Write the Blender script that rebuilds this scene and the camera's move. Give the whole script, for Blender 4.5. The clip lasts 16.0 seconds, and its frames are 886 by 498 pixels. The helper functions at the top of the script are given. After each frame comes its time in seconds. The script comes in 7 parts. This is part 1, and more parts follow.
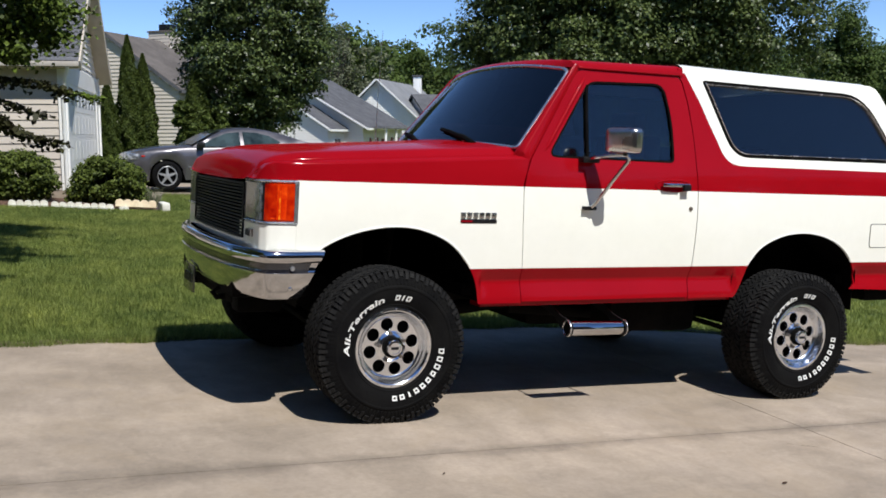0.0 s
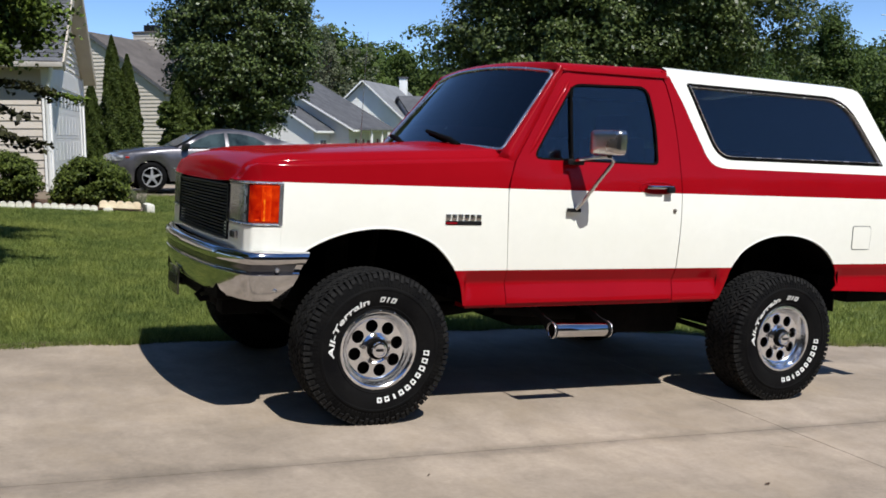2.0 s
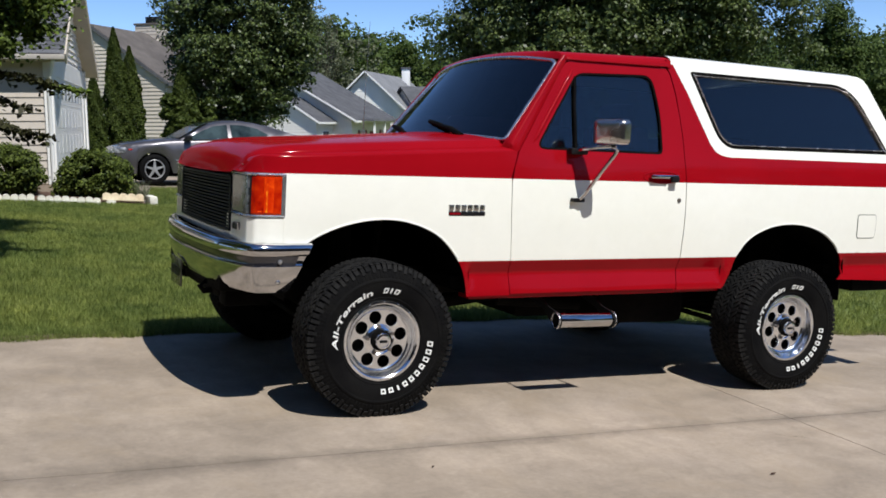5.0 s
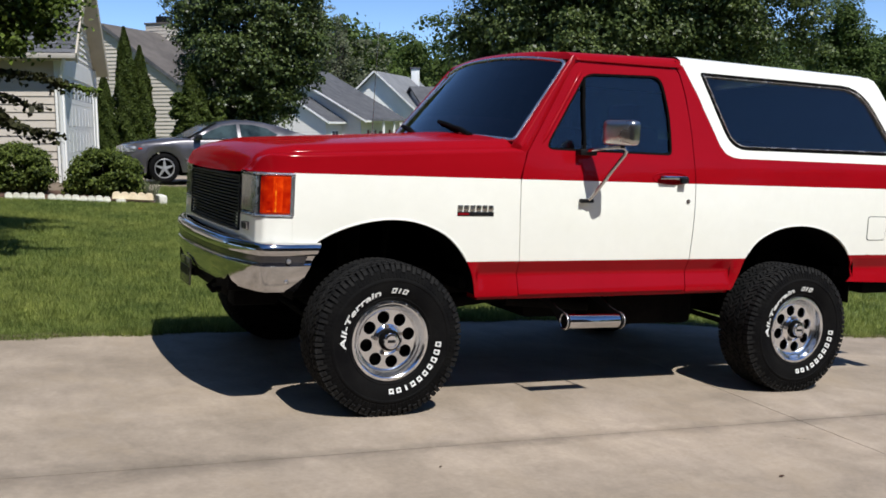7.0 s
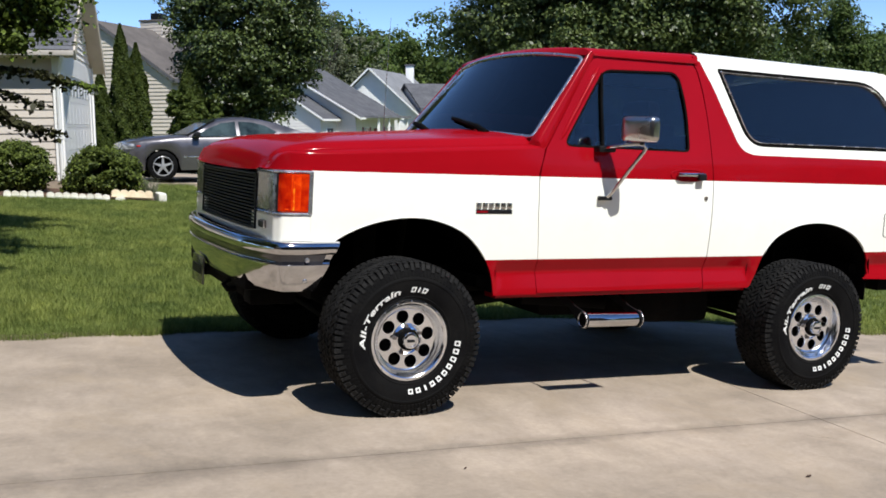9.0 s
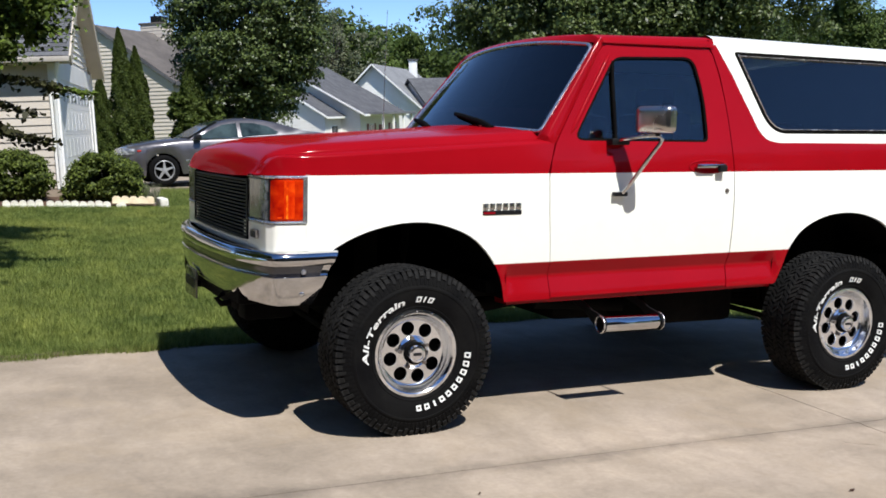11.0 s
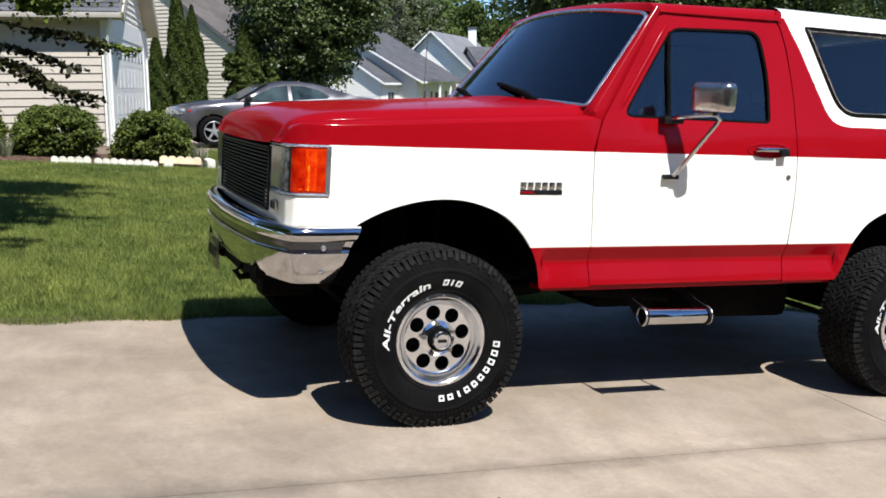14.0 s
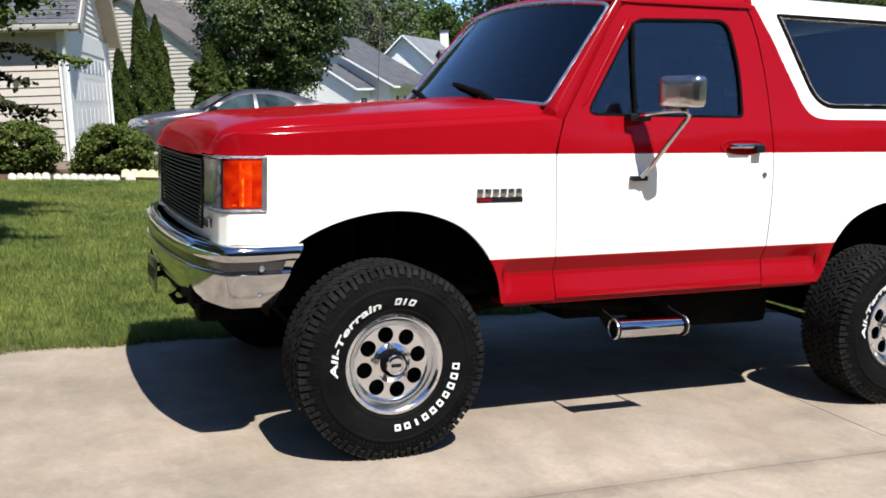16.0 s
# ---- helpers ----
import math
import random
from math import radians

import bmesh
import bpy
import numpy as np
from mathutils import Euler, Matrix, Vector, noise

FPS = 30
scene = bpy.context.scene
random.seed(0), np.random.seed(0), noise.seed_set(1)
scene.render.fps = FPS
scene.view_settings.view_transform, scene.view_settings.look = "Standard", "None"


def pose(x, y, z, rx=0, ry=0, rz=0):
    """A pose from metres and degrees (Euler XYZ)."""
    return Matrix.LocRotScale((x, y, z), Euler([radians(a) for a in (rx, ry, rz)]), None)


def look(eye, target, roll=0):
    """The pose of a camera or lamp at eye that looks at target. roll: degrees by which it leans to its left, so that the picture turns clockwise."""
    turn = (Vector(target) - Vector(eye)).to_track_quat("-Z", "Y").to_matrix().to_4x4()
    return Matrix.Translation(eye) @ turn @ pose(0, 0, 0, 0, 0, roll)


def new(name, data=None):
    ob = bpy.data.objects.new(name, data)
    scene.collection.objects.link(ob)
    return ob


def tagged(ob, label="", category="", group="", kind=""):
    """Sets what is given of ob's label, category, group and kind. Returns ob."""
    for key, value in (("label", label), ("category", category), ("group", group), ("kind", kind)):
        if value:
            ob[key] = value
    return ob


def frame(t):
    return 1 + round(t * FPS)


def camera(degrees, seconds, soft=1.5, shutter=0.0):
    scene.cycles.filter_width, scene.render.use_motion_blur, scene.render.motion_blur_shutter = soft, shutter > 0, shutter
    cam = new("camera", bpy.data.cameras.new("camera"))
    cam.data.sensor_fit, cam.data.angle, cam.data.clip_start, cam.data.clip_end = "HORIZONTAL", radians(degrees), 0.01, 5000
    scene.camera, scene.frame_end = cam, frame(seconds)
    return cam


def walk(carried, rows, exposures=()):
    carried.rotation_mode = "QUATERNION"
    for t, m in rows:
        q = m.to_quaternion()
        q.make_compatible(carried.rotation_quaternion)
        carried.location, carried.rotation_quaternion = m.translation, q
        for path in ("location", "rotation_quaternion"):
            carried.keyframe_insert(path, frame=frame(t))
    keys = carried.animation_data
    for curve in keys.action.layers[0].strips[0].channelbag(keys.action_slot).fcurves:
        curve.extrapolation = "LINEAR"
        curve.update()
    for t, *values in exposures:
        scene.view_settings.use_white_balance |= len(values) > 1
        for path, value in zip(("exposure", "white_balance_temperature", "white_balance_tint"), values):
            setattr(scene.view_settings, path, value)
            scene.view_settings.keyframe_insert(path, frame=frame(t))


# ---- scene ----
from mathutils import geometry

# the driveway falls 4 degrees towards the street; truck and slab lie in its plane
DRIVE = Matrix.Rotation(radians(4.0), 4, "Y")
cam = camera(48.1, 16.0, soft=1.7)
PATH = [
    (0, (-1.827, -4.658, 1.307), (-0.993, -2.848, 1.137), 3.3),
    (0.5, (-1.826, -4.657, 1.309), (-0.986, -2.85, 1.142), 3.5),
    (1, (-1.827, -4.66, 1.309), (-0.973, -2.859, 1.146), 3.5),
    (1.5, (-1.828, -4.663, 1.309), (-0.969, -2.864, 1.15), 3.5),
    (2, (-1.824, -4.663, 1.308), (-0.964, -2.864, 1.143), 3.4),
    (2.5, (-1.819, -4.658, 1.307), (-0.963, -2.858, 1.137), 3.3),
    (3, (-1.818, -4.651, 1.308), (-0.963, -2.852, 1.131), 3.2),
    (3.5, (-1.818, -4.653, 1.309), (-0.964, -2.854, 1.13), 3.1),
    (4, (-1.815, -4.647, 1.307), (-0.96, -2.849, 1.128), 3.1),
    (6.5, (-1.817, -4.646, 1.307), (-0.973, -2.843, 1.115), 3.2),
    (7, (-1.815, -4.647, 1.308), (-0.977, -2.84, 1.123), 3.3),
    (7.5, (-1.818, -4.652, 1.307), (-0.981, -2.843, 1.131), 3.4),
    (8, (-1.819, -4.652, 1.303), (-0.978, -2.846, 1.124), 3.4),
    (8.5, (-1.836, -4.63, 1.299), (-0.992, -2.826, 1.12), 3.2),
    (9, (-1.907, -4.54, 1.301), (-1.057, -2.739, 1.111), 3.2),
    (9.2, (-1.931, -4.505, 1.296), (-1.042, -2.721, 1.125), 2.8),
    (9.5, (-1.936, -4.472, 1.31), (-0.976, -2.726, 1.14), 2.5),
    (9.7, (-1.929, -4.446, 1.304), (-0.94, -2.717, 1.122), 2.0),
    (10, (-1.886, -4.42, 1.31), (-0.941, -2.669, 1.103), 1.4),
    (10.2, (-1.833, -4.388, 1.314), (-1.007, -2.579, 1.102), 1.1),
    (12.3, (-1.732, -4.066, 1.339), (-0.882, -2.266, 1.148), 1.9),
    (12.5, (-1.742, -4.041, 1.338), (-0.927, -2.227, 1.122), 1.9),
    (12.8, (-1.746, -4.008, 1.325), (-0.993, -2.172, 1.074), 2.7),
    (13, (-1.732, -4.009, 1.342), (-1.02, -2.158, 1.085), 3.1),
    (13.2, (-1.704, -4.015, 1.338), (-0.963, -2.175, 1.08), 3.3),
    (13.5, (-1.638, -4.01, 1.349), (-0.819, -2.203, 1.089), 2.9),
    (14, (-1.539, -3.993, 1.34), (-0.803, -2.152, 1.072), 3.4),
    (14.5, (-1.488, -3.958, 1.345), (-0.766, -2.115, 1.059), 2.7),
    (15, (-1.481, -3.845, 1.351), (-0.719, -2.015, 1.084), 2.9),
    (15.5, (-1.453, -3.731, 1.345), (-0.714, -1.893, 1.07), 2.8),
    (16, (-1.304, -3.71, 1.344), (-0.531, -1.884, 1.085), 1.7),
]
walk(cam, [(t, DRIVE @ look(eye, target, roll)) for t, eye, target, roll in PATH],
     exposures=((0.0, 0.14), (2.0, 0.11), (4.0, 0.06), (6.5, 0.04), (7.5, 0.14), (8.2, 0.20), (9.0, 0.30), (10.2, 0.34), (12.3, 0.39), (13.0, 0.43), (14.5, 0.53), (16.0, 0.58)))

# ---- sky and sun ----
SUN = (DRIVE @ Vector((0.07, -0.67, 1.0))).normalized()
world = bpy.data.worlds.new("world")
scene.world = world
world.use_nodes = True
wn = world.node_tree.nodes
sky = wn.new("ShaderNodeTexSky")
sky.sky_type = "NISHITA"
sky.sun_disc = False
sky.sun_elevation = math.asin(SUN.z)
sky.sun_rotation = math.atan2(SUN.x, SUN.y)
sky.altitude, sky.air_density, sky.dust_density, sky.ozone_density = 1000, 0.55, 0.0, 1.0
wn["Background"].inputs["Strength"].default_value = 0.15
deep = wn.new("ShaderNodeHueSaturation")
deep.inputs["Saturation"].default_value = 1.15
deep.inputs["Hue"].default_value = 0.503
deep.inputs["Value"].default_value = 1.08
world.node_tree.links.new(sky.outputs["Color"], deep.inputs["Color"])
world.node_tree.links.new(deep.outputs["Color"], wn["Background"].inputs["Color"])
lamp = bpy.data.lights.new("sun", "SUN")
lamp.energy, lamp.angle, lamp.color = 5.0, radians(0.5), (0.985, 0.975, 0.94)
new("sun", lamp).matrix_world = look((0, 0, 30), Vector((0, 0, 30)) - SUN)

# ---- materials ----
def material(name, color, rough=0.6, metal=0.0, coat=0.0, spec=0.5):
    m = bpy.data.materials.new(name)
    m.use_nodes = True
    b = m.node_tree.nodes["Principled BSDF"]
    b.inputs["Base Color"].default_value = (*color, 1)
    b.inputs["Roughness"].default_value = rough
    b.inputs["Metallic"].default_value = metal
    b.inputs["Coat Weight"].default_value = coat
    b.inputs["Coat Roughness"].default_value = 0.03
    b.inputs["Specular IOR Level"].default_value = spec
    return m


def node(m, kind, **values):
    n = m.node_tree.nodes.new(kind)
    for key, v in values.items():
        n.inputs[key.replace("_", " ")].default_value = v
    return n


def wire(m, a, out, b, inp):
    m.node_tree.links.new(a.outputs[out], b.inputs[inp])


def noisy(m, colors, scale=5.0, detail=6.0, fine=None, bump=0.0, bump_scale=60.0, rough=None, spread=(0.35, 0.65), per_object=0.0, per_island=0.0):
    """Colour that wanders between the given ones at two scales, with fine relief."""
    nodes = m.node_tree.nodes
    b = nodes["Principled BSDF"]
    co = nodes.new("ShaderNodeTexCoord")
    big = node(m, "ShaderNodeTexNoise", Scale=scale, Detail=detail, Roughness=0.6)
    wire(m, co, "Object", big, "Vector")
    ramp = nodes.new("ShaderNodeValToRGB")
    el = ramp.color_ramp.elements
    el[0].position, el[1].position = spread
    el[0].color, el[1].color = (*colors[0], 1), (*colors[-1], 1)
    for k, c in enumerate(colors[1:-1]):
        e = el.new(spread[0] + (spread[1] - spread[0]) * (k + 1) / (len(colors) - 1))
        e.color = (*c, 1)
    wire(m, big, "Fac", ramp, "Fac")
    last = ramp
    out = "Color"
    if fine:
        small = node(m, "ShaderNodeTexNoise", Scale=fine[0], Detail=4.0, Roughness=0.7)
        wire(m, co, "Object", small, "Vector")
        rng = node(m, "ShaderNodeMapRange", From_Min=0.3, From_Max=0.7, To_Min=1 - fine[1], To_Max=1 + fine[1])
        wire(m, small, "Fac", rng, "Value")
        hsv = nodes.new("ShaderNodeHueSaturation")
        wire(m, last, out, hsv, "Color")
        wire(m, rng, "Result", hsv, "Value")
        last = hsv
    if per_object or per_island:
        info = nodes.new("ShaderNodeObjectInfo" if per_object else "ShaderNodeNewGeometry")
        amount = per_object or per_island
        rng = node(m, "ShaderNodeMapRange", To_Min=1 - amount, To_Max=1 + amount)
        wire(m, info, "Random" if per_object else "Random Per Island", rng, "Value")
        hsv = nodes.new("ShaderNodeHueSaturation")
        wire(m, last, out, hsv, "Color")
        wire(m, rng, "Result", hsv, "Value")
        last = hsv
    wire(m, last, out, b, "Base Color")
    if rough:
        rng = node(m, "ShaderNodeMapRange", From_Min=0.3, From_Max=0.7, To_Min=rough[0], To_Max=rough[1])
        wire(m, big, "Fac", rng, "Value")
        wire(m, rng, "Result", b, "Roughness")
    if bump:
        grain = node(m, "ShaderNodeTexNoise", Scale=bump_scale, Detail=5.0, Roughness=0.65)
        wire(m, co, "Object", grain, "Vector")
        bp = node(m, "ShaderNodeBump", Strength=bump, Distance=0.01)
        wire(m, grain, "Fac", bp, "Height")
        wire(m, bp, "Normal", b, "Normal")
    return m


def leafy(name, dark, light, see=0.25, rough=0.55, spec=0.16):
    """Thin leaves: they let some light through, and each one differs a little."""
    m = material(name, dark, rough, spec=spec)
    nodes = m.node_tree.nodes
    b = nodes["Principled BSDF"]
    geo = nodes.new("ShaderNodeNewGeometry")
    ramp = nodes.new("ShaderNodeValToRGB")
    ramp.color_ramp.elements[0].color = (*dark, 1)
    ramp.color_ramp.elements[1].color = (*light, 1)
    wire(m, geo, "Random Per Island", ramp, "Fac")
    wire(m, ramp, "Color", b, "Base Color")
    tr = nodes.new("ShaderNodeBsdfTranslucent")
    wire(m, ramp, "Color", tr, "Color")
    mix = node(m, "ShaderNodeMixShader", Fac=see)
    m.node_tree.links.new(b.outputs[0], mix.inputs[1])
    m.node_tree.links.new(tr.outputs[0], mix.inputs[2])
    m.node_tree.links.new(mix.outputs[0], nodes["Material Output"].inputs["Surface"])
    return m


RED = noisy(material("red_paint", (0.24, 0.004, 0.01), 0.5, coat=0.35, spec=0.0), [(0.262, 0.0028, 0.0068), (0.292, 0.0035, 0.0085)], 2.0, rough=(0.45, 0.55))
RED.node_tree.nodes["Principled BSDF"].inputs["Coat Roughness"].default_value = 0.085
WHITE = noisy(material("cream_white_paint", (0.86, 0.855, 0.77), 0.4, coat=0.7), [(0.85, 0.845, 0.76), (0.88, 0.875, 0.80)], 1.5, fine=(14, 0.015), rough=(0.32, 0.45))
CHROME = noisy(material("chrome", (0.62, 0.62, 0.63), 0.06, 1.0), [(0.50, 0.50, 0.51), (0.60, 0.60, 0.61)], 6, rough=(0.04, 0.10))
ALLOY = noisy(material("polished_alloy", (0.72, 0.72, 0.72), 0.16, 1.0), [(0.70, 0.72, 0.76), (0.84, 0.86, 0.89)], 9, rough=(0.08, 0.18), bump=0.10, bump_scale=14)
DULL_CHROME = noisy(material("brushed_mirror_metal", (0.55, 0.53, 0.5), 0.3, 1.0), [(0.48, 0.46, 0.44), (0.6, 0.58, 0.55)], 8, rough=(0.2, 0.34))
RUBBER = noisy(material("tyre_rubber", (0.008, 0.008, 0.008), 0.8, spec=0.06), [(0.0035, 0.0035, 0.004), (0.008, 0.0078, 0.0076)], 7, fine=(70, 0.2), bump=0.25, bump_scale=160, rough=(0.6, 0.85))
TREAD = noisy(material("dusty_tread_rubber", (0.02, 0.02, 0.02), 0.85, spec=0.15), [(0.006, 0.006, 0.0065), (0.017, 0.0165, 0.016)], 9, fine=(60, 0.25), bump=0.25, bump_scale=150)
LETTER = noisy(material("white_rubber", (0.8, 0.8, 0.78), 0.6), [(0.72, 0.72, 0.70), (0.84, 0.84, 0.82)], 20)
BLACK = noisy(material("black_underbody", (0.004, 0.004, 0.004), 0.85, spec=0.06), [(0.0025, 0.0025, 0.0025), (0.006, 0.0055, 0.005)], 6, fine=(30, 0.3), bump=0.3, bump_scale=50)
TRIM = noisy(material("black_plastic", (0.007, 0.007, 0.008), 0.45, spec=0.25), [(0.005, 0.005, 0.006), (0.010, 0.010, 0.011)], 10)
GLOSS_BLACK = noisy(material("glossy_dark_strip", (0.02, 0.02, 0.025), 0.12, 0.0, spec=0.8), [(0.012, 0.012, 0.016), (0.03, 0.03, 0.035)], 8, rough=(0.08, 0.2))
GREY_TRIM = noisy(material("grey_bright_trim", (0.7, 0.7, 0.72), 0.25, 0.9), [(0.62, 0.62, 0.64), (0.76, 0.76, 0.78)], 12, rough=(0.2, 0.3))
STEEL = noisy(material("worn_steel", (0.25, 0.23, 0.21), 0.5, 0.7), [(0.14, 0.11, 0.09), (0.34, 0.32, 0.3)], 12, fine=(40, 0.3), rough=(0.35, 0.65))
GALVANISED = noisy(material("galvanised_steel", (0.5, 0.53, 0.57), 0.6, 0.2), [(0.44, 0.48, 0.53), (0.56, 0.59, 0.63)], 0.4)
GLASS = material("tinted_glass", (0.12, 0.15, 0.18), 0.01)
GLASS.node_tree.nodes["Principled BSDF"].inputs["Transmission Weight"].default_value = 1.0
GLASS.node_tree.nodes["Principled BSDF"].inputs["IOR"].default_value = 1.66
DOOR_GLASS = material("light_tinted_glass", (0.30, 0.40, 0.44), 0.01)
DOOR_GLASS.node_tree.nodes["Principled BSDF"].inputs["Transmission Weight"].default_value = 1.0
DOOR_GLASS.node_tree.nodes["Principled BSDF"].inputs["IOR"].default_value = 1.7
GRILLE = noisy(material("grille_plastic", (0.006, 0.006, 0.007), 0.5, spec=0.12), [(0.004, 0.004, 0.005), (0.009, 0.009, 0.010)], 10)
CLEAR = noisy(material("clear_lens", (0.30, 0.33, 0.37), 0.12), [(0.06, 0.063, 0.07), (0.36, 0.37, 0.39)], 24, 3)
CLEAR.node_tree.nodes["Principled BSDF"].inputs["Transmission Weight"].default_value = 0.45
AMBER = noisy(material("amber_lens", (0.75, 0.06, 0.003), 0.12, coat=0.5), [(0.40, 0.006, 0.001), (0.60, 0.018, 0.0015), (0.78, 0.045, 0.003)], 16, 3)
AMBER_PRISM = noisy(material("amber_prism", (0.95, 0.30, 0.02), 0.15, coat=0.5), [(0.60, 0.022, 0.001), (0.80, 0.070, 0.003), (0.95, 0.25, 0.012)], 34, 3)
AMBER_FLUTE = noisy(material("amber_flute", (0.80, 0.07, 0.003), 0.14, coat=0.5), [(0.56, 0.016, 0.001), (0.68, 0.035, 0.002), (0.82, 0.075, 0.004)], 14, 3)
AMBER.node_tree.nodes["Principled BSDF"].inputs["Transmission Weight"].default_value = 0.25
TAIL = material("red_lens", (0.22, 0.004, 0.010), 0.12, coat=0.6)
LAMP_BACK = material("dull_reflector", (0.32, 0.32, 0.33), 0.25, 1.0)
SEAT = noisy(material("seat_cloth", (0.05, 0.012, 0.014), 0.9), [(0.04, 0.01, 0.012), (0.07, 0.016, 0.018)], 9, bump=0.2)
DASH = noisy(material("red_dash_vinyl", (0.2, 0.012, 0.018), 0.6), [(0.16, 0.01, 0.014), (0.24, 0.014, 0.02)], 9, bump=0.1)
PLATE = noisy(material("plate_metal", (0.12, 0.12, 0.10), 0.15, 0.3), [(0.08, 0.08, 0.065), (0.15, 0.145, 0.12)], 12)

CONCRETE = noisy(material("concrete", (0.42, 0.37, 0.31), 0.85), [(0.262, 0.209, 0.157), (0.328, 0.264, 0.202), (0.384, 0.310, 0.243)], 1.1, 9.0, fine=(38, 0.10), bump=0.35, bump_scale=170, spread=(0.3, 0.7))
def stained(m, scale, lo, hi, stretch=(1, 1, 1)):
    """Multiplies the colour by a slow, blotchy stain."""
    nodes = m.node_tree.nodes
    b = nodes["Principled BSDF"]
    src = b.inputs["Base Color"].links[0].from_socket
    co = nodes.new("ShaderNodeTexCoord")
    mp = nodes.new("ShaderNodeMapping")
    mp.inputs["Scale"].default_value = stretch
    wire(m, co, "Object", mp, "Vector")
    n = node(m, "ShaderNodeTexNoise", Scale=scale, Detail=7.0, Roughness=0.62, Distortion=0.8)
    wire(m, mp, "Vector", n, "Vector")
    rng = node(m, "ShaderNodeMapRange", From_Min=0.33, From_Max=0.62, To_Min=lo, To_Max=hi)
    wire(m, n, "Fac", rng, "Value")
    hsv = nodes.new("ShaderNodeHueSaturation")
    m.node_tree.links.new(src, hsv.inputs["Color"])
    wire(m, rng, "Result", hsv, "Value")
    wire(m, hsv, "Color", b, "Base Color")


stained(CONCRETE, 0.55, 0.87, 1.10, (0.6, 1.6, 1))
stained(CONCRETE, 2.6, 0.88, 1.09)
stained(CONCRETE, 9.0, 0.92, 1.05, (1, 0.5, 1))


def joint_grime(m):
    """Dirt gathered along the slab's long joint, uneven in width."""
    nodes = m.node_tree.nodes
    b = nodes["Principled BSDF"]
    src = b.inputs["Base Color"].links[0].from_socket
    co = nodes.new("ShaderNodeTexCoord")
    line = node(m, "ShaderNodeVectorMath")
    line.operation = "DOT_PRODUCT"
    line.inputs[1].default_value = (0.010, 1.0, 0.0)
    wire(m, co, "Object", line, 0)
    off = node(m, "ShaderNodeMath")
    off.operation = "ADD"
    off.inputs[1].default_value = 0.672
    wire(m, line, "Value", off, 0)
    far = node(m, "ShaderNodeMath")
    far.operation = "ABSOLUTE"
    wire(m, off, "Value", far, 0)
    sep = nodes.new("ShaderNodeSeparateXYZ")
    wire(m, co, "Object", sep, "Vector")
    slim = node(m, "ShaderNodeMapRange", From_Min=-1.25, From_Max=-0.55, To_Min=0.38, To_Max=1.0)
    wire(m, sep, "X", slim, "Value")
    narrow = node(m, "ShaderNodeMath")
    narrow.operation = "MULTIPLY"
    wire(m, far, "Value", narrow, 0)
    wire(m, slim, "Result", narrow, 1)
    far = narrow
    n = node(m, "ShaderNodeTexNoise", Scale=3.5, Detail=6.0, Roughness=0.65)
    wire(m, co, "Object", n, "Vector")
    push = node(m, "ShaderNodeMath")
    push.operation = "MULTIPLY_ADD"
    push.inputs[1].default_value = -0.25
    wire(m, n, "Fac", push, 0)
    wire(m, far, "Value", push, 2)
    rng = node(m, "ShaderNodeMapRange", From_Min=-0.145, From_Max=-0.03, To_Min=0.62, To_Max=1.0)
    wire(m, push, "Value", rng, "Value")
    hsv = nodes.new("ShaderNodeHueSaturation")
    m.node_tree.links.new(src, hsv.inputs["Color"])
    wire(m, rng, "Result", hsv, "Value")
    wire(m, hsv, "Color", b, "Base Color")


joint_grime(CONCRETE)


def rusty(m, scale, lo, hi, color, amount):
    """Patches of another tint soaked into the surface."""
    nodes = m.node_tree.nodes
    b = nodes["Principled BSDF"]
    src = b.inputs["Base Color"].links[0].from_socket
    co = nodes.new("ShaderNodeTexCoord")
    n = node(m, "ShaderNodeTexNoise", Scale=scale, Detail=9.0, Roughness=0.7, Distortion=0.6)
    wire(m, co, "Object", n, "Vector")
    rng = node(m, "ShaderNodeMapRange", From_Min=lo, From_Max=hi, To_Min=0.0, To_Max=amount)
    wire(m, n, "Fac", rng, "Value")
    mix = nodes.new("ShaderNodeMix")
    mix.data_type = "RGBA"
    mix.inputs[7].default_value = (*color, 1)
    m.node_tree.links.new(rng.outputs["Result"], mix.inputs[0])
    m.node_tree.links.new(src, mix.inputs[6])
    m.node_tree.links.new(mix.outputs[2], b.inputs["Base Color"])


rusty(CONCRETE, 1.7, 0.52, 0.68, (0.34, 0.26, 0.175), 0.4)
rusty(CONCRETE, 14.0, 0.66, 0.74, (0.16, 0.125, 0.09), 0.5)
rusty(CONCRETE, 11.0, 0.69, 0.74, (0.55, 0.50, 0.43), 0.6)
ASPHALT = noisy(material("asphalt", (0.12, 0.12, 0.125), 0.9), [(0.10, 0.10, 0.105), (0.15, 0.15, 0.155)], 0.8, fine=(60, 0.2), bump=0.3, bump_scale=120)
SOIL = noisy(material("lawn_soil", (0.06, 0.085, 0.025), 0.95), [(0.075, 0.105, 0.026), (0.125, 0.165, 0.042), (0.19, 0.22, 0.075)], 0.9, 8.0, fine=(22, 0.35), bump=0.8, bump_scale=45)
MULCH = noisy(material("bark_mulch", (0.10, 0.05, 0.03), 0.95), [(0.05, 0.025, 0.016), (0.15, 0.085, 0.055)], 14, fine=(60, 0.4), bump=1.0, bump_scale=50)
EDGE_DIRT = noisy(material("edge_dirt", (0.16, 0.10, 0.06), 0.95), [(0.07, 0.05, 0.028), (0.17, 0.12, 0.075)], 9, fine=(60, 0.3), bump=0.8, bump_scale=60)
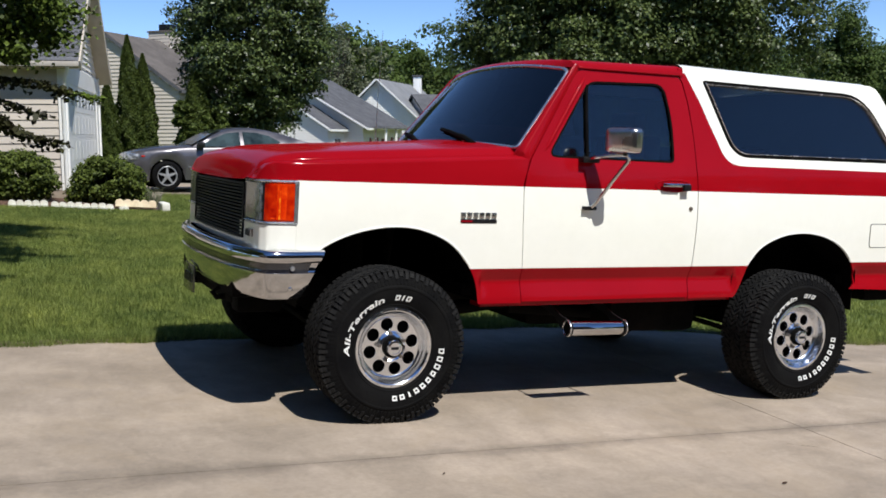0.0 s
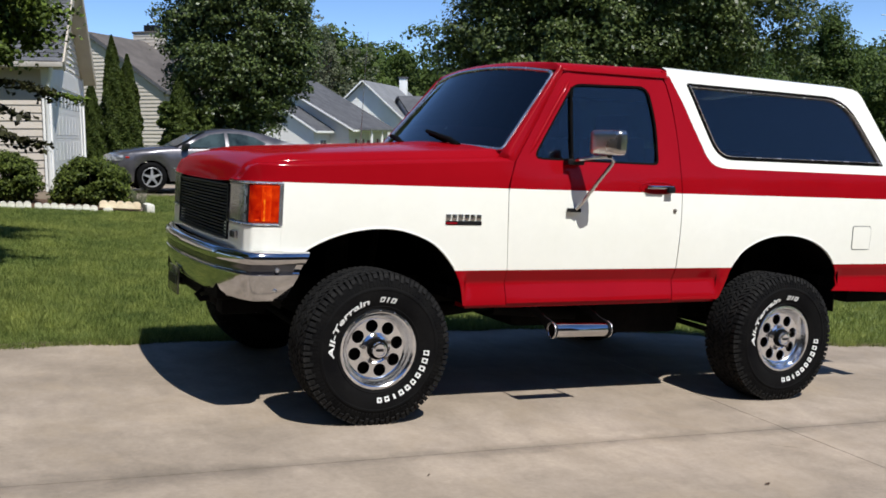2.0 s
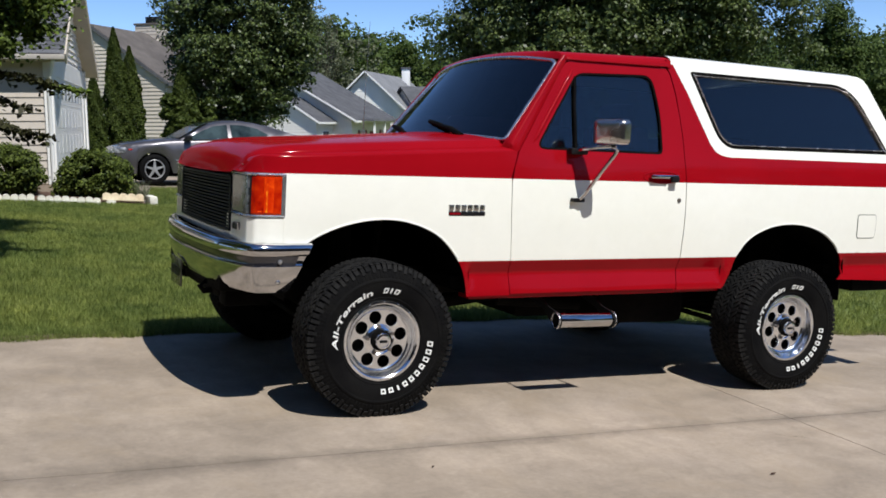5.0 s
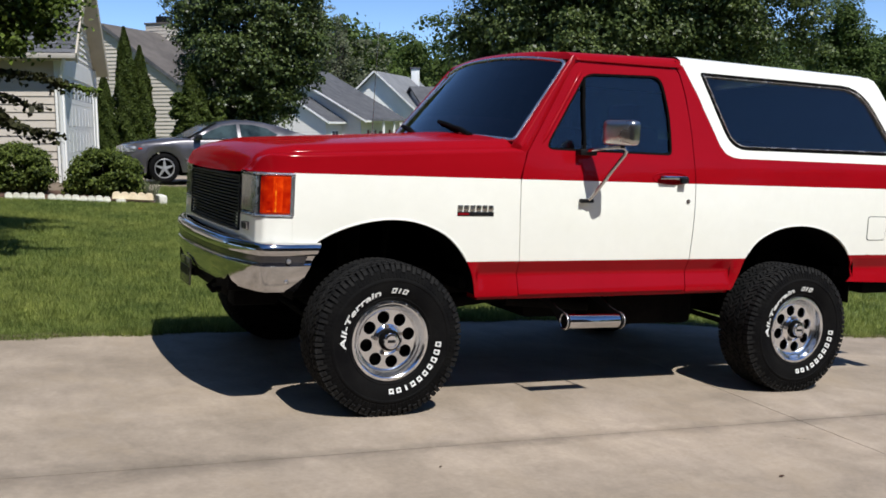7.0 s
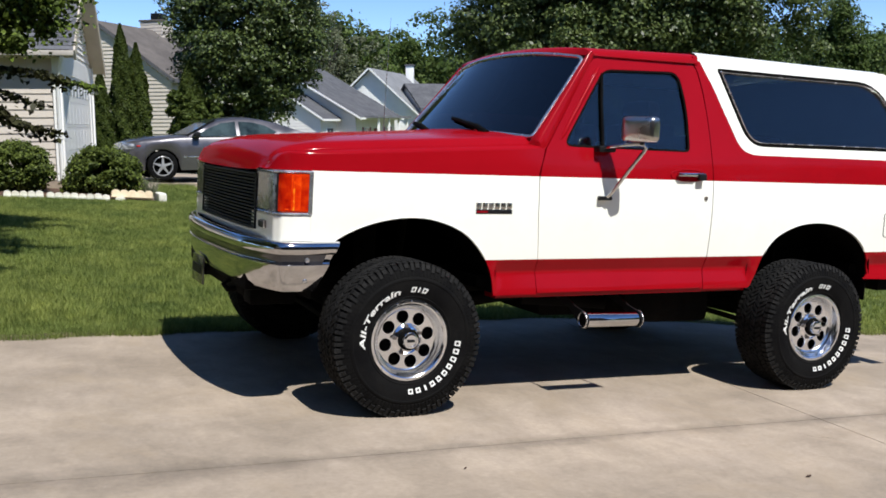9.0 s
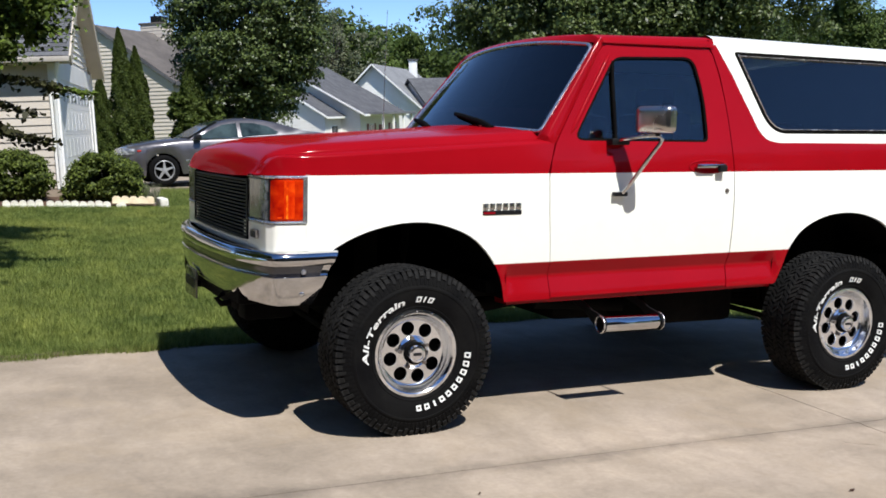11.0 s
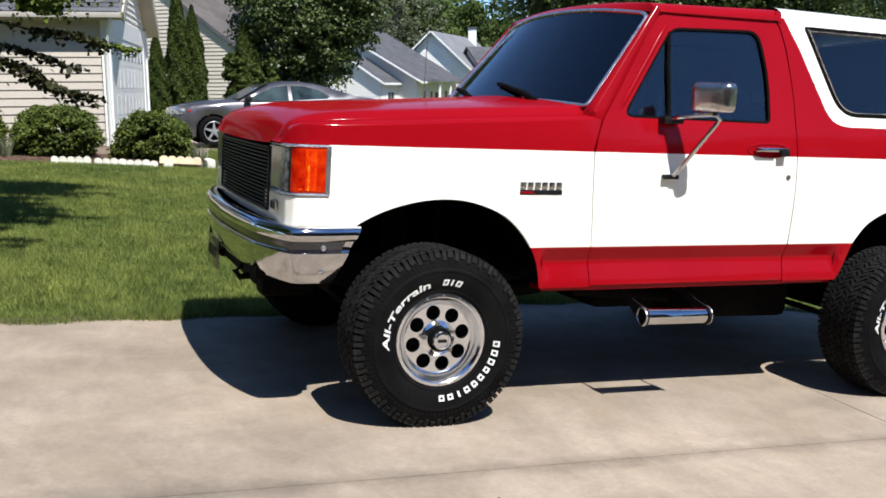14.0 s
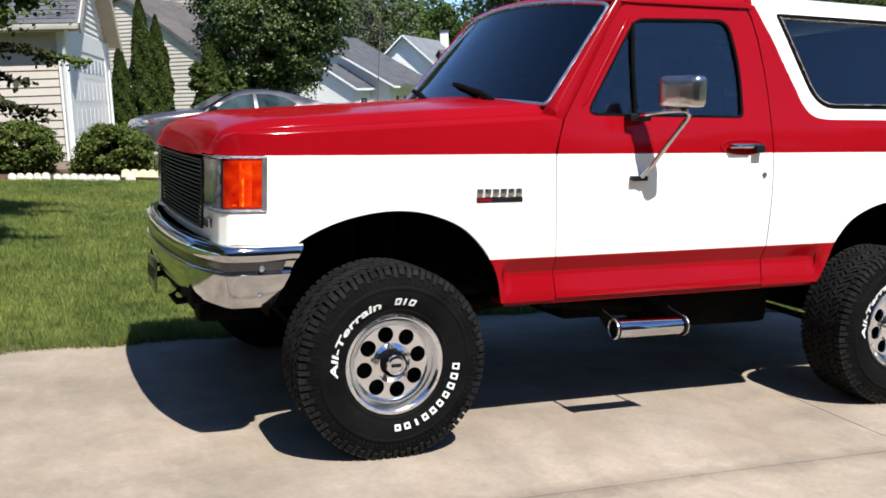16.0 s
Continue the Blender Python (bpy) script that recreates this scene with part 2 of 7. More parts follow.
GRASS = leafy("grass_blade", (0.085, 0.128, 0.022), (0.35, 0.40, 0.115), 0.38)


def patchy(m):
    """Yellower and darker patches across the lawn, at two scales."""
    nodes = m.node_tree.nodes
    b = nodes["Principled BSDF"]
    src = b.inputs["Base Color"].links[0].from_socket
    co = nodes.new("ShaderNodeTexCoord")
    for scale, lo, hi, h0, h1 in ((0.7, 0.80, 1.18, 0.515, 0.485), (2.2, 0.74, 1.20, 0.510, 0.49), (7.0, 0.70, 1.26, 0.506, 0.492)):
        n = node(m, "ShaderNodeTexNoise", Scale=scale, Detail=5.0, Roughness=0.6)
        wire(m, co, "Object", n, "Vector")
        hsv = nodes.new("ShaderNodeHueSaturation")
        for key, a, c in (("Value", lo, hi), ("Hue", h0, h1)):
            rng = node(m, "ShaderNodeMapRange", From_Min=0.32, From_Max=0.68, To_Min=a, To_Max=c)
            wire(m, n, "Fac", rng, "Value")
            wire(m, rng, "Result", hsv, key)
        m.node_tree.links.new(src, hsv.inputs["Color"])
        src = hsv.outputs["Color"]
    m.node_tree.links.new(src, b.inputs["Base Color"])
    for n in nodes:
        if n.bl_idname == "ShaderNodeBsdfTranslucent":
            m.node_tree.links.new(src, n.inputs["Color"])


patchy(GRASS)
patchy(SOIL)
PEAR = leafy("pear_leaf", (0.012, 0.024, 0.007), (0.125, 0.165, 0.046), 0.16, 0.38, 0.32)
OAK = leafy("oak_leaf", (0.024, 0.042, 0.010), (0.135, 0.17, 0.05), 0.2, 0.4, 0.3)
MAPLE = leafy("maple_leaf", (0.018, 0.026, 0.008), (0.15, 0.21, 0.035), 0.15)
# low maple leaves: same foliage, its backlit darkness put into the colour
BACKLIT_MAPLE = leafy("bronze_maple_leaf", (0.016, 0.014, 0.008), (0.06, 0.062, 0.022), 0.12)
CYPRESS = leafy("arborvitae_spray", (0.022, 0.038, 0.007), (0.090, 0.118, 0.022), 0.18)
BOX = leafy("boxwood_leaf", (0.018, 0.030, 0.006), (0.148, 0.188, 0.036), 0.22)
WOODS = leafy("woodland_leaf", (0.032, 0.056, 0.013), (0.105, 0.148, 0.034), 0.25)
WOODS_PALE = leafy("pale_woodland_leaf", (0.085, 0.10, 0.055), (0.18, 0.19, 0.115), 0.25)
BARK = noisy(material("bark", (0.09, 0.07, 0.055), 0.95), [(0.05, 0.04, 0.03), (0.13, 0.105, 0.085)], 8, fine=(30, 0.3), bump=0.9, bump_scale=25)
SIDING = noisy(material("tan_vinyl_siding", (0.68, 0.62, 0.54), 0.6), [(0.53, 0.465, 0.395), (0.58, 0.515, 0.44)], 0.6, fine=(3, 0.03), per_object=0.03)
SIDING_GREY = noisy(material("pale_vinyl_siding", (0.76, 0.72, 0.66), 0.6), [(0.72, 0.685, 0.63), (0.78, 0.745, 0.69)], 0.6, fine=(3, 0.03))
HOUSE_WHITE = noisy(material("white_house_paint", (0.84, 0.84, 0.82), 0.5), [(0.82, 0.805, 0.765), (0.87, 0.855, 0.82)], 1.2)
# garage gutter: white metal, its half shade put into a tan-grey colour
SHADED_GUTTER = noisy(material("greyed_tan_gutter", (0.42, 0.38, 0.33), 0.5), [(0.38, 0.34, 0.295), (0.46, 0.42, 0.37)], 2.5)
SOFFIT = noisy(material("tan_soffit", (0.50, 0.44, 0.35), 0.6), [(0.47, 0.41, 0.33), (0.55, 0.485, 0.395)], 2)
SHINGLE = noisy(material("grey_shingle", (0.12, 0.12, 0.13), 0.9), [(0.085, 0.087, 0.095), (0.15, 0.15, 0.16)], 2.5, fine=(18, 0.25), bump=0.5, bump_scale=30, per_island=0.25)
SHINGLE_TAB = noisy(material("grey_shingle_tab", (0.12, 0.12, 0.13), 0.9), [(0.085, 0.087, 0.095), (0.15, 0.15, 0.16)], 2.5, fine=(18, 0.25), bump=0.5, bump_scale=30, per_object=0.25)
SHINGLE_DARK = noisy(material("dark_grey_shingle", (0.07, 0.07, 0.075), 0.95, spec=0.2), [(0.075, 0.076, 0.083), (0.115, 0.115, 0.122)], 1.5, fine=(9, 0.2))
SHINGLE_PALE = noisy(material("pale_grey_shingle", (0.2, 0.2, 0.205), 0.9), [(0.165, 0.168, 0.175), (0.22, 0.222, 0.228)], 1.0, fine=(9, 0.15))
SHINGLE_BROWN = noisy(material("brown_shingle", (0.11, 0.095, 0.085), 0.9), [(0.085, 0.073, 0.065), (0.135, 0.117, 0.105)], 1.0, fine=(9, 0.15))
BRICK_EDGE = noisy(material("pale_edging_stone", (0.62, 0.58, 0.5), 0.9), [(0.66, 0.62, 0.53), (0.80, 0.77, 0.68)], 8, fine=(40, 0.15), bump=0.5, per_object=0.08)
TAN_EDGE = noisy(material("tan_edging_stone", (0.6, 0.43, 0.28), 0.9), [(0.66, 0.52, 0.34), (0.78, 0.66, 0.46)], 8, fine=(40, 0.15), bump=0.5, per_object=0.08)
CAR_GREY = noisy(material("grey_metallic_paint", (0.16, 0.155, 0.165), 0.35, 0.6, coat=0.8), [(0.095, 0.090, 0.098), (0.128, 0.120, 0.130)], 3, rough=(0.3, 0.4))
CAR_PANE = noisy(material("car_window", (0.09, 0.12, 0.13), 0.06, spec=0.4), [(0.008, 0.014, 0.016), (0.05, 0.075, 0.08)], 2.2, 4)
RIM_PAINT = noisy(material("silver_wheel_paint", (0.55, 0.55, 0.56), 0.3, 0.3, coat=0.5), [(0.30, 0.30, 0.31), (0.40, 0.40, 0.41)], 8)
DARK_BRICK = noisy(material("dark_brown_boards", (0.11, 0.075, 0.055), 0.85), [(0.08, 0.055, 0.04), (0.14, 0.095, 0.07)], 1.2, fine=(8, 0.2))
HEADLAMP = noisy(material("pale_headlamp_lens", (0.6, 0.62, 0.65), 0.1, coat=0.8), [(0.10, 0.105, 0.115), (0.38, 0.39, 0.41)], 12, 3)
PALE_PANE = noisy(material("pale_frosted_pane", (0.7, 0.72, 0.75), 0.2), [(0.62, 0.64, 0.68), (0.80, 0.82, 0.84)], 5)
DARK_PANE = material("dark_window_pane", (0.02, 0.022, 0.028), 0.08)
MAROON = material("maroon_shutter", (0.16, 0.03, 0.03), 0.6)

# ---- building helpers ----
def part(name, bm, mats, parent=None, label="", sharp=38, flat=False):
    me = bpy.data.meshes.new(name)
    bm.to_mesh(me)
    bm.free()
    for m in mats if isinstance(mats, (list, tuple)) else [mats]:
        me.materials.append(m)
    if not flat:
        me.polygons.foreach_set("use_smooth", [True] * len(me.polygons))
        me.set_sharp_from_angle(angle=radians(sharp))
    ob = new(name, me)
    ob.parent = parent
    return tagged(ob, label)


def raw(name, verts, faces, mats, parent=None, label="", smooth=False):
    """A mesh straight from lists, for leaves, blades and the like."""
    me = bpy.data.meshes.new(name)
    me.from_pydata(verts, [], faces)
    for m in mats if isinstance(mats, (list, tuple)) else [mats]:
        me.materials.append(m)
    if smooth:
        me.polygons.foreach_set("use_smooth", [True] * len(me.polygons))
    ob = new(name, me)
    ob.parent = parent
    return tagged(ob, label)


def thing(name, label, category, m=Matrix(), group="", kind=""):
    ob = new(name)
    ob.empty_display_size = 0.1
    ob.matrix_world = m
    return tagged(ob, label, category, group, kind)


def box(bm, lo, hi, m=None, mat=0, bevel=0.0):
    """A block between two corners."""
    got = bmesh.ops.create_cube(bm, size=1.0)["verts"]
    c = [(a + b) / 2 for a, b in zip(lo, hi)]
    for v in got:
        v.co = Vector([c[k] + v.co[k] * (hi[k] - lo[k]) for k in range(3)])
        if m:
            v.co = m @ v.co
    faces = list({f for v in got for f in v.link_faces})
    for f in faces:
        f.material_index = mat
    if bevel:
        edges = list({e for v in got for e in v.link_edges})
        out = bmesh.ops.bevel(bm, geom=edges, offset=bevel, segments=2, affect="EDGES", profile=0.6)
        for f in out["faces"]:
            f.material_index = mat
    return bm


def grid(bm, rows, mat=0, closed=False):
    """Faces between rows of points."""
    vs = [[bm.verts.new(p) for p in row] for row in rows]
    for a, b in zip(vs, vs[1:]):
        n = len(a)
        for k in range(n if closed else n - 1):
            f = bm.faces.new((a[k], a[(k + 1) % n], b[(k + 1) % n], b[k]))
            f.material_index = mat
    return vs


def spin(bm, profile, steps, mat=0, axis="Y", arc=2 * math.pi):
    """A surface of revolution from (radius, along) pairs."""
    whole = arc > 6.28
    rows = []
    for k in range(steps if whole else steps + 1):
        a = arc * k / steps
        if axis == "Y":
            rows.append([(r * math.cos(a), y, r * math.sin(a)) for r, y in profile])
        elif axis == "Z":
            rows.append([(r * math.cos(a), r * math.sin(a), y) for r, y in profile])
        else:
            rows.append([(y, r * math.cos(a), r * math.sin(a)) for r, y in profile])
    if whole:
        rows.append(rows[0])
    vs = grid(bm, rows, mat)
    bmesh.ops.remove_doubles(bm, verts=[v for row in vs for v in row], dist=1e-6)
    return bm


def tube(bm, points, radius, sides=10, mat=0, caps=True):
    """A round bar along points; radius may be one number or one for each point."""
    pts = [Vector(p) for p in points]
    rad = radius if isinstance(radius, (list, tuple)) else [radius] * len(pts)
    rows = []
    for k, p in enumerate(pts):
        d = (pts[min(k + 1, len(pts) - 1)] - pts[max(k - 1, 0)]).normalized()
        side = d.cross(Vector((0, 0, 1)) if abs(d.z) < 0.95 else Vector((1, 0, 0))).normalized()
        up = side.cross(d)
        rows.append([p + rad[k] * (math.cos(a) * side + math.sin(a) * up) for a in (2 * math.pi * j / sides for j in range(sides))])
    vs = grid(bm, rows, mat, closed=True)
    if caps:
        for ring in (vs[0], vs[-1]):
            f = bm.faces.new(ring)
            f.material_index = mat
    return bm


def fix(bm):
    bmesh.ops.recalc_face_normals(bm, faces=bm.faces)
    return bm


def rounded(poly, r, n=5):
    """The polygon with its corners rounded; r: one radius, or one for each corner."""
    out = []
    for k, p in enumerate(poly):
        rad = r[k] if isinstance(r, (list, tuple)) else r
        p, a, b = Vector(p), Vector(poly[k - 1]), Vector(poly[(k + 1) % len(poly)])
        if rad <= 0:
            out.append(tuple(p))
            continue
        da, db = (a - p), (b - p)
        cut = min(rad, da.length * 0.45, db.length * 0.45)
        s, e = p + da.normalized() * cut, p + db.normalized() * cut
        for j in range(n + 1):
            t = j / n
            out.append(tuple((1 - t) ** 2 * s + 2 * t * (1 - t) * p + t * t * e))
    return out


def sheet(outline, yf, holes=(), thick=0.02, zcuts=(), xcuts=(), paint=None):
    """A panel cut from the side view: points are (x, z), yf(x, z) gives its depth. It has two skins and edges."""
    bm = bmesh.new()
    loops = [[Vector((x, z, 0)) for x, z in loop] for loop in (outline, *holes)]
    flat_pts = [p for loop in loops for p in loop]
    vs = [bm.verts.new(p) for p in flat_pts]
    for tri in geometry.tessellate_polygon(loops):
        if len(set(tri)) == 3:
            try:
                bm.faces.new([vs[k] for k in tri])
            except ValueError:
                pass
    for z in zcuts:
        bmesh.ops.bisect_plane(bm, geom=bm.verts[:] + bm.edges[:] + bm.faces[:], dist=1e-5, plane_co=(0, z, 0), plane_no=(0, 1, 0))
    for x in xcuts:
        bmesh.ops.bisect_plane(bm, geom=bm.verts[:] + bm.edges[:] + bm.faces[:], dist=1e-5, plane_co=(x, 0, 0), plane_no=(1, 0, 0))
    for f in bm.faces:
        if paint:
            c = f.calc_center_median()
            f.material_index = paint(c.x, c.y)
    for v in bm.verts:
        x, z = v.co.x, v.co.y
        v.co = (x, yf(x, z), z)
    bm.normal_update()
    wrong = [f for f in bm.faces if f.normal.y > 0]
    bmesh.ops.reverse_faces(bm, faces=wrong)
    bm.normal_update()
    outer = bm.faces[:]
    rim_edges = [e for e in bm.edges if len(e.link_faces) == 1]
    inner = {v: (v.co.x, v.co.y + thick, v.co.z) for v in bm.verts[:]}
    for e in rim_edges:
        a, b = e.verts
        mat = e.link_faces[0].material_index
        q = [bm.verts.new(p) for p in (a.co[:], b.co[:], inner[b], inner[a])]
        bm.faces.new(q).material_index = mat
    back = {v: bm.verts.new(p) for v, p in inner.items()}
    for f in outer:
        bm.faces.new([back[v] for v in reversed(f.verts)]).material_index = f.material_index
    return bm


def mirrored(bm, about):
    for v in bm.verts:
        v.co.y = 2 * about - v.co.y
    bmesh.ops.reverse_faces(bm, faces=bm.faces[:])
    return bm


def steps(a, b, n):
    return [a + (b - a) * k / n for k in range(n + 1)]

# ---- the red and white truck ----
# x runs from nose to tail with the front axle at 0, y from its left side (0) to its right (2), z up from the slab
RAKE, WIDE = 0.019, 2.0
truck = thing("off_road_truck", "lifted two-door truck in red and cream white on concrete driveway", "truck", DRIVE)

SEC_Z = np.array([0.50, 0.57, 0.60, 0.675, 0.690, 0.750, 0.762, 0.85, 0.97, 1.08, 1.197, 1.27, 1.33, 1.37, 1.42, 1.60, 1.75, 1.87, 1.95])
SEC_Y = np.array([0.020, 0.000, 0.004, 0.027, 0.029, 0.004, 0.002, -0.002, -0.004, 0.0, 0.009, 0.018, 0.030, 0.042, 0.056, 0.106, 0.146, 0.180, 0.205])
_tz = np.arange(0.45, 2.0, 0.002)
_ty = np.interp(_tz, SEC_Z, SEC_Y)
_soft = np.convolve(np.pad(_ty, 12, mode="edge"), np.ones(25) / 25, "valid")
_crisp = np.convolve(np.pad(_ty, 3, mode="edge"), np.ones(7) / 7, "valid")
_ty = np.where(_tz < 0.80, _crisp, _soft)


def side(x, z):
    """Depth of the body's left skin."""
    y = float(np.interp(z, _tz, _ty))
    if z < 0.757:
        # the lower band's hollow runs out before the wheel arches
        flush = 0.002 * max(0.0, (z - 0.57) / 0.187)
        ease = min((x - 0.535) / 0.03, (2.27 - x) / 0.03) if x < 2.5 else (x - 3.215) / 0.03
        y = flush + (y - flush) * min(1.0, max(0.0, ease))
    nose = max(0.0, (-0.05 - x) / 0.42)
    return y + 0.022 * min(nose, 1.3) ** 2


def raked(bm):
    for v in bm.verts:
        v.co.z += RAKE * v.co.x
    return bm


def body(name, make, mats, parent=truck, label="", both=True, sharp=38):
    """A body part, and its twin on the right side."""
    left = part(name, raked(make()), mats, parent, label, sharp)
    if both:
        part(name, raked(mirrored(make(), WIDE / 2)), mats, parent, label, sharp)
    return left


BELT, LOW, SILL = 1.197, 0.757, 0.568
ZCUTS = [0.585, 0.593, 0.60, *[round(0.61 + 0.007 * k, 4) for k in range(21)], 0.757, 0.764, 0.771, 0.778, 0.786, 0.795, 0.82, 0.88, 0.94, 1.0, 1.06, 1.12, 1.17, 1.197, 1.23, 1.26, 1.29, 1.32, 1.35, 1.38, 1.41, 1.45, 1.5, 1.56, 1.62, 1.68, 1.74, 1.8, 1.86, 1.9]
two_tone = lambda x, z: 1 if LOW < z < BELT else 0


def smooth_line(points, n=4):
    """A soft curve through points (Catmull-Rom)."""
    out = []
    p = [points[0], *points, points[-1]]
    for a, b, c, d in zip(p, p[1:], p[2:], p[3:]):
        for k in range(n):
            t = k / n
            out.append(tuple(0.5 * (2 * b[j] + (c[j] - a[j]) * t + (2 * a[j] - 5 * b[j] + 4 * c[j] - d[j]) * t * t + (3 * b[j] - a[j] - 3 * c[j] + d[j]) * t ** 3) for j in range(len(b))))
    return out + [tuple(points[-1])]


ARCH_F = smooth_line([(-0.395, 0.80), (-0.345, 0.856), (-0.24, 0.914), (-0.11, 0.956), (0.04, 0.975), (0.19, 0.960), (0.345, 0.900), (0.455, 0.798), (0.516, 0.690), (0.540, SILL)])
ARCH_R = smooth_line([(2.264, SILL), (2.312, 0.665), (2.356, 0.762), (2.442, 0.864), (2.60, 0.934), (2.775, 0.954), (2.945, 0.932), (3.092, 0.870), (3.198, 0.765), (3.250, 0.60)])


def top_line(x):
    """Height of the hood's middle."""
    xs = [-0.660, -0.649, -0.632, -0.609, -0.578, -0.530, -0.44, -0.25, 0.0, 0.35, 0.78]
    zs = [1.180, 1.210, 1.247, 1.283, 1.311, 1.333, 1.351, 1.365, 1.381, 1.404, 1.436]
    return float(np.interp(x, xs, zs))


def corner_in(x):
    """How far the nose's corner draws in from the side."""
    t = max(0.0, (-0.47 - x) / 0.185)
    return 0.13 * min(t, 1.05) ** 3.0


def nose_row(x):
    """One cross-section of the front's red top, from the left belt line over to the middle."""
    back = min(1.0, max(0.0, (x + 0.60) / 0.22))
    back = back * back * (3 - 2 * back)
    top = top_line(x) + 0.013 * max(0, min(1, (x + 0.62) * 6))
    y0 = side(x, BELT) + corner_in(x)
    shoulder = max(min(top - 0.024, 1.286 + 0.057 * (x + 0.52)), BELT + 0.004)
    r = 0.009 + 0.013 * back
    low = max(shoulder - r, BELT + 0.002)
    row = [(x, y0 + (side(x, z) - side(x, BELT)), z) for z in steps(BELT, low, 4)]
    ys, zs = row[-1][1], shoulder
    for k in range(1, 8):
        a = radians(90 * k / 7)
        row.append((x, ys + r * 1.2 * (1 - math.cos(a)), low + (zs - low) * math.sin(a)))
    # the fender's narrow flat top, up to the seam
    for dy, dz in ((0.045, 0.005), (0.078, 0.009)):
        row.append((x, ys + dy, zs + dz * back))
    edge = len(row) - 1
    ye, ze = row[-1][1], row[-1][2]
    rise = top - ze
    # the hood: a short riser beside the seam, then the broad crowned panel
    for dy, f in ((0.006, 0.03), (0.014, 0.13), (0.024, 0.30), (0.035, 0.42), (0.050, 0.50), (0.080, 0.555)):
        row.append((x, ye + dy, ze + rise * f))
    yh = ye + 0.080
    for k in range(1, 13):
        q = 1 - k / 12
        row.append((x, 1.0 - (1.0 - yh) * q, ze + rise * (0.555 + 0.445 * (1 - q ** 2.4))))
    return row, edge


NOSE_X = [0.775, 0.72, 0.6, 0.45, 0.3, 0.15, 0.0, -0.12, -0.24, -0.34, -0.42, -0.48, -0.53, -0.57, -0.60, -0.617, -0.63, -0.64, -0.648, -0.653, -0.6575, -0.660]


def fender():
    bm = sheet([(-0.462, 0.862), *ARCH_F[2:], (0.80, SILL), (0.796, 0.74), (0.780, 1.0), (0.779, BELT), (-0.462, BELT)], side,
               thick=0.008, zcuts=[z for z in ZCUTS if z < 1.196], xcuts=(-0.3, -0.15, 0.1, 0.45, 0.5, 0.535, 0.545, 0.555, 0.565, 0.6, 0.7), paint=two_tone)
    rows = []
    for x in NOSE_X:
        row, edge = nose_row(x)
        if x == NOSE_X[0]:
            row = [(px + 0.30 * max(0.0, pz - 1.2), py, pz) for px, py, pz in row]
        rows.append(row[: edge + 1])
    grid(bm, rows, 0)
    return bm


def hood():
    bm = bmesh.new()
    rows = []
    for x in NOSE_X[1:]:
        row, edge = nose_row(x)
        half = row[edge:]
        half[0] = (half[0][0], half[0][1] + 0.005, half[0][2] - 0.001)
        rows.append(half + [(px, WIDE - py, pz) for px, py, pz in reversed(half[:-1])])
    grid(bm, rows, 0)
    return fix(bm)


def outward(bm, centre):
    """Turns the faces so that they look away from a point inside."""
    bm.normal_update()
    c = Vector(centre)
    bmesh.ops.reverse_faces(bm, faces=[f for f in bm.faces if f.normal.dot(f.calc_center_median() - c) < 0])
    return bm


def cowl_side():
    """The panel between the fender and the windshield's foot."""
    bm = bmesh.new()
    rows = []
    for x in (0.700, 0.735, 0.765, 0.795):
        row, edge = nose_row(min(x, 0.775))
        rows.append([(x + 0.10 * max(0.0, pz - 1.2), py, pz) for _, py, pz in row[edge - 3: edge + 7]])
    grid(bm, rows)
    return bm


body("cowl_side", lambda: outward(cowl_side(), (0.6, 1.0, 0.6)), [RED])
body("front_fender", lambda: outward(fender(), (0.1, 1.0, 0.9)), [RED, WHITE], label="fender in red over cream white")
body("hood", lambda: outward(hood(), (0.1, 1.0, 0.6)), [RED], both=False, label="glossy red hood")

DOOR = [(0.804, 0.576), (0.799, 0.74), (0.784, 1.0), (0.783, 1.175), (0.800, 1.262), (0.830, 1.345), (1.142, 1.815), (1.175, 1.850), (1.23, 1.862), (1.80, 1.870), (1.862, 1.862), (1.884, 1.83), (1.910, 1.72), (1.928, 1.58), (1.934, 1.46), (1.933, 1.328), (1.941, 1.18), (1.940, 1.05), (1.935, 0.90), (1.928, 0.75), (1.914, 0.576)]
WINDOW = rounded([(0.928, 1.360), (1.782, 1.355), (1.793, 1.60), (1.752, 1.815), (1.232, 1.797)], [0.07, 0.035, 0.12, 0.07, 0.06])
door = body("door", lambda: sheet(DOOR, side, [WINDOW], 0.03, ZCUTS, (0.95, 1.1, 1.3, 1.5, 1.7, 1.85), paint=two_tone), [RED, WHITE], label="closed door, red above and cream white below", both=False)
door_r = part("door", raked(mirrored(sheet(DOOR, side, [WINDOW], 0.03, ZCUTS, (0.95, 1.1, 1.3, 1.5, 1.7, 1.85), paint=two_tone), 1.0)), [RED, WHITE], truck)


HARD_EDGE = smooth_line([(2.30, 1.354), (2.255, 1.357), (2.205, 1.369), (2.165, 1.394), (2.137, 1.435), (2.114, 1.485), (2.060, 1.605), (2.002, 1.73)], 4)


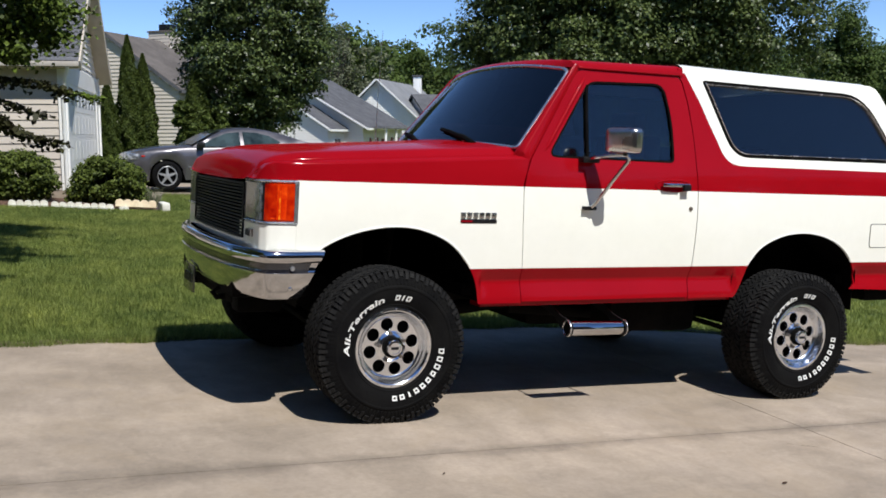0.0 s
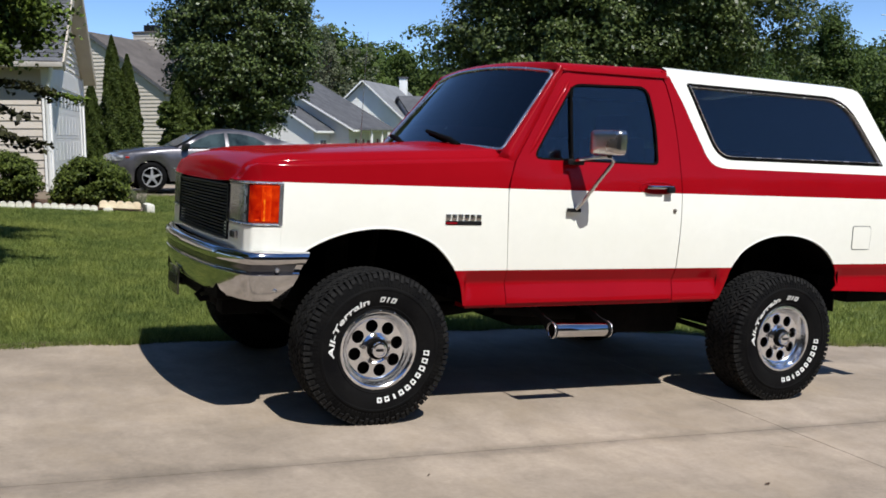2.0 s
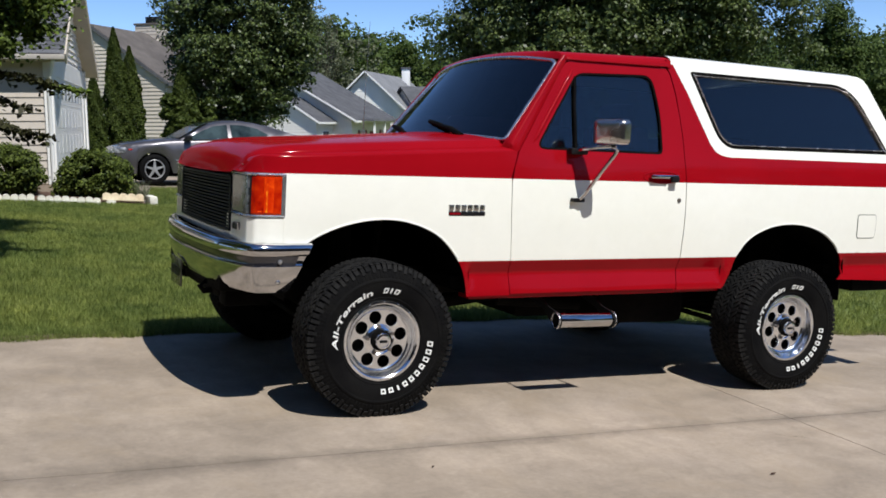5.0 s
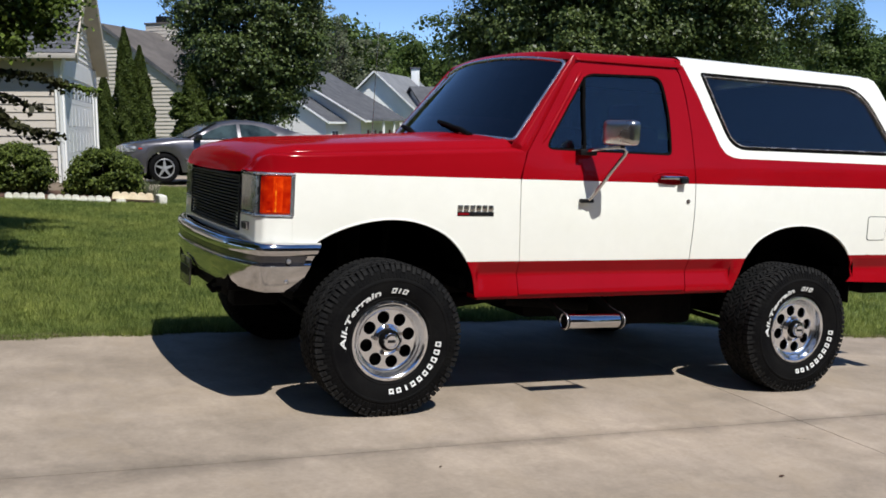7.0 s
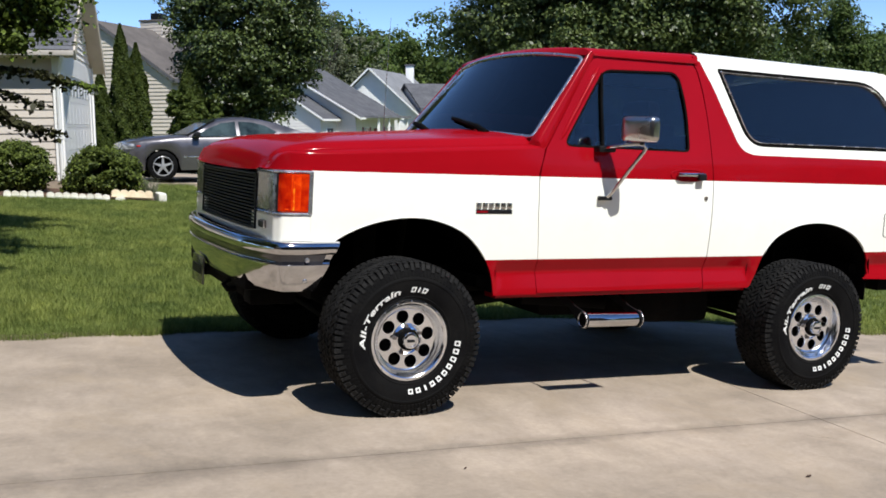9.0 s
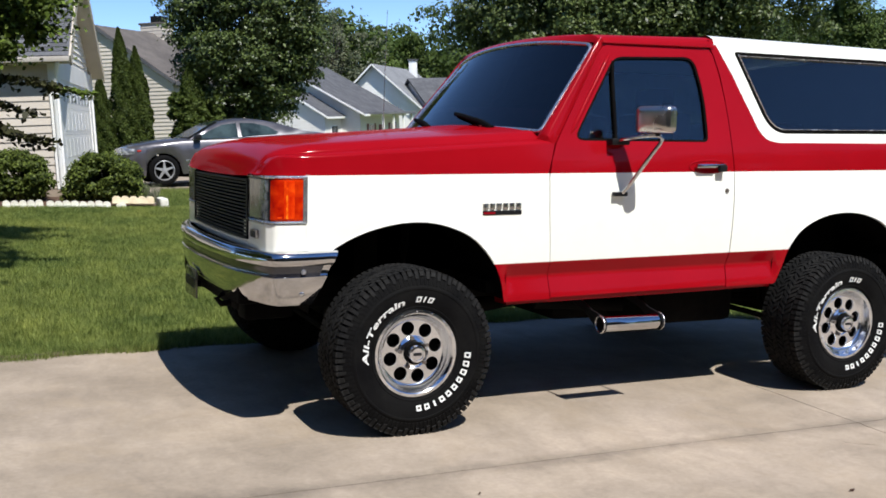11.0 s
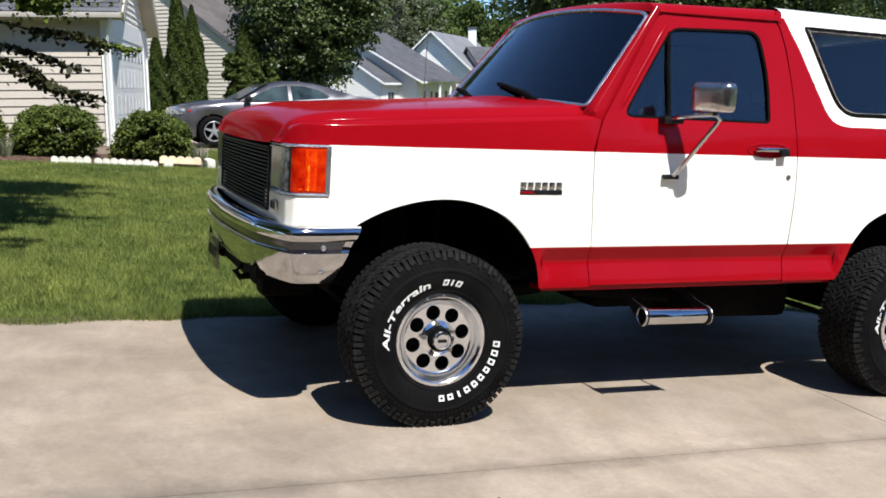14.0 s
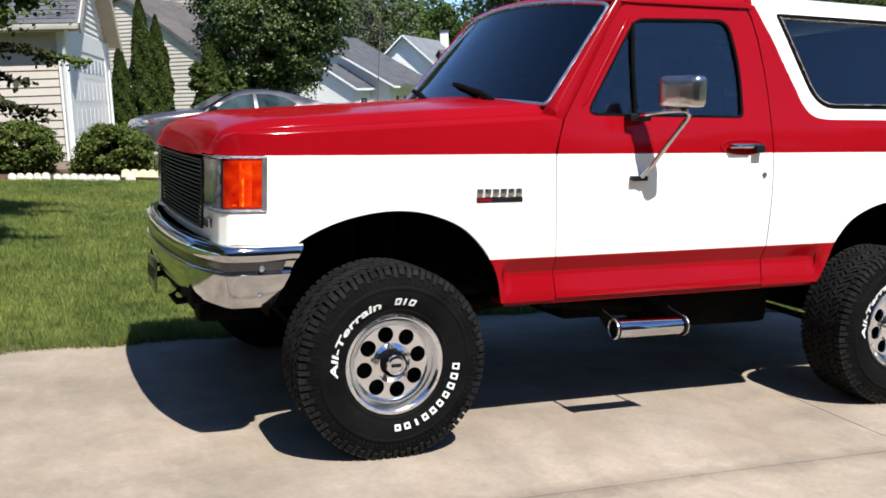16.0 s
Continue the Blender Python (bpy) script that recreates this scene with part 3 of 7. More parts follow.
def quarter():
    back = [(3.20, 0.60), (3.80, 0.578), (3.832, 0.66), (3.836, 0.848), (3.752, 0.850), (3.748, 1.188), (3.830, 1.19), (3.826, 1.27), (3.795, 1.355)]
    front = [*HARD_EDGE, (1.902, 1.915), (1.870, 1.915), (1.876, 1.862), (1.892, 1.83), (1.918, 1.72), (1.933, 1.58), (1.939, 1.46), (1.938, 1.328), (1.946, 1.18), (1.945, 1.05), (1.940, 0.90), (1.933, 0.75), (1.918, SILL)]
    return sheet([(2.255, SILL), *ARCH_R[1:-1], *back, *front], side, thick=0.010, zcuts=ZCUTS, xcuts=(2.05, 2.12, 2.18, 2.24, 2.25, 2.26, 2.27, 2.34, 2.5, 3.0, 3.1, 3.2, 3.215, 3.225, 3.235, 3.245, 3.30, 3.35, 3.5, 3.65), paint=lambda x, z: 1 if LOW + (0.016 if x > 3 else 0) < z < BELT else 0)


body("quarter_panel", quarter, [RED, WHITE], label="rear quarter panel in red and cream white")
TOP_WIN = rounded([(2.045, 1.850), (2.228, 1.411), (3.610, 1.417), (3.340, 1.842)], [0.015, 0.11, 0.015, 0.17])
TOP_SIDE = [(1.898, 1.925), *[(x - 0.003, z) for x, z in reversed(HARD_EDGE)], (3.790, 1.354), (3.792, 1.366), (3.505, 1.855), (3.47, 1.895), (3.42, 1.912)]
hardtop = body("hardtop_side", lambda: sheet(TOP_SIDE, side, [TOP_WIN], 0.03, ZCUTS), [WHITE], label="cream white removable hardtop")


def sill():
    return sheet([(0.56, 0.552), (2.24, 0.552), (2.24, 0.580), (0.56, 0.580)], lambda x, z: 0.016, thick=0.12)


body("rocker_sill", sill, [RED])


def pane(outline, inset, thick=0.006):
    return sheet(outline, lambda x, z: side(x, z) + inset, thick=thick, zcuts=[z for z in ZCUTS if z > 1.36])


def spread(poly, by):
    """The outline moved outwards by a margin, square to its edges."""
    n = len(poly)
    turn = sum(poly[k - 1][0] * poly[k][1] - poly[k][0] * poly[k - 1][1] for k in range(n))
    out = []
    for k in range(n):
        p, a, b = Vector(poly[k]), Vector(poly[k - 1]), Vector(poly[(k + 1) % n])
        da, db = (p - a).normalized(), (b - p).normalized()
        na, nb = Vector((da.y, -da.x)), Vector((db.y, -db.x))
        m = (na + nb).normalized()
        m *= by / max(0.5, m.dot(na)) * (1 if turn > 0 else -1)
        out.append((p.x + m.x, p.y + m.y))
    return out


def ring(poly, yf, wide, proud, off=0.0):
    """A raised frame that runs round an outline, its cross-section a low half round."""
    bm = bmesh.new()
    rows = []
    for j, (o, d) in enumerate(((off, 0.006), (off, -proud), (off + wide * 0.5, -proud * 1.5), (off + wide, -proud), (off + wide, 0.006))):
        rows.append([(x, yf(x, z) + d, z) for x, z in spread(poly, o)])
    vs = grid(bm, rows, 0, closed=True)
    return fix(bm)


for s, d in ((0, door), (1, door_r)):
    flip = (lambda b: mirrored(b, 1.0)) if s else (lambda b: b)
    part("window_glass", raked(flip(pane(spread(WINDOW, 0.008), 0.014))), DOOR_GLASS, d, "lightly tinted side window")
    part("window_seal", raked(flip(ring(WINDOW, lambda x, z: side(x, z) + 0.006, 0.014, 0.003, -0.012))), BLACK, d)
    bm = bmesh.new()
    tube(bm, [(1.19, side(1.19, 1.365) + 0.006, 1.360), (1.205, side(1.19, 1.6) + 0.006, 1.6), (1.221, side(1.2, 1.765) + 0.006, 1.772)], 0.010, 8)
    part("vent_window_bar", raked(flip(bm)), BLACK, d, "black vent window divider")
    dish = [(1.768 + 0.122 * math.cos(a), 1.226 + 0.028 * math.sin(a)) for a in (2 * math.pi * k / 28 for k in range(28))]
    part("handle_dish", raked(flip(ring(dish, side, 0.010, 0.003))), RED, d)
    # the rounded ridge of the frame before the slanted window
    bm = bmesh.new()
    ridge = [(0.928 + 0.304 * q - 0.0215, 1.360 + 0.437 * q + 0.015) for q in steps(0.04, 1.0, 12)]
    tube(bm, [(x, side(x, z) + 0.005, z) for x, z in ridge], [0.006] + [0.0135] * (len(ridge) - 2) + [0.006], 14)
    part("frame_ridge", raked(flip(bm)), RED, d)
    # handle: a chrome paddle in a dish, with the lock under it
    bm = bmesh.new()
    box(bm, (1.672, -0.016, 1.218), (1.866, 0.002, 1.240), bevel=0.006)
    box(bm, (1.682, -0.026, 1.222), (1.80, -0.014, 1.236), bevel=0.004)
    handle = part("door_handle", raked(flip(bm)), CHROME, d, "chrome door handle")
    bm = bmesh.new()
    box(bm, (1.812, -0.030, 1.198), (1.862, -0.010, 1.232), bevel=0.005)
    part("handle_button", raked(flip(bm)), TRIM, handle)
    bm = bmesh.new()
    spin(bm, [(0.0, -0.008), (0.010, -0.008), (0.0125, -0.004), (0.0125, 0.004)], 14)
    for v in bm.verts:
        v.co += Vector((1.891, side(1.89, 1.095), 1.095))
    part("door_lock", raked(flip(bm)), STEEL, d)
for s in (0, 1):
    flip = (lambda b: mirrored(b, 1.0)) if s else (lambda b: b)
    part("hardtop_glass", raked(flip(pane(spread(TOP_WIN, 0.008), 0.008))), GLASS, truck, "dark tinted rear side window")
    part("hardtop_glass_trim", raked(flip(ring(TOP_WIN, lambda x, z: side(x, z) + 0.004, 0.006, 0.009, -0.019))), GREY_TRIM, truck, "bright trim round rear side window")
    part("hardtop_glass_seal", raked(flip(ring(TOP_WIN, lambda x, z: side(x, z) + 0.003, 0.018, 0.004, -0.012))), BLACK, truck)

# windshield and the pillars beside it
WS_LOW, WS_TOP = Vector((0.778, 0.105, 1.402)), Vector((1.138, 0.208, 1.856))


def ws_point(u, v):
    """u: 0 left edge to 1 right edge, v: 0 bottom to 1 top."""
    e = WS_LOW.lerp(WS_TOP, v)
    y = e.y + (WIDE - 2 * e.y) * u
    q = 1 - abs(2 * u - 1) ** 2.2
    return Vector((e.x - 0.085 * q, y, e.z + (0.030 + 0.022 * v) * q))


bm = bmesh.new()
grid(bm, [[ws_point(u, v) for u in steps(0.012, 0.988, 24)] for v in steps(0.01, 0.985, 12)])
grid(bm, [[ws_point(u, v) + Vector((0.006, 0, -0.004)) for u in steps(0.012, 0.988, 24)] for v in steps(0.01, 0.985, 12)])
outward(bm, (1.5, 1, 1.2))
part("windshield", raked(bm), GLASS, truck, "tinted curved windshield")
bm = bmesh.new()
loop = [ws_point(u, 0) for u in steps(0.012, 0.988, 24)] + [ws_point(0.997, 0.015)] + [ws_point(1, v) for v in steps(0.05, 0.93, 10)]
loop += [ws_point(0.996, 0.965), ws_point(0.987, 0.989)] + [ws_point(u, 1) for u in reversed(steps(0.030, 0.970, 24))]
loop += [ws_point(0.013, 0.989), ws_point(0.004, 0.965)] + [ws_point(0, v) for v in reversed(steps(0.05, 0.93, 10))] + [ws_point(0.003, 0.015)]
tube(bm, loop + [loop[0]], 0.0105, 8, caps=False)
for v in bm.verts:
    v.co.x -= 0.003
part("windshield_trim", raked(bm), GREY_TRIM, truck, "bright windshield surround")


def pillar():
    bm = bmesh.new()
    rows = []
    for t in steps(-0.13, 0.0, 5)[:-1] + steps(0.0, 1.05, 14):
        full = min(1.0, max(0.0, 1 + t / 0.11))
        sink = Vector((0, 0.022, -0.004)) * (1 - full)
        a = WS_LOW.lerp(WS_TOP, t) + Vector((-0.004, -0.004, 0.002))
        x = 0.815 + (1.168 - 0.815) * t
        z = 1.335 + (1.848 - 1.335) * t
        b = Vector((x, side(x, z) + 0.002, z))
        arc = [a.lerp(b, q) + Vector((-0.014, -0.024, 0.013)) * (math.sin(math.pi * q ** 0.8) ** 0.8 * full) + sink for q in steps(0.12, 0.9, 8)]
        b = b + sink
        rows.append([a + Vector((0.03, 0.03, -0.02)), a, *arc, b, b + Vector((0.02, 0.03, 0))])
    grid(bm, rows)
    return outward(bm, (1.6, 1, 1.4))


body("windshield_pillar", pillar, [RED])
bm = bmesh.new()
rows = []
for k, (off, dz) in enumerate(((-0.115, -0.028), (-0.06, -0.014), (-0.02, -0.006), (0.02, -0.006))):
    rows.append([ws_point(u, 0) + Vector((off, 0, dz)) for u in steps(0.036, 0.964, 24)])
grid(bm, rows)
part("cowl_panel", raked(outward(bm, (1, 1, 0.6))), RED, truck)
bm = bmesh.new()
for j in range(5):
    for k in range(16):
        y = 0.35 + 1.3 * k / 15
        p = ws_point((y - 0.1) / 1.8, 0) + Vector((-0.045 - 0.008 * j, 0, -0.0075))
        box(bm, (p.x, y, p.z - 0.004), (p.x + 0.004, y + 0.05, p.z + 0.001))
tagged(part("cowl_grille", raked(bm), TRIM, truck), kind="stuff")
for y0, y1 in ((0.42, 0.86), (1.18, 1.62)):
    bm = bmesh.new()
    a = ws_point((y0 - 0.1) / 1.8, -0.03) + Vector((-0.05, 0, 0.012))
    b = ws_point((y1 - 0.1) / 1.8, 0.10) + Vector((-0.016, 0, 0.012))
    tube(bm, [a, a.lerp(b, 0.3) + Vector((-0.012, 0, 0.016)), a.lerp(b, 0.6) + Vector((-0.008, 0, 0.010)), b], [0.018, 0.016, 0.013, 0.010], 8)
    wiper = part("wiper", raked(bm), BLACK, truck, "black windshield wiper")
    bm = bmesh.new()
    c, d = ws_point((y1 - 0.32) / 1.8, 0.035) + Vector((-0.012, 0, 0.006)), ws_point((y1 + 0.06) / 1.8, 0.15) + Vector((-0.012, 0, 0.006))
    tube(bm, [c, c.lerp(d, 0.5) + Vector((-0.012, 0, 0.010)), d], 0.013, 6)
    part("wiper_blade", raked(bm), BLACK, wiper)


# roofs: red over the cab, white over the bed
def roof(x0, x1, z0, z1, cap, n=8):
    rows = []
    for k, x in enumerate(steps(x0, x1, n)):
        z = z0 + (z1 - z0) * k / n
        y0 = side(x, z) - 0.0006
        row = [(x, y0, z - 0.004)]
        for j in range(1, 9):
            a = radians(90 * j / 8)
            row.append((x, y0 + 0.10 * (1 - math.cos(a)), z + 0.058 * math.sin(a)))
        ye = row[-1][1]
        for j in range(1, 13):
            y = ye + (1 - ye) * j / 12
            row.append((x, y, z + 0.058 + cap * (1 - ((1 - y) / (1 - ye)) ** 2)))
        rows.append(row + [(px, WIDE - py, pz) for px, py, pz in reversed(row[:-1])])
    return rows


def cab_roof():
    bm = bmesh.new()
    rows = roof(1.155, 1.898, 1.858, 1.878, 0.026)
    lead = []
    for t in (0.0, 0.35, 0.7):
        row = []
        for p in rows[0]:
            u = min(max((p[1] - 0.2) / 1.6, 0), 1)
            low = ws_point(u, 1.0) + Vector((0.0, 0, 0.012))
            q = Vector(p)
            c = low.lerp(q, t)
            c.z += 0.014 * math.sin(math.pi * t)
            row.append(c if t else low)
        lead.append(row)
    grid(bm, lead + rows)
    return outward(bm, (1.5, 1, 1.2))


part("cab_roof", raked(cab_roof()), RED, truck, "red steel cab roof")
bm = bmesh.new()
rows = roof(1.902, 3.40, 1.890, 1.870, 0.030, 10)
last = rows[-1]
for dx, dz in ((0.06, -0.012), (0.10, -0.035)):
    rows.append([(p[0] + dx, p[1], p[2] + dz * (1 if p[2] > 1.88 else 0.6)) for p in last])
grid(bm, rows)
part("hardtop_roof", raked(outward(bm, (2.6, 1, 1.2))), WHITE, truck, "cream white hardtop roof")


def rail():
    bm = bmesh.new()
    pts = [(x, side(x, 1.868) - 0.008, 1.868 + 0.006 * t) for x, t in zip(steps(1.16, 1.895, 8), steps(0, 1, 8))]
    tube(bm, pts, [0.003] + [0.006] * 7 + [0.003], 8)
    return bm


body("drip_rail", rail, [RED])
bm = bmesh.new()
grid(bm, [[(3.47 + 0.325 * t, y, 1.895 - 0.54 * t) for y in steps(side(3, 1.9 - 0.54 * t) + 0.0, WIDE - side(3, 1.9 - 0.54 * t), 6)] for t in steps(0, 1, 6)])
part("hardtop_back", raked(outward(bm, (2.6, 1, 1.2))), WHITE, truck)
bm = bmesh.new()
grid(bm, [[(3.485 + 0.325 * t, y, 1.890 - 0.54 * t) for y in steps(0.34, 1.66, 6)] for t in steps(0.16, 0.86, 4)])
part("rear_window", raked(outward(bm, (2.6, 1, 1.2))), GLASS, truck)
bm = bmesh.new()
box(bm, (3.765, 0.012, 0.58), (3.825, WIDE - 0.012, 1.352), bevel=0.02)
part("tailgate", raked(bm), RED, truck, "red tailgate")


def tail_light():
    bm = bmesh.new()
    box(bm, (3.756, -0.004, 0.856), (3.842, 0.16, 1.182), bevel=0.010)
    return bm


body("tail_light", tail_light, [TAIL], label="upright red tail light")

# arch lips
def lip(line):
    bm = bmesh.new()
    rows = []
    cx = sum(p[0] for p in line) / len(line)
    for k, (x, z) in enumerate(line):
        a, b = line[max(k - 1, 0)], line[min(k + 1, len(line) - 1)]
        n = Vector((a[1] - b[1], 0, b[0] - a[0])).normalized()
        if n.z < 0 and abs(n.z) > 0.05:
            n = -n
        if (Vector((x, 0, z)) + n - Vector((cx, 0, 0.5))).length < (Vector((x, 0, z)) - Vector((cx, 0, 0.5))).length:
            n = -n
        p = Vector((x, side(x, z), z))
        rows.append([p + n * 0.014 + Vector((0, 0.002, 0)), p + n * 0.008 + Vector((0, -0.0015, 0)), p + n * 0.002 + Vector((0, -0.003, 0)), p - n * 0.001 + Vector((0, -0.001, 0)), p - n * 0.001 + Vector((0, 0.012, 0))])
    grid(bm, rows)
    for f in bm.faces:
        z = f.calc_center_median().z
        f.material_index = 0 if z > LOW else 1
    return outward(bm, (cx, 1.0, 0.4))


body("wheel_arch_lip", lambda: lip([p for p in ARCH_F[1:] if p[1] > 0.765]), [WHITE, RED])
body("wheel_arch_lip", lambda: lip([p for p in ARCH_R if p[1] > 0.765]), [WHITE, RED])


# dark tubs inside the arches, the floor pan and the bay above them
def tub(x0, x1, top):
    bm = bmesh.new()
    xm, half = (x0 + x1) / 2, (x1 - x0) / 2
    rows = []
    for y in (0.012, 0.30, 0.62):
        rows.append([(xm + half * math.cos(a), y, 0.575 + (top - 0.575) * math.sin(a) ** 0.7) for a in (math.pi * k / 16 for k in range(17))])
    grid(bm, rows)
    f = bm.faces.new([bm.verts.new(p) for p in rows[-1]])
    return fix(bm)


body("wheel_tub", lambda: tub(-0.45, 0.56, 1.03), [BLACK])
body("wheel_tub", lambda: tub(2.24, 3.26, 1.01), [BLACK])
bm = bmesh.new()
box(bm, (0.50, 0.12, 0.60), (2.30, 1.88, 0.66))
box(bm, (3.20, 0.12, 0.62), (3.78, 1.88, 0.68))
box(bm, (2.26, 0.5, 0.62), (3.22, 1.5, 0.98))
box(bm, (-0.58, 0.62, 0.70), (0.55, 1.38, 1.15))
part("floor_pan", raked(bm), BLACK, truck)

# front end: grille, lamps, bumper
GX = -0.636


def bar_row(y0, y1, z0, z1, x0, x1, bevel=0.004):
    bm = bmesh.new()
    box(bm, (x0, y0, z0), (x1, y1, z1), bevel=bevel)
    return bm


def bowed(bm, amount=0.018):
    """The front face bows forward in the middle."""
    for v in bm.verts:
        v.co.x -= amount * max(0.0, 1 - ((v.co.y - 1) / 0.75) ** 2)
    return raked(bm)


def strip(y0, y1, z0, z1, x0, x1, n=16):
    """A straight bar across the front, cut into even lengths so that it can bow."""
    bm = bmesh.new()
    c = min(x1 - x0, z1 - z0) * 0.2
    vs = grid(bm, [[(x1, y, z0), (x0 + c, y, z0), (x0, y, z0 + c), (x0, y, z1 - c), (x0 + c, y, z1), (x1, y, z1)] for y in steps(y0, y1, n)], closed=True)
    for end in (vs[0], vs[-1]):
        bm.faces.new(end)
    return bowed(fix(bm))


grille = part("grille", strip(0.36, 1.64, 0.885, 1.165, GX + 0.045, GX + 0.062), BLACK, truck, "black horizontal bar grille")
for k in range(15):
    z = 0.906 + 0.0172 * k
    part("grille_bar", strip(0.372, 1.628, z, z + 0.0095, GX - 0.004, GX + 0.024), GRILLE, grille, sharp=20)
for z0, z1 in ((0.888, 0.902), (1.160, 1.172)):
    part("grille_surround", strip(0.36, 1.64, z0, z1, GX - 0.010, GX + 0.045), GRILLE, grille)
for y in (0.356, 1.628):
    part("grille_surround", strip(y, y + 0.016, 0.888, 1.172, GX - 0.008, GX + 0.045, 1), GRILLE, grille)


def plan(s):
    """The front corner seen from above: s runs from the fender's edge (0) round to the middle (1)."""
    pts = [(-0.458, 0.021), (-0.54, 0.027), (-0.60, 0.043), (-0.628, 0.085), (-0.636, 0.15), (-0.640, 0.40), (-0.652, 0.70), (-0.656, 1.0)]
    q = s * (len(pts) - 1)
    k = min(int(q), len(pts) - 2)
    return Vector(pts[k]).lerp(Vector(pts[k + 1]), q - k)


def wrap(s0, s1, z0, z1, out=0.0, n=8, deep=0.03):
    """A band that follows the front corner between two heights."""
    bm = bmesh.new()
    rows = []
    for s in steps(s0, s1, n):
        p = plan(s)
        d = (plan(min(s + 0.01, 1)) - plan(max(s - 0.01, 0))).normalized()
        nrm = Vector((d.y, -d.x)) if d.y >= 0 else Vector((d.y, -d.x))
        if nrm.dot(Vector((-0.2, 1.0)) - p) > 0:
            nrm = -nrm
        a, b = p + nrm * out, p - nrm * deep
        m = 0.006
        rows.append([(b.x, b.y, z0), (a.x - nrm.x * m, a.y - nrm.y * m, z0), (a.x, a.y, z0 + m), (a.x, a.y, z1 - m), (a.x - nrm.x * m, a.y - nrm.y * m, z1), (b.x, b.y, z1)])
    vs = grid(bm, rows, closed=True)
    for end in (vs[0], vs[-1]):
        bm.faces.new(end)
    return fix(bm)


body("headlight", lambda: wrap(0.375, 0.690, 0.995, 1.183, 0.003, n=14), [CLEAR], label="rectangular clear headlight")
body("headlight_reflector", lambda: wrap(0.375, 0.690, 0.995, 1.183, -0.024, n=14, deep=0.01), [LAMP_BACK])
body("marker_light", lambda: wrap(0.034, 0.345, 0.995, 1.183, 0.005, n=10), [AMBER], label="amber corner marker light")
for s0, s1, out, lens in ((0.100, 0.128, 0.0057, AMBER_FLUTE), (0.129, 0.149, 0.0060, AMBER_FLUTE), (0.150, 0.170, 0.0063, AMBER_PRISM), (0.171, 0.191, 0.0060, AMBER_FLUTE)):
    body("marker_flute", lambda: wrap(s0, s1, 1.000, 1.178, out, n=3), [lens], label="orange lens flute")
body("marker_prism", lambda: wrap(0.212, 0.255, 1.001, 1.018, 0.0064, n=4), [AMBER_PRISM], label="bright amber prism facet")
body("marker_reflector", lambda: wrap(0.022, 0.345, 0.995, 1.183, -0.024, n=10, deep=0.006), [LAMP_BACK])


def bezel():
    bm = wrap(0.0, 0.704, 1.184, 1.195, 0.010, n=20)
    for args in ((0.0, 0.704, 0.983, 0.994), (0.0, 0.034, 0.984, 1.194)):
        other = wrap(*args, 0.009, n=20 if args[1] - args[0] > 0.3 else 3)
        me = bpy.data.meshes.new("bezel_piece")
        other.to_mesh(me)
        other.free()
        bm.from_mesh(me)
        bpy.data.meshes.remove(me)
    return bm


body("lamp_bezel", bezel, [GREY_TRIM], label="bright metal lamp bezel")
body("lamp_divider", lambda: wrap(0.346, 0.374, 0.994, 1.184, 0.006, n=3), [TRIM])
body("front_valance", lambda: wrap(-0.004, 0.735, 0.852, 0.980, 0.001, n=24), [WHITE], label="cream white panel under the lamps")
body("front_valance", lambda: wrap(0.70, 1.0, 0.845, 0.886, 0.002, n=6), [WHITE])
valance_badge = part("valance_badge", raked(bar_row(0.175, 0.265, 0.908, 0.946, -0.652, -0.628)), STEEL, truck, "small grey badge of plain shape")
for y in (0.195, 0.245):
    part("badge_dot", raked(bar_row(y - 0.018, y + 0.018, 0.912, 0.943, -0.657, -0.648, 0.008)), TRIM, valance_badge)

# chrome bumper: a profile drawn along the plan
BUMP_PLAN = smooth_line([(-0.325, -0.022), (-0.47, -0.030), (-0.590, -0.024), (-0.632, 0.012), (-0.672, 0.13), (-0.712, 0.33), (-0.738, 0.62), (-0.748, 1.0)], 5)
BUMP_PROFILE = [(-0.045, 0.858), (-0.010, 0.860), (0.006, 0.850), (0.013, 0.832), (0.012, 0.812), (0.004, 0.800), (-0.006, 0.797), (-0.009, 0.787), (-0.009, 0.762), (-0.004, 0.752), (0.003, 0.748), (0.002, 0.735), (-0.006, 0.69), (-0.018, 0.64), (-0.030, 0.620), (-0.045, 0.616)]


def bumper(profile=BUMP_PROFILE, skip=0):
    """A profile drawn along the bumper's plan, leaving out its first stations at both ends."""
    bm = bmesh.new()
    rows = []
    n = len(BUMP_PLAN)
    for k, p in enumerate(BUMP_PLAN):
        a, b = Vector(BUMP_PLAN[max(k - 1, 0)]), Vector(BUMP_PLAN[min(k + 1, n - 1)])
        d = (b - a).normalized()
        nrm = Vector((d.y, -d.x))
        if nrm.dot(Vector((0, 1)) - Vector(p)) > 0:
            nrm = -nrm
        row = []
        for o, z in profile:
            q = Vector(p) + nrm * o
            lean = max(0.0, 1 - k / 7.0) * (0.855 - z) / 0.225 * 0.105
            row.append((q.x - lean, q.y, z))
        rows.append(row)
    rows += [[(x, WIDE - y, z) for x, y, z in row] for row in reversed(rows[:-1])]
    grid(bm, rows[skip: len(rows) - skip])
    return outward(bm, (-0.2, 1, 0.75))


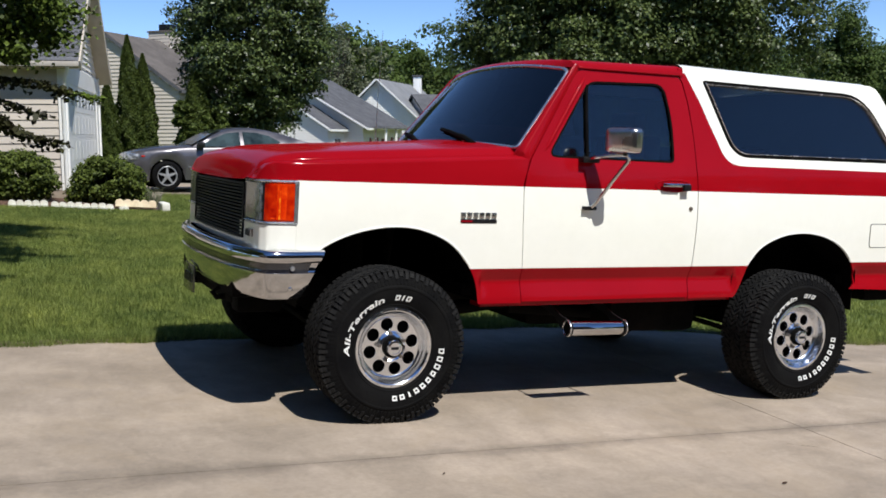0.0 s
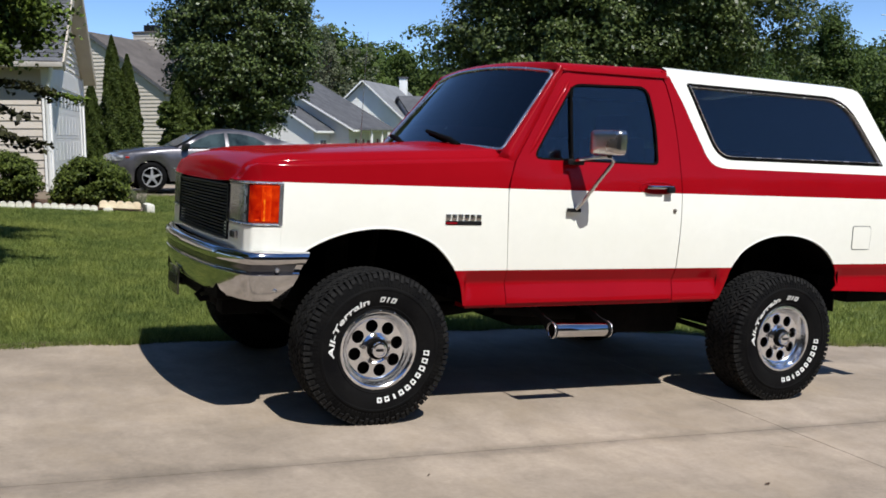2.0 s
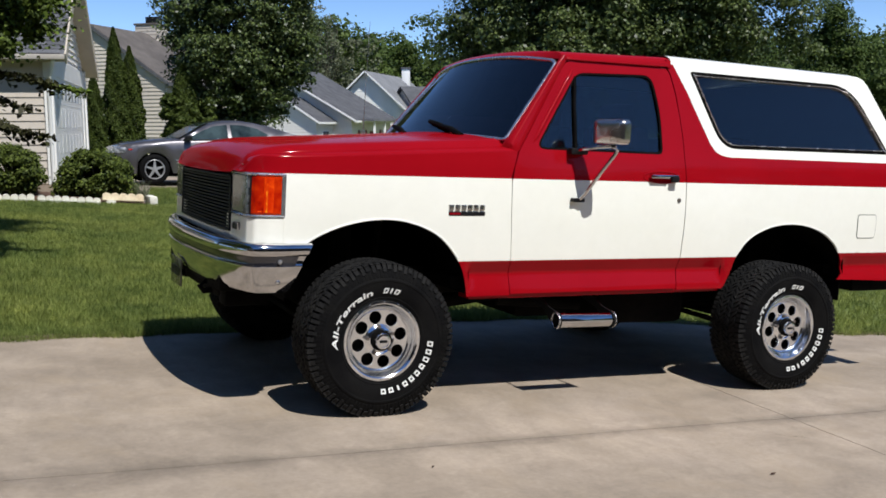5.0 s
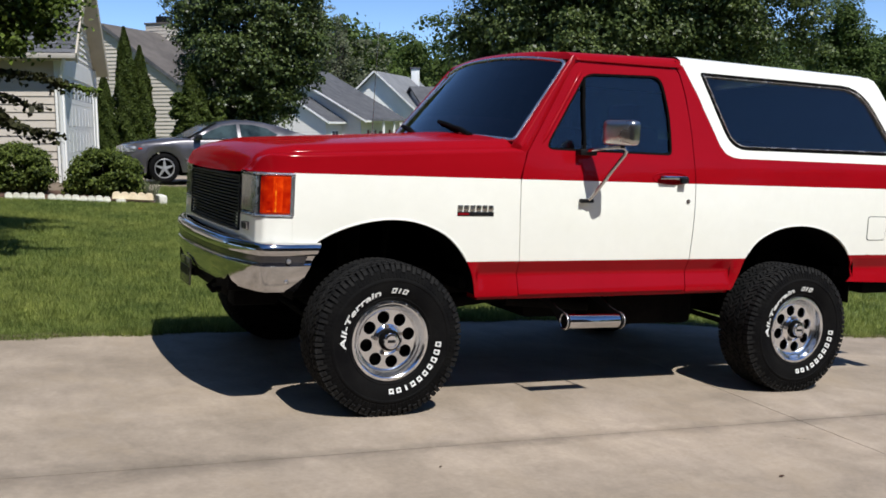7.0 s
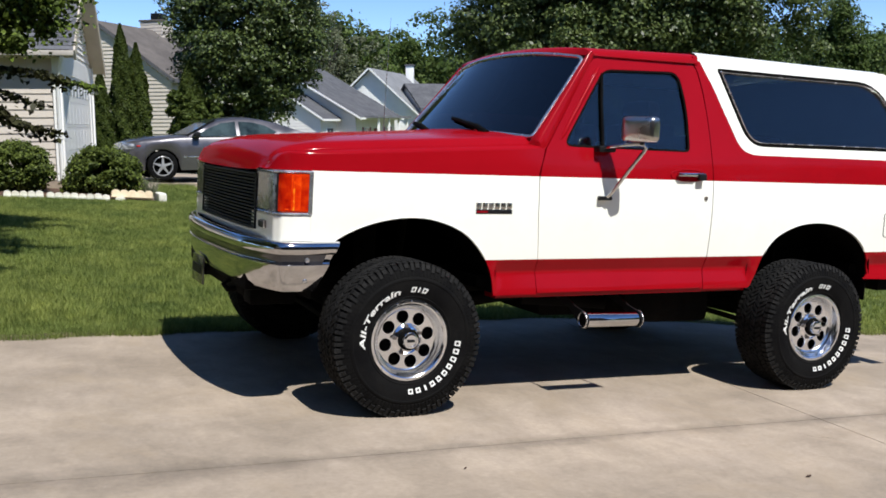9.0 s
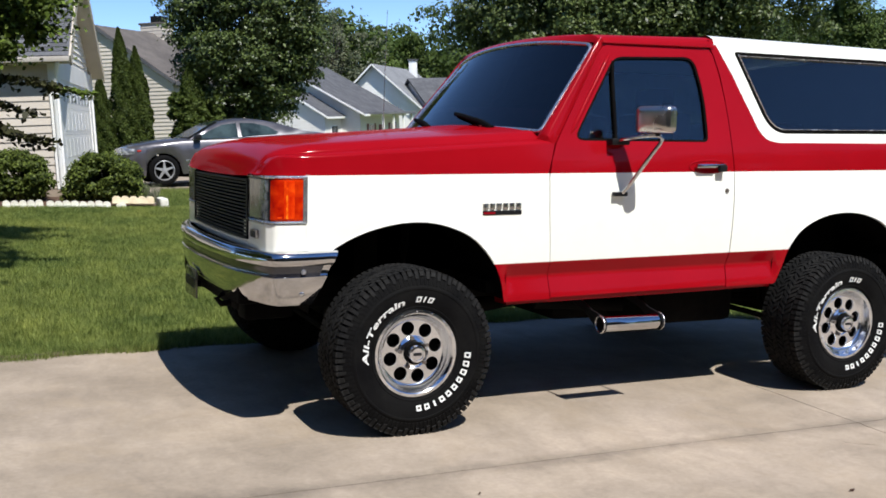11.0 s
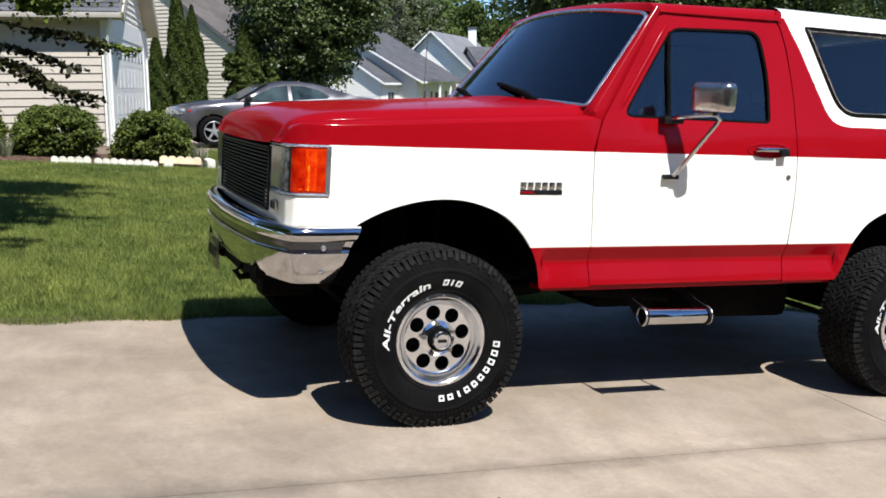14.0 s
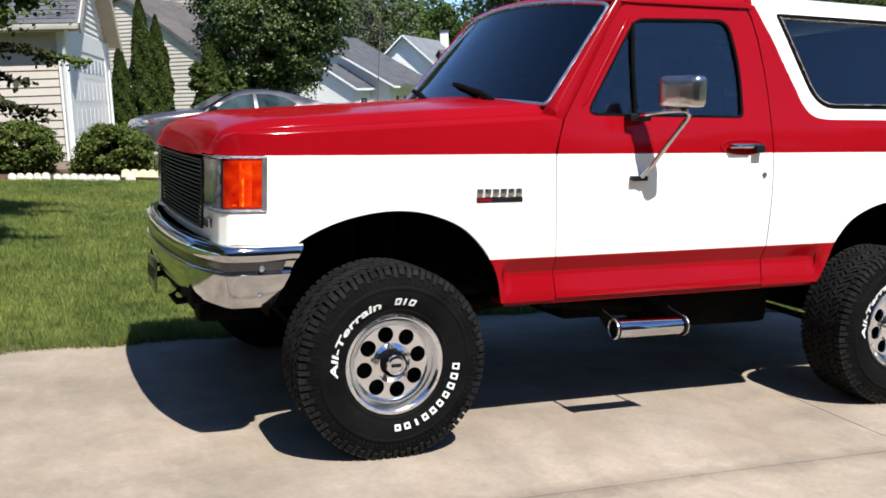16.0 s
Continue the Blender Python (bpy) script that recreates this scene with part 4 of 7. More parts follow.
front_bumper = part("front_bumper", raked(bumper()), CHROME, truck, "chrome front bumper with a ribbed band")
# dark glossy strip that covers the groove between the ribs
part("rub_strip", raked(bumper([(-0.008, 0.803), (0.0015, 0.800), (0.0005, 0.788), (-0.003, 0.776), (-0.0045, 0.762), (-0.0015, 0.7515), (-0.008, 0.749)], 2)), GLOSS_BLACK, front_bumper, "dark glossy strip along the bumper's groove")
for x, z in ((-0.492, 0.672), (-0.488, 0.772)):
    for s in (0, 1):
        bm = bmesh.new()
        spin(bm, [(0.0, -0.010), (0.007, -0.009), (0.012, -0.003), (0.0125, 0.004)], 14)
        for v in bm.verts:
            v.co += Vector((x, -0.034 if z > 0.7 else -0.018, z))
        if s:
            mirrored(bm, 1.0)
        part("bumper_bolt", raked(bm), GREY_TRIM, front_bumper, "bright round bolt head")
bm = bmesh.new()
box(bm, (-0.70, 0.30, 0.585), (-0.30, 1.70, 0.70), bevel=0.02)
box(bm, (-0.64, 0.03, 0.80), (-0.32, 0.42, 0.83), bevel=0.01)
box(bm, (-0.64, 1.58, 0.80), (-0.32, 1.97, 0.83), bevel=0.01)
box(bm, (-0.66, 0.35, 0.50), (-0.42, 0.50, 0.60), bevel=0.02)
box(bm, (-0.67, 0.46, 0.525), (-0.45, 1.54, 0.60), bevel=0.03)
box(bm, (-0.66, 1.50, 0.50), (-0.42, 1.65, 0.60), bevel=0.02)
part("bumper_bracket", raked(bm), BLACK, front_bumper)
bm = bmesh.new()
box(bm, (-0.745, 1.10, 0.50), (-0.735, 1.405, 0.655), bevel=0.003)
plate = part("number_plate", raked(bm), PLATE, front_bumper, "weathered plate hung under the bumper")
bm = bmesh.new()
for k in range(6):
    box(bm, (-0.749, 1.135 + 0.042 * k, 0.555), (-0.744, 1.162 + 0.042 * k, 0.605))
part("plate_bar", raked(bm), TRIM, plate)
for y in (0.62, 1.38):
    bm = bmesh.new()
    tube(bm, [(-0.60, y, 0.60), (-0.70, y, 0.60), (-0.735, y, 0.575), (-0.71, y, 0.545), (-0.66, y, 0.55)], 0.016, 8)
    part("tow_hook", raked(bm), BLACK, truck)

# badge on the fender: plain bars
bm = bmesh.new()
for k in range(6):
    x = 0.409 + 0.0358 * k
    box(bm, (x, side(x, 1.04) - 0.007, 1.027), (x + 0.029, side(x, 1.04) + 0.002, 1.056), bevel=0.003)
badge = part("fender_badge", raked(bm), DULL_CHROME, truck, "chrome badge of plain bars")
bm = bmesh.new()
box(bm, (0.409, -0.006, 0.999), (0.621, 0.002, 1.020), bevel=0.002)
part("badge_bar", raked(bm), TRIM, badge)
bm = bmesh.new()
box(bm, (0.412, -0.0085, 1.004), (0.475, -0.004, 1.015))
part("badge_stripe", raked(bm), TAIL, badge)

# fuel door: a thin gap round a flush lid
FUEL = rounded([(3.328, 1.020), (3.330, 0.864), (3.492, 0.866), (3.495, 1.020)], 0.025)
part("fuel_door", raked(sheet(spread(FUEL, -0.004), lambda x, z: side(x, z) - 0.0035, thick=0.004, zcuts=(0.9, 0.94, 0.98))), WHITE, truck, "cream white fuel door")
part("fuel_door_gap", raked(sheet(FUEL, lambda x, z: side(x, z) - 0.0015, thick=0.002, zcuts=(0.9, 0.94, 0.98))), TRIM, truck)

# mirror on a bent tube
bm = bmesh.new()
tube(bm, [(1.165, -0.006, 1.362), (1.175, -0.05, 1.368), (1.215, -0.13, 1.382), (1.262, -0.175, 1.388), (1.290, -0.192, 1.384), (1.303, -0.192, 1.368), (1.298, -0.184, 1.350), (1.25, -0.12, 1.24), (1.205, -0.055, 1.125), (1.19, -0.03, 1.096)], 0.010, 10)
mirror = part("door_mirror", raked(bm), CHROME, truck, "chrome tow mirror on a bent tube arm")
bm = bmesh.new()
pts = []
face = rounded([(-0.116, -0.066), (0.116, -0.066), (0.116, 0.066), (-0.116, 0.066)], 0.03)
tilt = Matrix.Translation((1.252, -0.195, 1.466)) @ Matrix.Rotation(radians(-66), 4, "Z") @ Matrix.Diagonal((0.88, 0.6, 1.0, 1.0))
rows = []
for y, k in ((0.055, 0.93), (0.045, 1.0), (0.0, 1.0), (-0.035, 0.96), (-0.055, 0.86), (-0.066, 0.66), (-0.070, 0.35)):
    rows.append([tilt @ Vector((px * k, y, pz * k)) for px, pz in face])
vs = grid(bm, rows, closed=True)
bm.faces.new(vs[0])
bm.faces.new(vs[-1])
part("mirror_shell", raked(fix(bm)), DULL_CHROME, mirror, "brushed chrome mirror shell")
bm = bmesh.new()
tube(bm, [(1.275, -0.19, 1.385), (1.268, -0.192, 1.41)], 0.012, 8)
part("mirror_joint", raked(bm), TRIM, mirror)
bm = bmesh.new()
box(bm, (1.125, -0.020, 1.338), (1.232, 0.035, 1.372), bevel=0.008)
part("mirror_base", raked(bm), TRIM, mirror)
bm = bmesh.new()
box(bm, (1.145, -0.030, 1.078), (1.225, 0.0, 1.100), bevel=0.006)
part("mirror_foot", raked(bm), TRIM, mirror)

# chrome step under the door: a tube between two drop plates
SY, SZ = -0.05, 0.448
bm = bmesh.new()
tube(bm, [(1.084, SY, SZ), (1.09, SY, SZ), (1.424, SY, SZ), (1.43, SY, SZ)], [0.038, 0.040, 0.040, 0.038], 24)
step = part("side_step", bm, CHROME, truck, "chrome tube side step")
for x in (1.080, 1.434):
    outline = [(SY + 0.047 * math.cos(a), SZ + 0.047 * math.sin(a)) for a in (radians(115 + 15 * k) for k in range(15))]
    outline += [(0.10, SZ + 0.045), (0.26, SZ + 0.085), (0.26, SZ + 0.125), (0.12, SZ + 0.095), (0.04, SZ + 0.062)]
    bm = bmesh.new()
    rings = [[bm.verts.new((x + d, y, z)) for y, z in outline] for d in (-0.005, 0.005)]
    for r in rings:
        bm.faces.new(r)
    for k in range(len(outline)):
        bm.faces.new((rings[0][k], rings[0][(k + 1) % len(outline)], rings[1][(k + 1) % len(outline)], rings[1][k]))
    part("step_bracket", fix(bm), TRIM, step, "black drop plate")
    bm = bmesh.new()
    e = x + (-0.007 if x < 1.2 else 0.007)
    # flat black disc stands for the darkness inside the open tube
    disc = [bm.verts.new((e, SY + 0.034 * math.cos(a), SZ + 0.034 * math.sin(a))) for a in (2 * math.pi * k / 20 for k in range(20))]
    bm.faces.new(disc)
    part("step_end", fix(bm), BLACK, step, "flat black disc for the shade inside the step tube")
    bm = bmesh.new()
    hoop = [(e, SY + 0.042 * math.cos(a), SZ + 0.042 * math.sin(a)) for a in (2 * math.pi * k / 28 for k in range(28))]
    tube(bm, hoop + [hoop[0]], 0.0055, 8, caps=False)
    part("end_ring", fix(bm), GREY_TRIM, step, "bright rolled rim of the step tube")

# rear bumper, carrier and running gear
bm = bmesh.new()
box(bm, (3.86, 0.02, 0.492), (3.975, WIDE - 0.02, 0.692), bevel=0.02)
for k in range(5):
    box(bm, (3.855, 0.012, 0.505 + 0.036 * k), (3.98, 0.03, 0.523 + 0.036 * k), bevel=0.003)
part("rear_bumper", raked(bm), CHROME, truck, "chrome rear bumper with ribbed ends")
bm = bmesh.new()
box(bm, (3.45, 0.10, 0.50), (3.87, 1.90, 0.60), bevel=0.02)
part("bumper_mount", raked(bm), BLACK, truck)
bm = bmesh.new()
box(bm, (3.83, 0.16, 0.890), (4.215, 0.30, 1.005), bevel=0.012)
carrier = part("tyre_carrier", raked(bm), BLACK, truck, "black spare carrier bracket on the tailgate")
bm = bmesh.new()
box(bm, (4.215, 0.15, 0.895), (4.230, 0.31, 1.008), bevel=0.004)
part("carrier_plate", raked(bm), LETTER, carrier)
bm = bmesh.new()
for k in range(3):
    box(bm, (4.09 + 0.022 * k, 0.156, 0.935), (4.104 + 0.022 * k, 0.162, 0.955))
part("carrier_mark", raked(bm), GREY_TRIM, carrier)
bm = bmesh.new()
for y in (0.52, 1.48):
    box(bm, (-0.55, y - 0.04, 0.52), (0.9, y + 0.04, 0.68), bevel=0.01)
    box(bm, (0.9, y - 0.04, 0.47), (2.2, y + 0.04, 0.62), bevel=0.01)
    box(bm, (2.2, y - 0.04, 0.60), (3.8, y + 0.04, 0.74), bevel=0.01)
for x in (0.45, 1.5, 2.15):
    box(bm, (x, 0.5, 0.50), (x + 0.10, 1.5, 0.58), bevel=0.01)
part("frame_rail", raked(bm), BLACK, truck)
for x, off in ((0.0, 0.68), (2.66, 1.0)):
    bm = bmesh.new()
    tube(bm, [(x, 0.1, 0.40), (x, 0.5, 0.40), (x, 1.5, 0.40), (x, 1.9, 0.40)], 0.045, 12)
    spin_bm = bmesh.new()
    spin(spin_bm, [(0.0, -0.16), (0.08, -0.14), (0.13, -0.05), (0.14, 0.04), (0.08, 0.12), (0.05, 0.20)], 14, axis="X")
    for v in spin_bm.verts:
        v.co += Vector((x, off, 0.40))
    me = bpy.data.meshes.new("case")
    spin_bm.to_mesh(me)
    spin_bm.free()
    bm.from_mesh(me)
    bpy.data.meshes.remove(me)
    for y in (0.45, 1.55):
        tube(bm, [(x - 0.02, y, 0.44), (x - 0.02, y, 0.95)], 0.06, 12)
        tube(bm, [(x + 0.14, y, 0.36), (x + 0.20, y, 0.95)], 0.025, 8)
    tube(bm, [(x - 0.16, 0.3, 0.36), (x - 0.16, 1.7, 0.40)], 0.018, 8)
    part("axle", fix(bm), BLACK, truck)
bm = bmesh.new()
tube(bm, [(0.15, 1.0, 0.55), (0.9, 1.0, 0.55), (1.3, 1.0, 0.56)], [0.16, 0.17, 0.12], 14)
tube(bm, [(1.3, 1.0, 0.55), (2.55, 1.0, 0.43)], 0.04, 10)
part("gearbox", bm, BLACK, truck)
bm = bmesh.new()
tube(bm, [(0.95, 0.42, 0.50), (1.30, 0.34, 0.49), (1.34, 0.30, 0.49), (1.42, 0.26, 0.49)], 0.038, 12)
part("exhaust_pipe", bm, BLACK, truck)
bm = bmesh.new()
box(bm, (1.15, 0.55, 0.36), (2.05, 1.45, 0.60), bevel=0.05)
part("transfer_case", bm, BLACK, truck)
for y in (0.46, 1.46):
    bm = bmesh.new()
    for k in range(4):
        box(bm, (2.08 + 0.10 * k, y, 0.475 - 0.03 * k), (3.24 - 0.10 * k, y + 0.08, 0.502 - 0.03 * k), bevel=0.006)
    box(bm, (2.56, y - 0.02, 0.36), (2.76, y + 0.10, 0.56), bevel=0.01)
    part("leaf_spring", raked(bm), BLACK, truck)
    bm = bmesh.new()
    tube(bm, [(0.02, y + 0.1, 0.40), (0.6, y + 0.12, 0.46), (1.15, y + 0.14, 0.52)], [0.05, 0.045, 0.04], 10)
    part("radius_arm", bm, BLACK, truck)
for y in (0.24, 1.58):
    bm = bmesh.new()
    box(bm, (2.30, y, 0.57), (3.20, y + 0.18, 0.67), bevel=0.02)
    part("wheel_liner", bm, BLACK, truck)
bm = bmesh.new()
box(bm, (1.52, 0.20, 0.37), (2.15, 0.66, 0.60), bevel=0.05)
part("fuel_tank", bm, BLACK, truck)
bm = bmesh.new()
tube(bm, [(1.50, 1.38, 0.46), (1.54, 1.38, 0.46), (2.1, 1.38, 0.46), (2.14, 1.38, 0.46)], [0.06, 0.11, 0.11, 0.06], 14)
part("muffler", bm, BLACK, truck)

for y in (0.04, 1.66):
    bm = bmesh.new()
    box(bm, (3.262, y, 0.455), (3.270, y + 0.30, 0.66), bevel=0.003)
    part("mud_flap", raked(bm), BLACK, truck, "black rubber mud flap")

# inside: seats, dash and steering wheel, seen darkly through the glass
bm = bmesh.new()
box(bm, (0.86, 0.14, 1.10), (1.10, 1.86, 1.375), bevel=0.05)
part("dashboard", raked(bm), DASH, truck)
for y in (0.28, 1.12):
    bm = bmesh.new()
    box(bm, (1.30, y, 0.86), (1.78, y + 0.60, 1.02), bevel=0.05)
    box(bm, (1.68, y + 0.02, 0.98), (1.82, y + 0.58, 1.52), Matrix.Translation((0.06, 0, 0)), bevel=0.05)
    box(bm, (1.76, y + 0.16, 1.50), (1.86, y + 0.44, 1.66), bevel=0.04)
    part("seat", raked(bm), SEAT, truck)
bm = bmesh.new()
ringpts = [Vector((1.16, 0.56, 1.30)) + 0.19 * (math.cos(a) * Vector((0, 1, 0)) + math.sin(a) * Vector((0.45, 0, 0.89))) for a in (2 * math.pi * k / 20 for k in range(21))]
tube(bm, ringpts, 0.014, 8, caps=False)
tube(bm, [(1.0, 0.56, 1.22), (1.16, 0.56, 1.30)], 0.03, 8)
tube(bm, [ringpts[0], (1.16, 0.56, 1.30), ringpts[10]], 0.014, 6)
part("steering_wheel", raked(bm), TRIM, truck)
bm = bmesh.new()
box(bm, (2.35, 0.42, 0.95), (2.75, 1.58, 1.10), bevel=0.05)
box(bm, (2.70, 0.42, 1.0), (2.84, 1.58, 1.48), bevel=0.05)
part("rear_seat", raked(bm), SEAT, truck)
bm = bmesh.new()
box(bm, (1.10, 0.90, 1.70), (1.13, 1.14, 1.765), bevel=0.01)
part("inside_mirror", raked(bm), TRIM, truck)
bm = bmesh.new()
tube(bm, [(0.605, 1.85, 1.32), (0.612, 1.85, 1.8), (0.622, 1.85, 2.19)], [0.004, 0.0022, 0.0014], 6)
part("aerial", raked(bm), GREY_TRIM, truck, "thin whip aerial")

# ---- wheels ----
HUB_Z, RIM_K = 0.384, 0.965


def squash(bm):
    """The tyre's foot is flat where it stands."""
    for v in bm.verts:
        v.co = (v.co.x * 0.938, v.co.y * (0.88 if v.co.y > 0 else 1.0), v.co.z * 0.938)
        if v.co.z < -HUB_Z:
            v.co.z = -HUB_Z + 0.001
    return bm


def tyre_bm():
    bm = bmesh.new()
    half = [(0.200, -0.116), (0.216, -0.136), (0.232, -0.146), (0.236, -0.1445), (0.255, -0.151), (0.285, -0.157), (0.318, -0.158), (0.321, -0.1605), (0.330, -0.160), (0.333, -0.157), (0.36, -0.152), (0.385, -0.143), (0.398, -0.132), (0.404, -0.11), (0.406, 0.0)]
    spin(bm, half + [(r, -y) for r, y in reversed(half[:-1])], 72)
    return squash(fix(bm))


def tread_bm():
    """Blocks in five ribs and shoulder lugs."""
    bm = bmesh.new()
    pitch = 40
    rnd = random.Random(7)

    def block(a0, a1, y0, y1, r0, r1, skew, taper=0.92):
        vs = []
        for r, k in ((r0, 1.0), (r1, taper)):
            am, ym = (a0 + a1) / 2, (y0 + y1) / 2
            for a, y in ((a0, y0), (a1, y0), (a1, y1), (a0, y1)):
                yy = ym + (y - ym) * k
                aa = am + (a - am) * k + skew * (yy - ym)
                vs.append(bm.verts.new((r * math.cos(aa), yy, r * math.sin(aa))))
        for f in ((4, 5, 6, 7), (0, 1, 5, 4), (1, 2, 6, 5), (2, 3, 7, 6), (3, 0, 4, 7)):
            bm.faces.new([vs[j] for j in f])

    da = 2 * math.pi / pitch
    for k in range(pitch):
        a = k * da
        for row, (yc, w, off, skew) in enumerate(((-0.072, 0.046, 0.0, 2.2), (-0.024, 0.042, 0.5, -2.4), (0.024, 0.042, 0.1, 2.4), (0.072, 0.046, 0.6, -2.2))):
            for part_of in (0, 1):
                s = a + da * (off + 0.5 * part_of)
                block(s + da * 0.03, s + da * 0.40, yc - w / 2, yc + w / 2, 0.400, 0.4165 - 0.001 * (row in (0, 3)), skew * (1 if part_of else 0.6))
        for sgn in (-1, 1):
            for part_of in (0, 1):
                s = a + da * 0.5 * part_of + (0.2 * da if sgn > 0 else 0)
                long = 0.40 if part_of else 0.33
                y0, y1 = sgn * 0.100, sgn * 0.139
                block(s, s + da * long, min(y0, y1), max(y0, y1), 0.394, 0.4135, 0.0, 0.96)
                # lug running down the shoulder
                vs = []
                for r, y in ((0.412, 0.132), (0.402, 0.1415), (0.385 if part_of else 0.372, 0.1495 if part_of else 0.154), (0.380 if part_of else 0.366, 0.143)):
                    for aa in (s + da * 0.02, s + da * (long - 0.02)):
                        vs.append(bm.verts.new((r * math.cos(aa), sgn * y, r * math.sin(aa))))
                for j in (0, 2, 4):
                    bm.faces.new((vs[j], vs[j + 1], vs[j + 3], vs[j + 2]))
                bm.faces.new((vs[0], vs[2], vs[4], vs[6]))
                bm.faces.new((vs[1], vs[3], vs[5], vs[7]))
    return squash(fix(bm))


def shoulder_bm():
    """Fine ribs that run across the outer shoulder."""
    bm = bmesh.new()
    count = 104
    line = [(0.340, -0.1550), (0.343, -0.1570), (0.362, -0.1532), (0.384, -0.1452), (0.388, -0.141)]
    for k in range(count):
        a0 = 2 * math.pi * k / count
        wide = 2 * math.pi / count * 0.62
        grid(bm, [[(r * math.cos(a), y, r * math.sin(a)) for a in (a0, a0 + wide)] for r, y in line])
        for a in (a0, a0 + wide):
            grid(bm, [[(r * math.cos(a), y, r * math.sin(a)), (r * math.cos(a), y + 0.006, r * math.sin(a))] for r, y in line])
    return squash(bm)


def rim_bm():
    bm = bmesh.new()
    spin(bm, [(0.200, -0.05), (0.205, -0.112), (0.213, -0.120), (0.2135, -0.136), (0.209, -0.1415), (0.196, -0.1425), (0.191, -0.139), (0.187, -0.120), (0.182, -0.098), (0.176, -0.086), (0.170, -0.082)], 64)
    # the face: a raised middle, a flat ring with eight round holes, a hollow that runs out to the lip
    flat = -0.0985
    spin(bm, [(0.046, -0.114), (0.060, -0.112), (0.070, -0.107), (0.076, -0.101), (0.081, flat)], 64)
    spin(bm, [(0.1545, flat), (0.160, -0.0965), (0.166, -0.0905), (0.170, -0.083)], 64)
    loops = [[Vector((r * math.cos(a), r * math.sin(a), 0)) for a in (2 * math.pi * k / 64 for k in range(64))] for r in (0.1545, 0.081)]
    for h in range(8):
        c = 2 * math.pi * (h + 0.30) / 8
        loops.append([Vector((0.119 * math.cos(c) + 0.0335 * math.cos(a), 0.119 * math.sin(c) + 0.0335 * math.sin(a), 0)) for a in (2 * math.pi * k / 24 for k in range(24))])
    vs = [bm.verts.new((p.x, flat, p.y)) for loop in loops for p in loop]
    for tri in geometry.tessellate_polygon(loops):
        if len(set(tri)) == 3:
            try:
                bm.faces.new([vs[k] for k in tri])
            except ValueError:
                pass
    for h in range(8):
        loop = loops[2 + h]
        mid = sum(loop, Vector()) / len(loop)
        rings = []
        for k, y in ((1.0, flat), (0.95, flat + 0.003), (0.94, flat + 0.035)):
            rings.append([(mid.x + (p.x - mid.x) * k, y, mid.y + (p.y - mid.y) * k) for p in loop])
        grid(bm, rings, closed=True)
    for v in bm.verts:
        v.co = (v.co.x * RIM_K, v.co.y, v.co.z * RIM_K)
    return fix(bm)


def hub_bm():
    bm = bmesh.new()
    spin(bm, [(0.048, -0.104), (0.049, -0.118), (0.045, -0.122), (0.041, -0.124), (0.041, -0.150), (0.038, -0.158), (0.029, -0.160), (0.028, -0.156), (0.0, -0.156)], 28)
    return fix(bm)


def hub_ring_bm():
    """Dark collar round the hub cap."""
    bm = bmesh.new()
    spin(bm, [(0.040, -0.138), (0.048, -0.1375), (0.0525, -0.134), (0.0535, -0.118), (0.0525, -0.105)], 28)
    return fix(bm)


def nuts_bm(count, radius, y, size, tall, turn=0.0):
    bm = bmesh.new()
    for k in range(count):
        a = 2 * math.pi * k / count + turn
        c = Vector((radius * math.cos(a), y, radius * math.sin(a)))
        ring0 = [c + Vector((size * math.cos(b), 0, size * math.sin(b))) for b in (math.pi * j / 3 for j in range(6))]
        ring1 = [c + Vector((size * 0.8 * math.cos(b), -tall, size * 0.8 * math.sin(b))) for b in (math.pi * j / 3 for j in range(6))]
        vs = grid(bm, [ring0, ring1], closed=True)
        bm.faces.new(vs[1])
    return fix(bm)


def lettering():
    """Raised white letters; the words stand upright round the wheel's top left, plain bars for the maker's mark."""
    verts, faces = [], []
    font = bpy.data.curves.new("words", "FONT")
    font.body, font.size, font.align_x = "All-Terrain", 0.041, "CENTER"
    font.offset, font.extrude = 0.0008, 0.0012
    ob = bpy.data.objects.new("words", font)
    scene.collection.objects.link(ob)
    dg = bpy.context.evaluated_depsgraph_get()
    me = bpy.data.meshes.new_from_object(ob.evaluated_get(dg))
    r0 = 0.239

    def around(x, h, a_mid, lift):
        r = r0 + h
        a = a_mid - x / (r0 + 0.02)
        y = -(0.1610 - 0.010 * (abs(r - 0.286) / 0.05) ** 2) - lift
        return (r * math.cos(a), y, r * math.sin(a))

    # seen from the left side x runs to the right, so the arc reads clockwise
    for v in me.vertices:
        verts.append(around((v.co.x + 0.12 * v.co.y) * 2.05, v.co.y, radians(147), 0.002 if v.co.z > 0 else -0.004))
    faces += [tuple(p.vertices) for p in me.polygons]
    bpy.data.objects.remove(ob)
    bpy.data.curves.remove(font)
    bpy.data.meshes.remove(me)

    return verts, faces


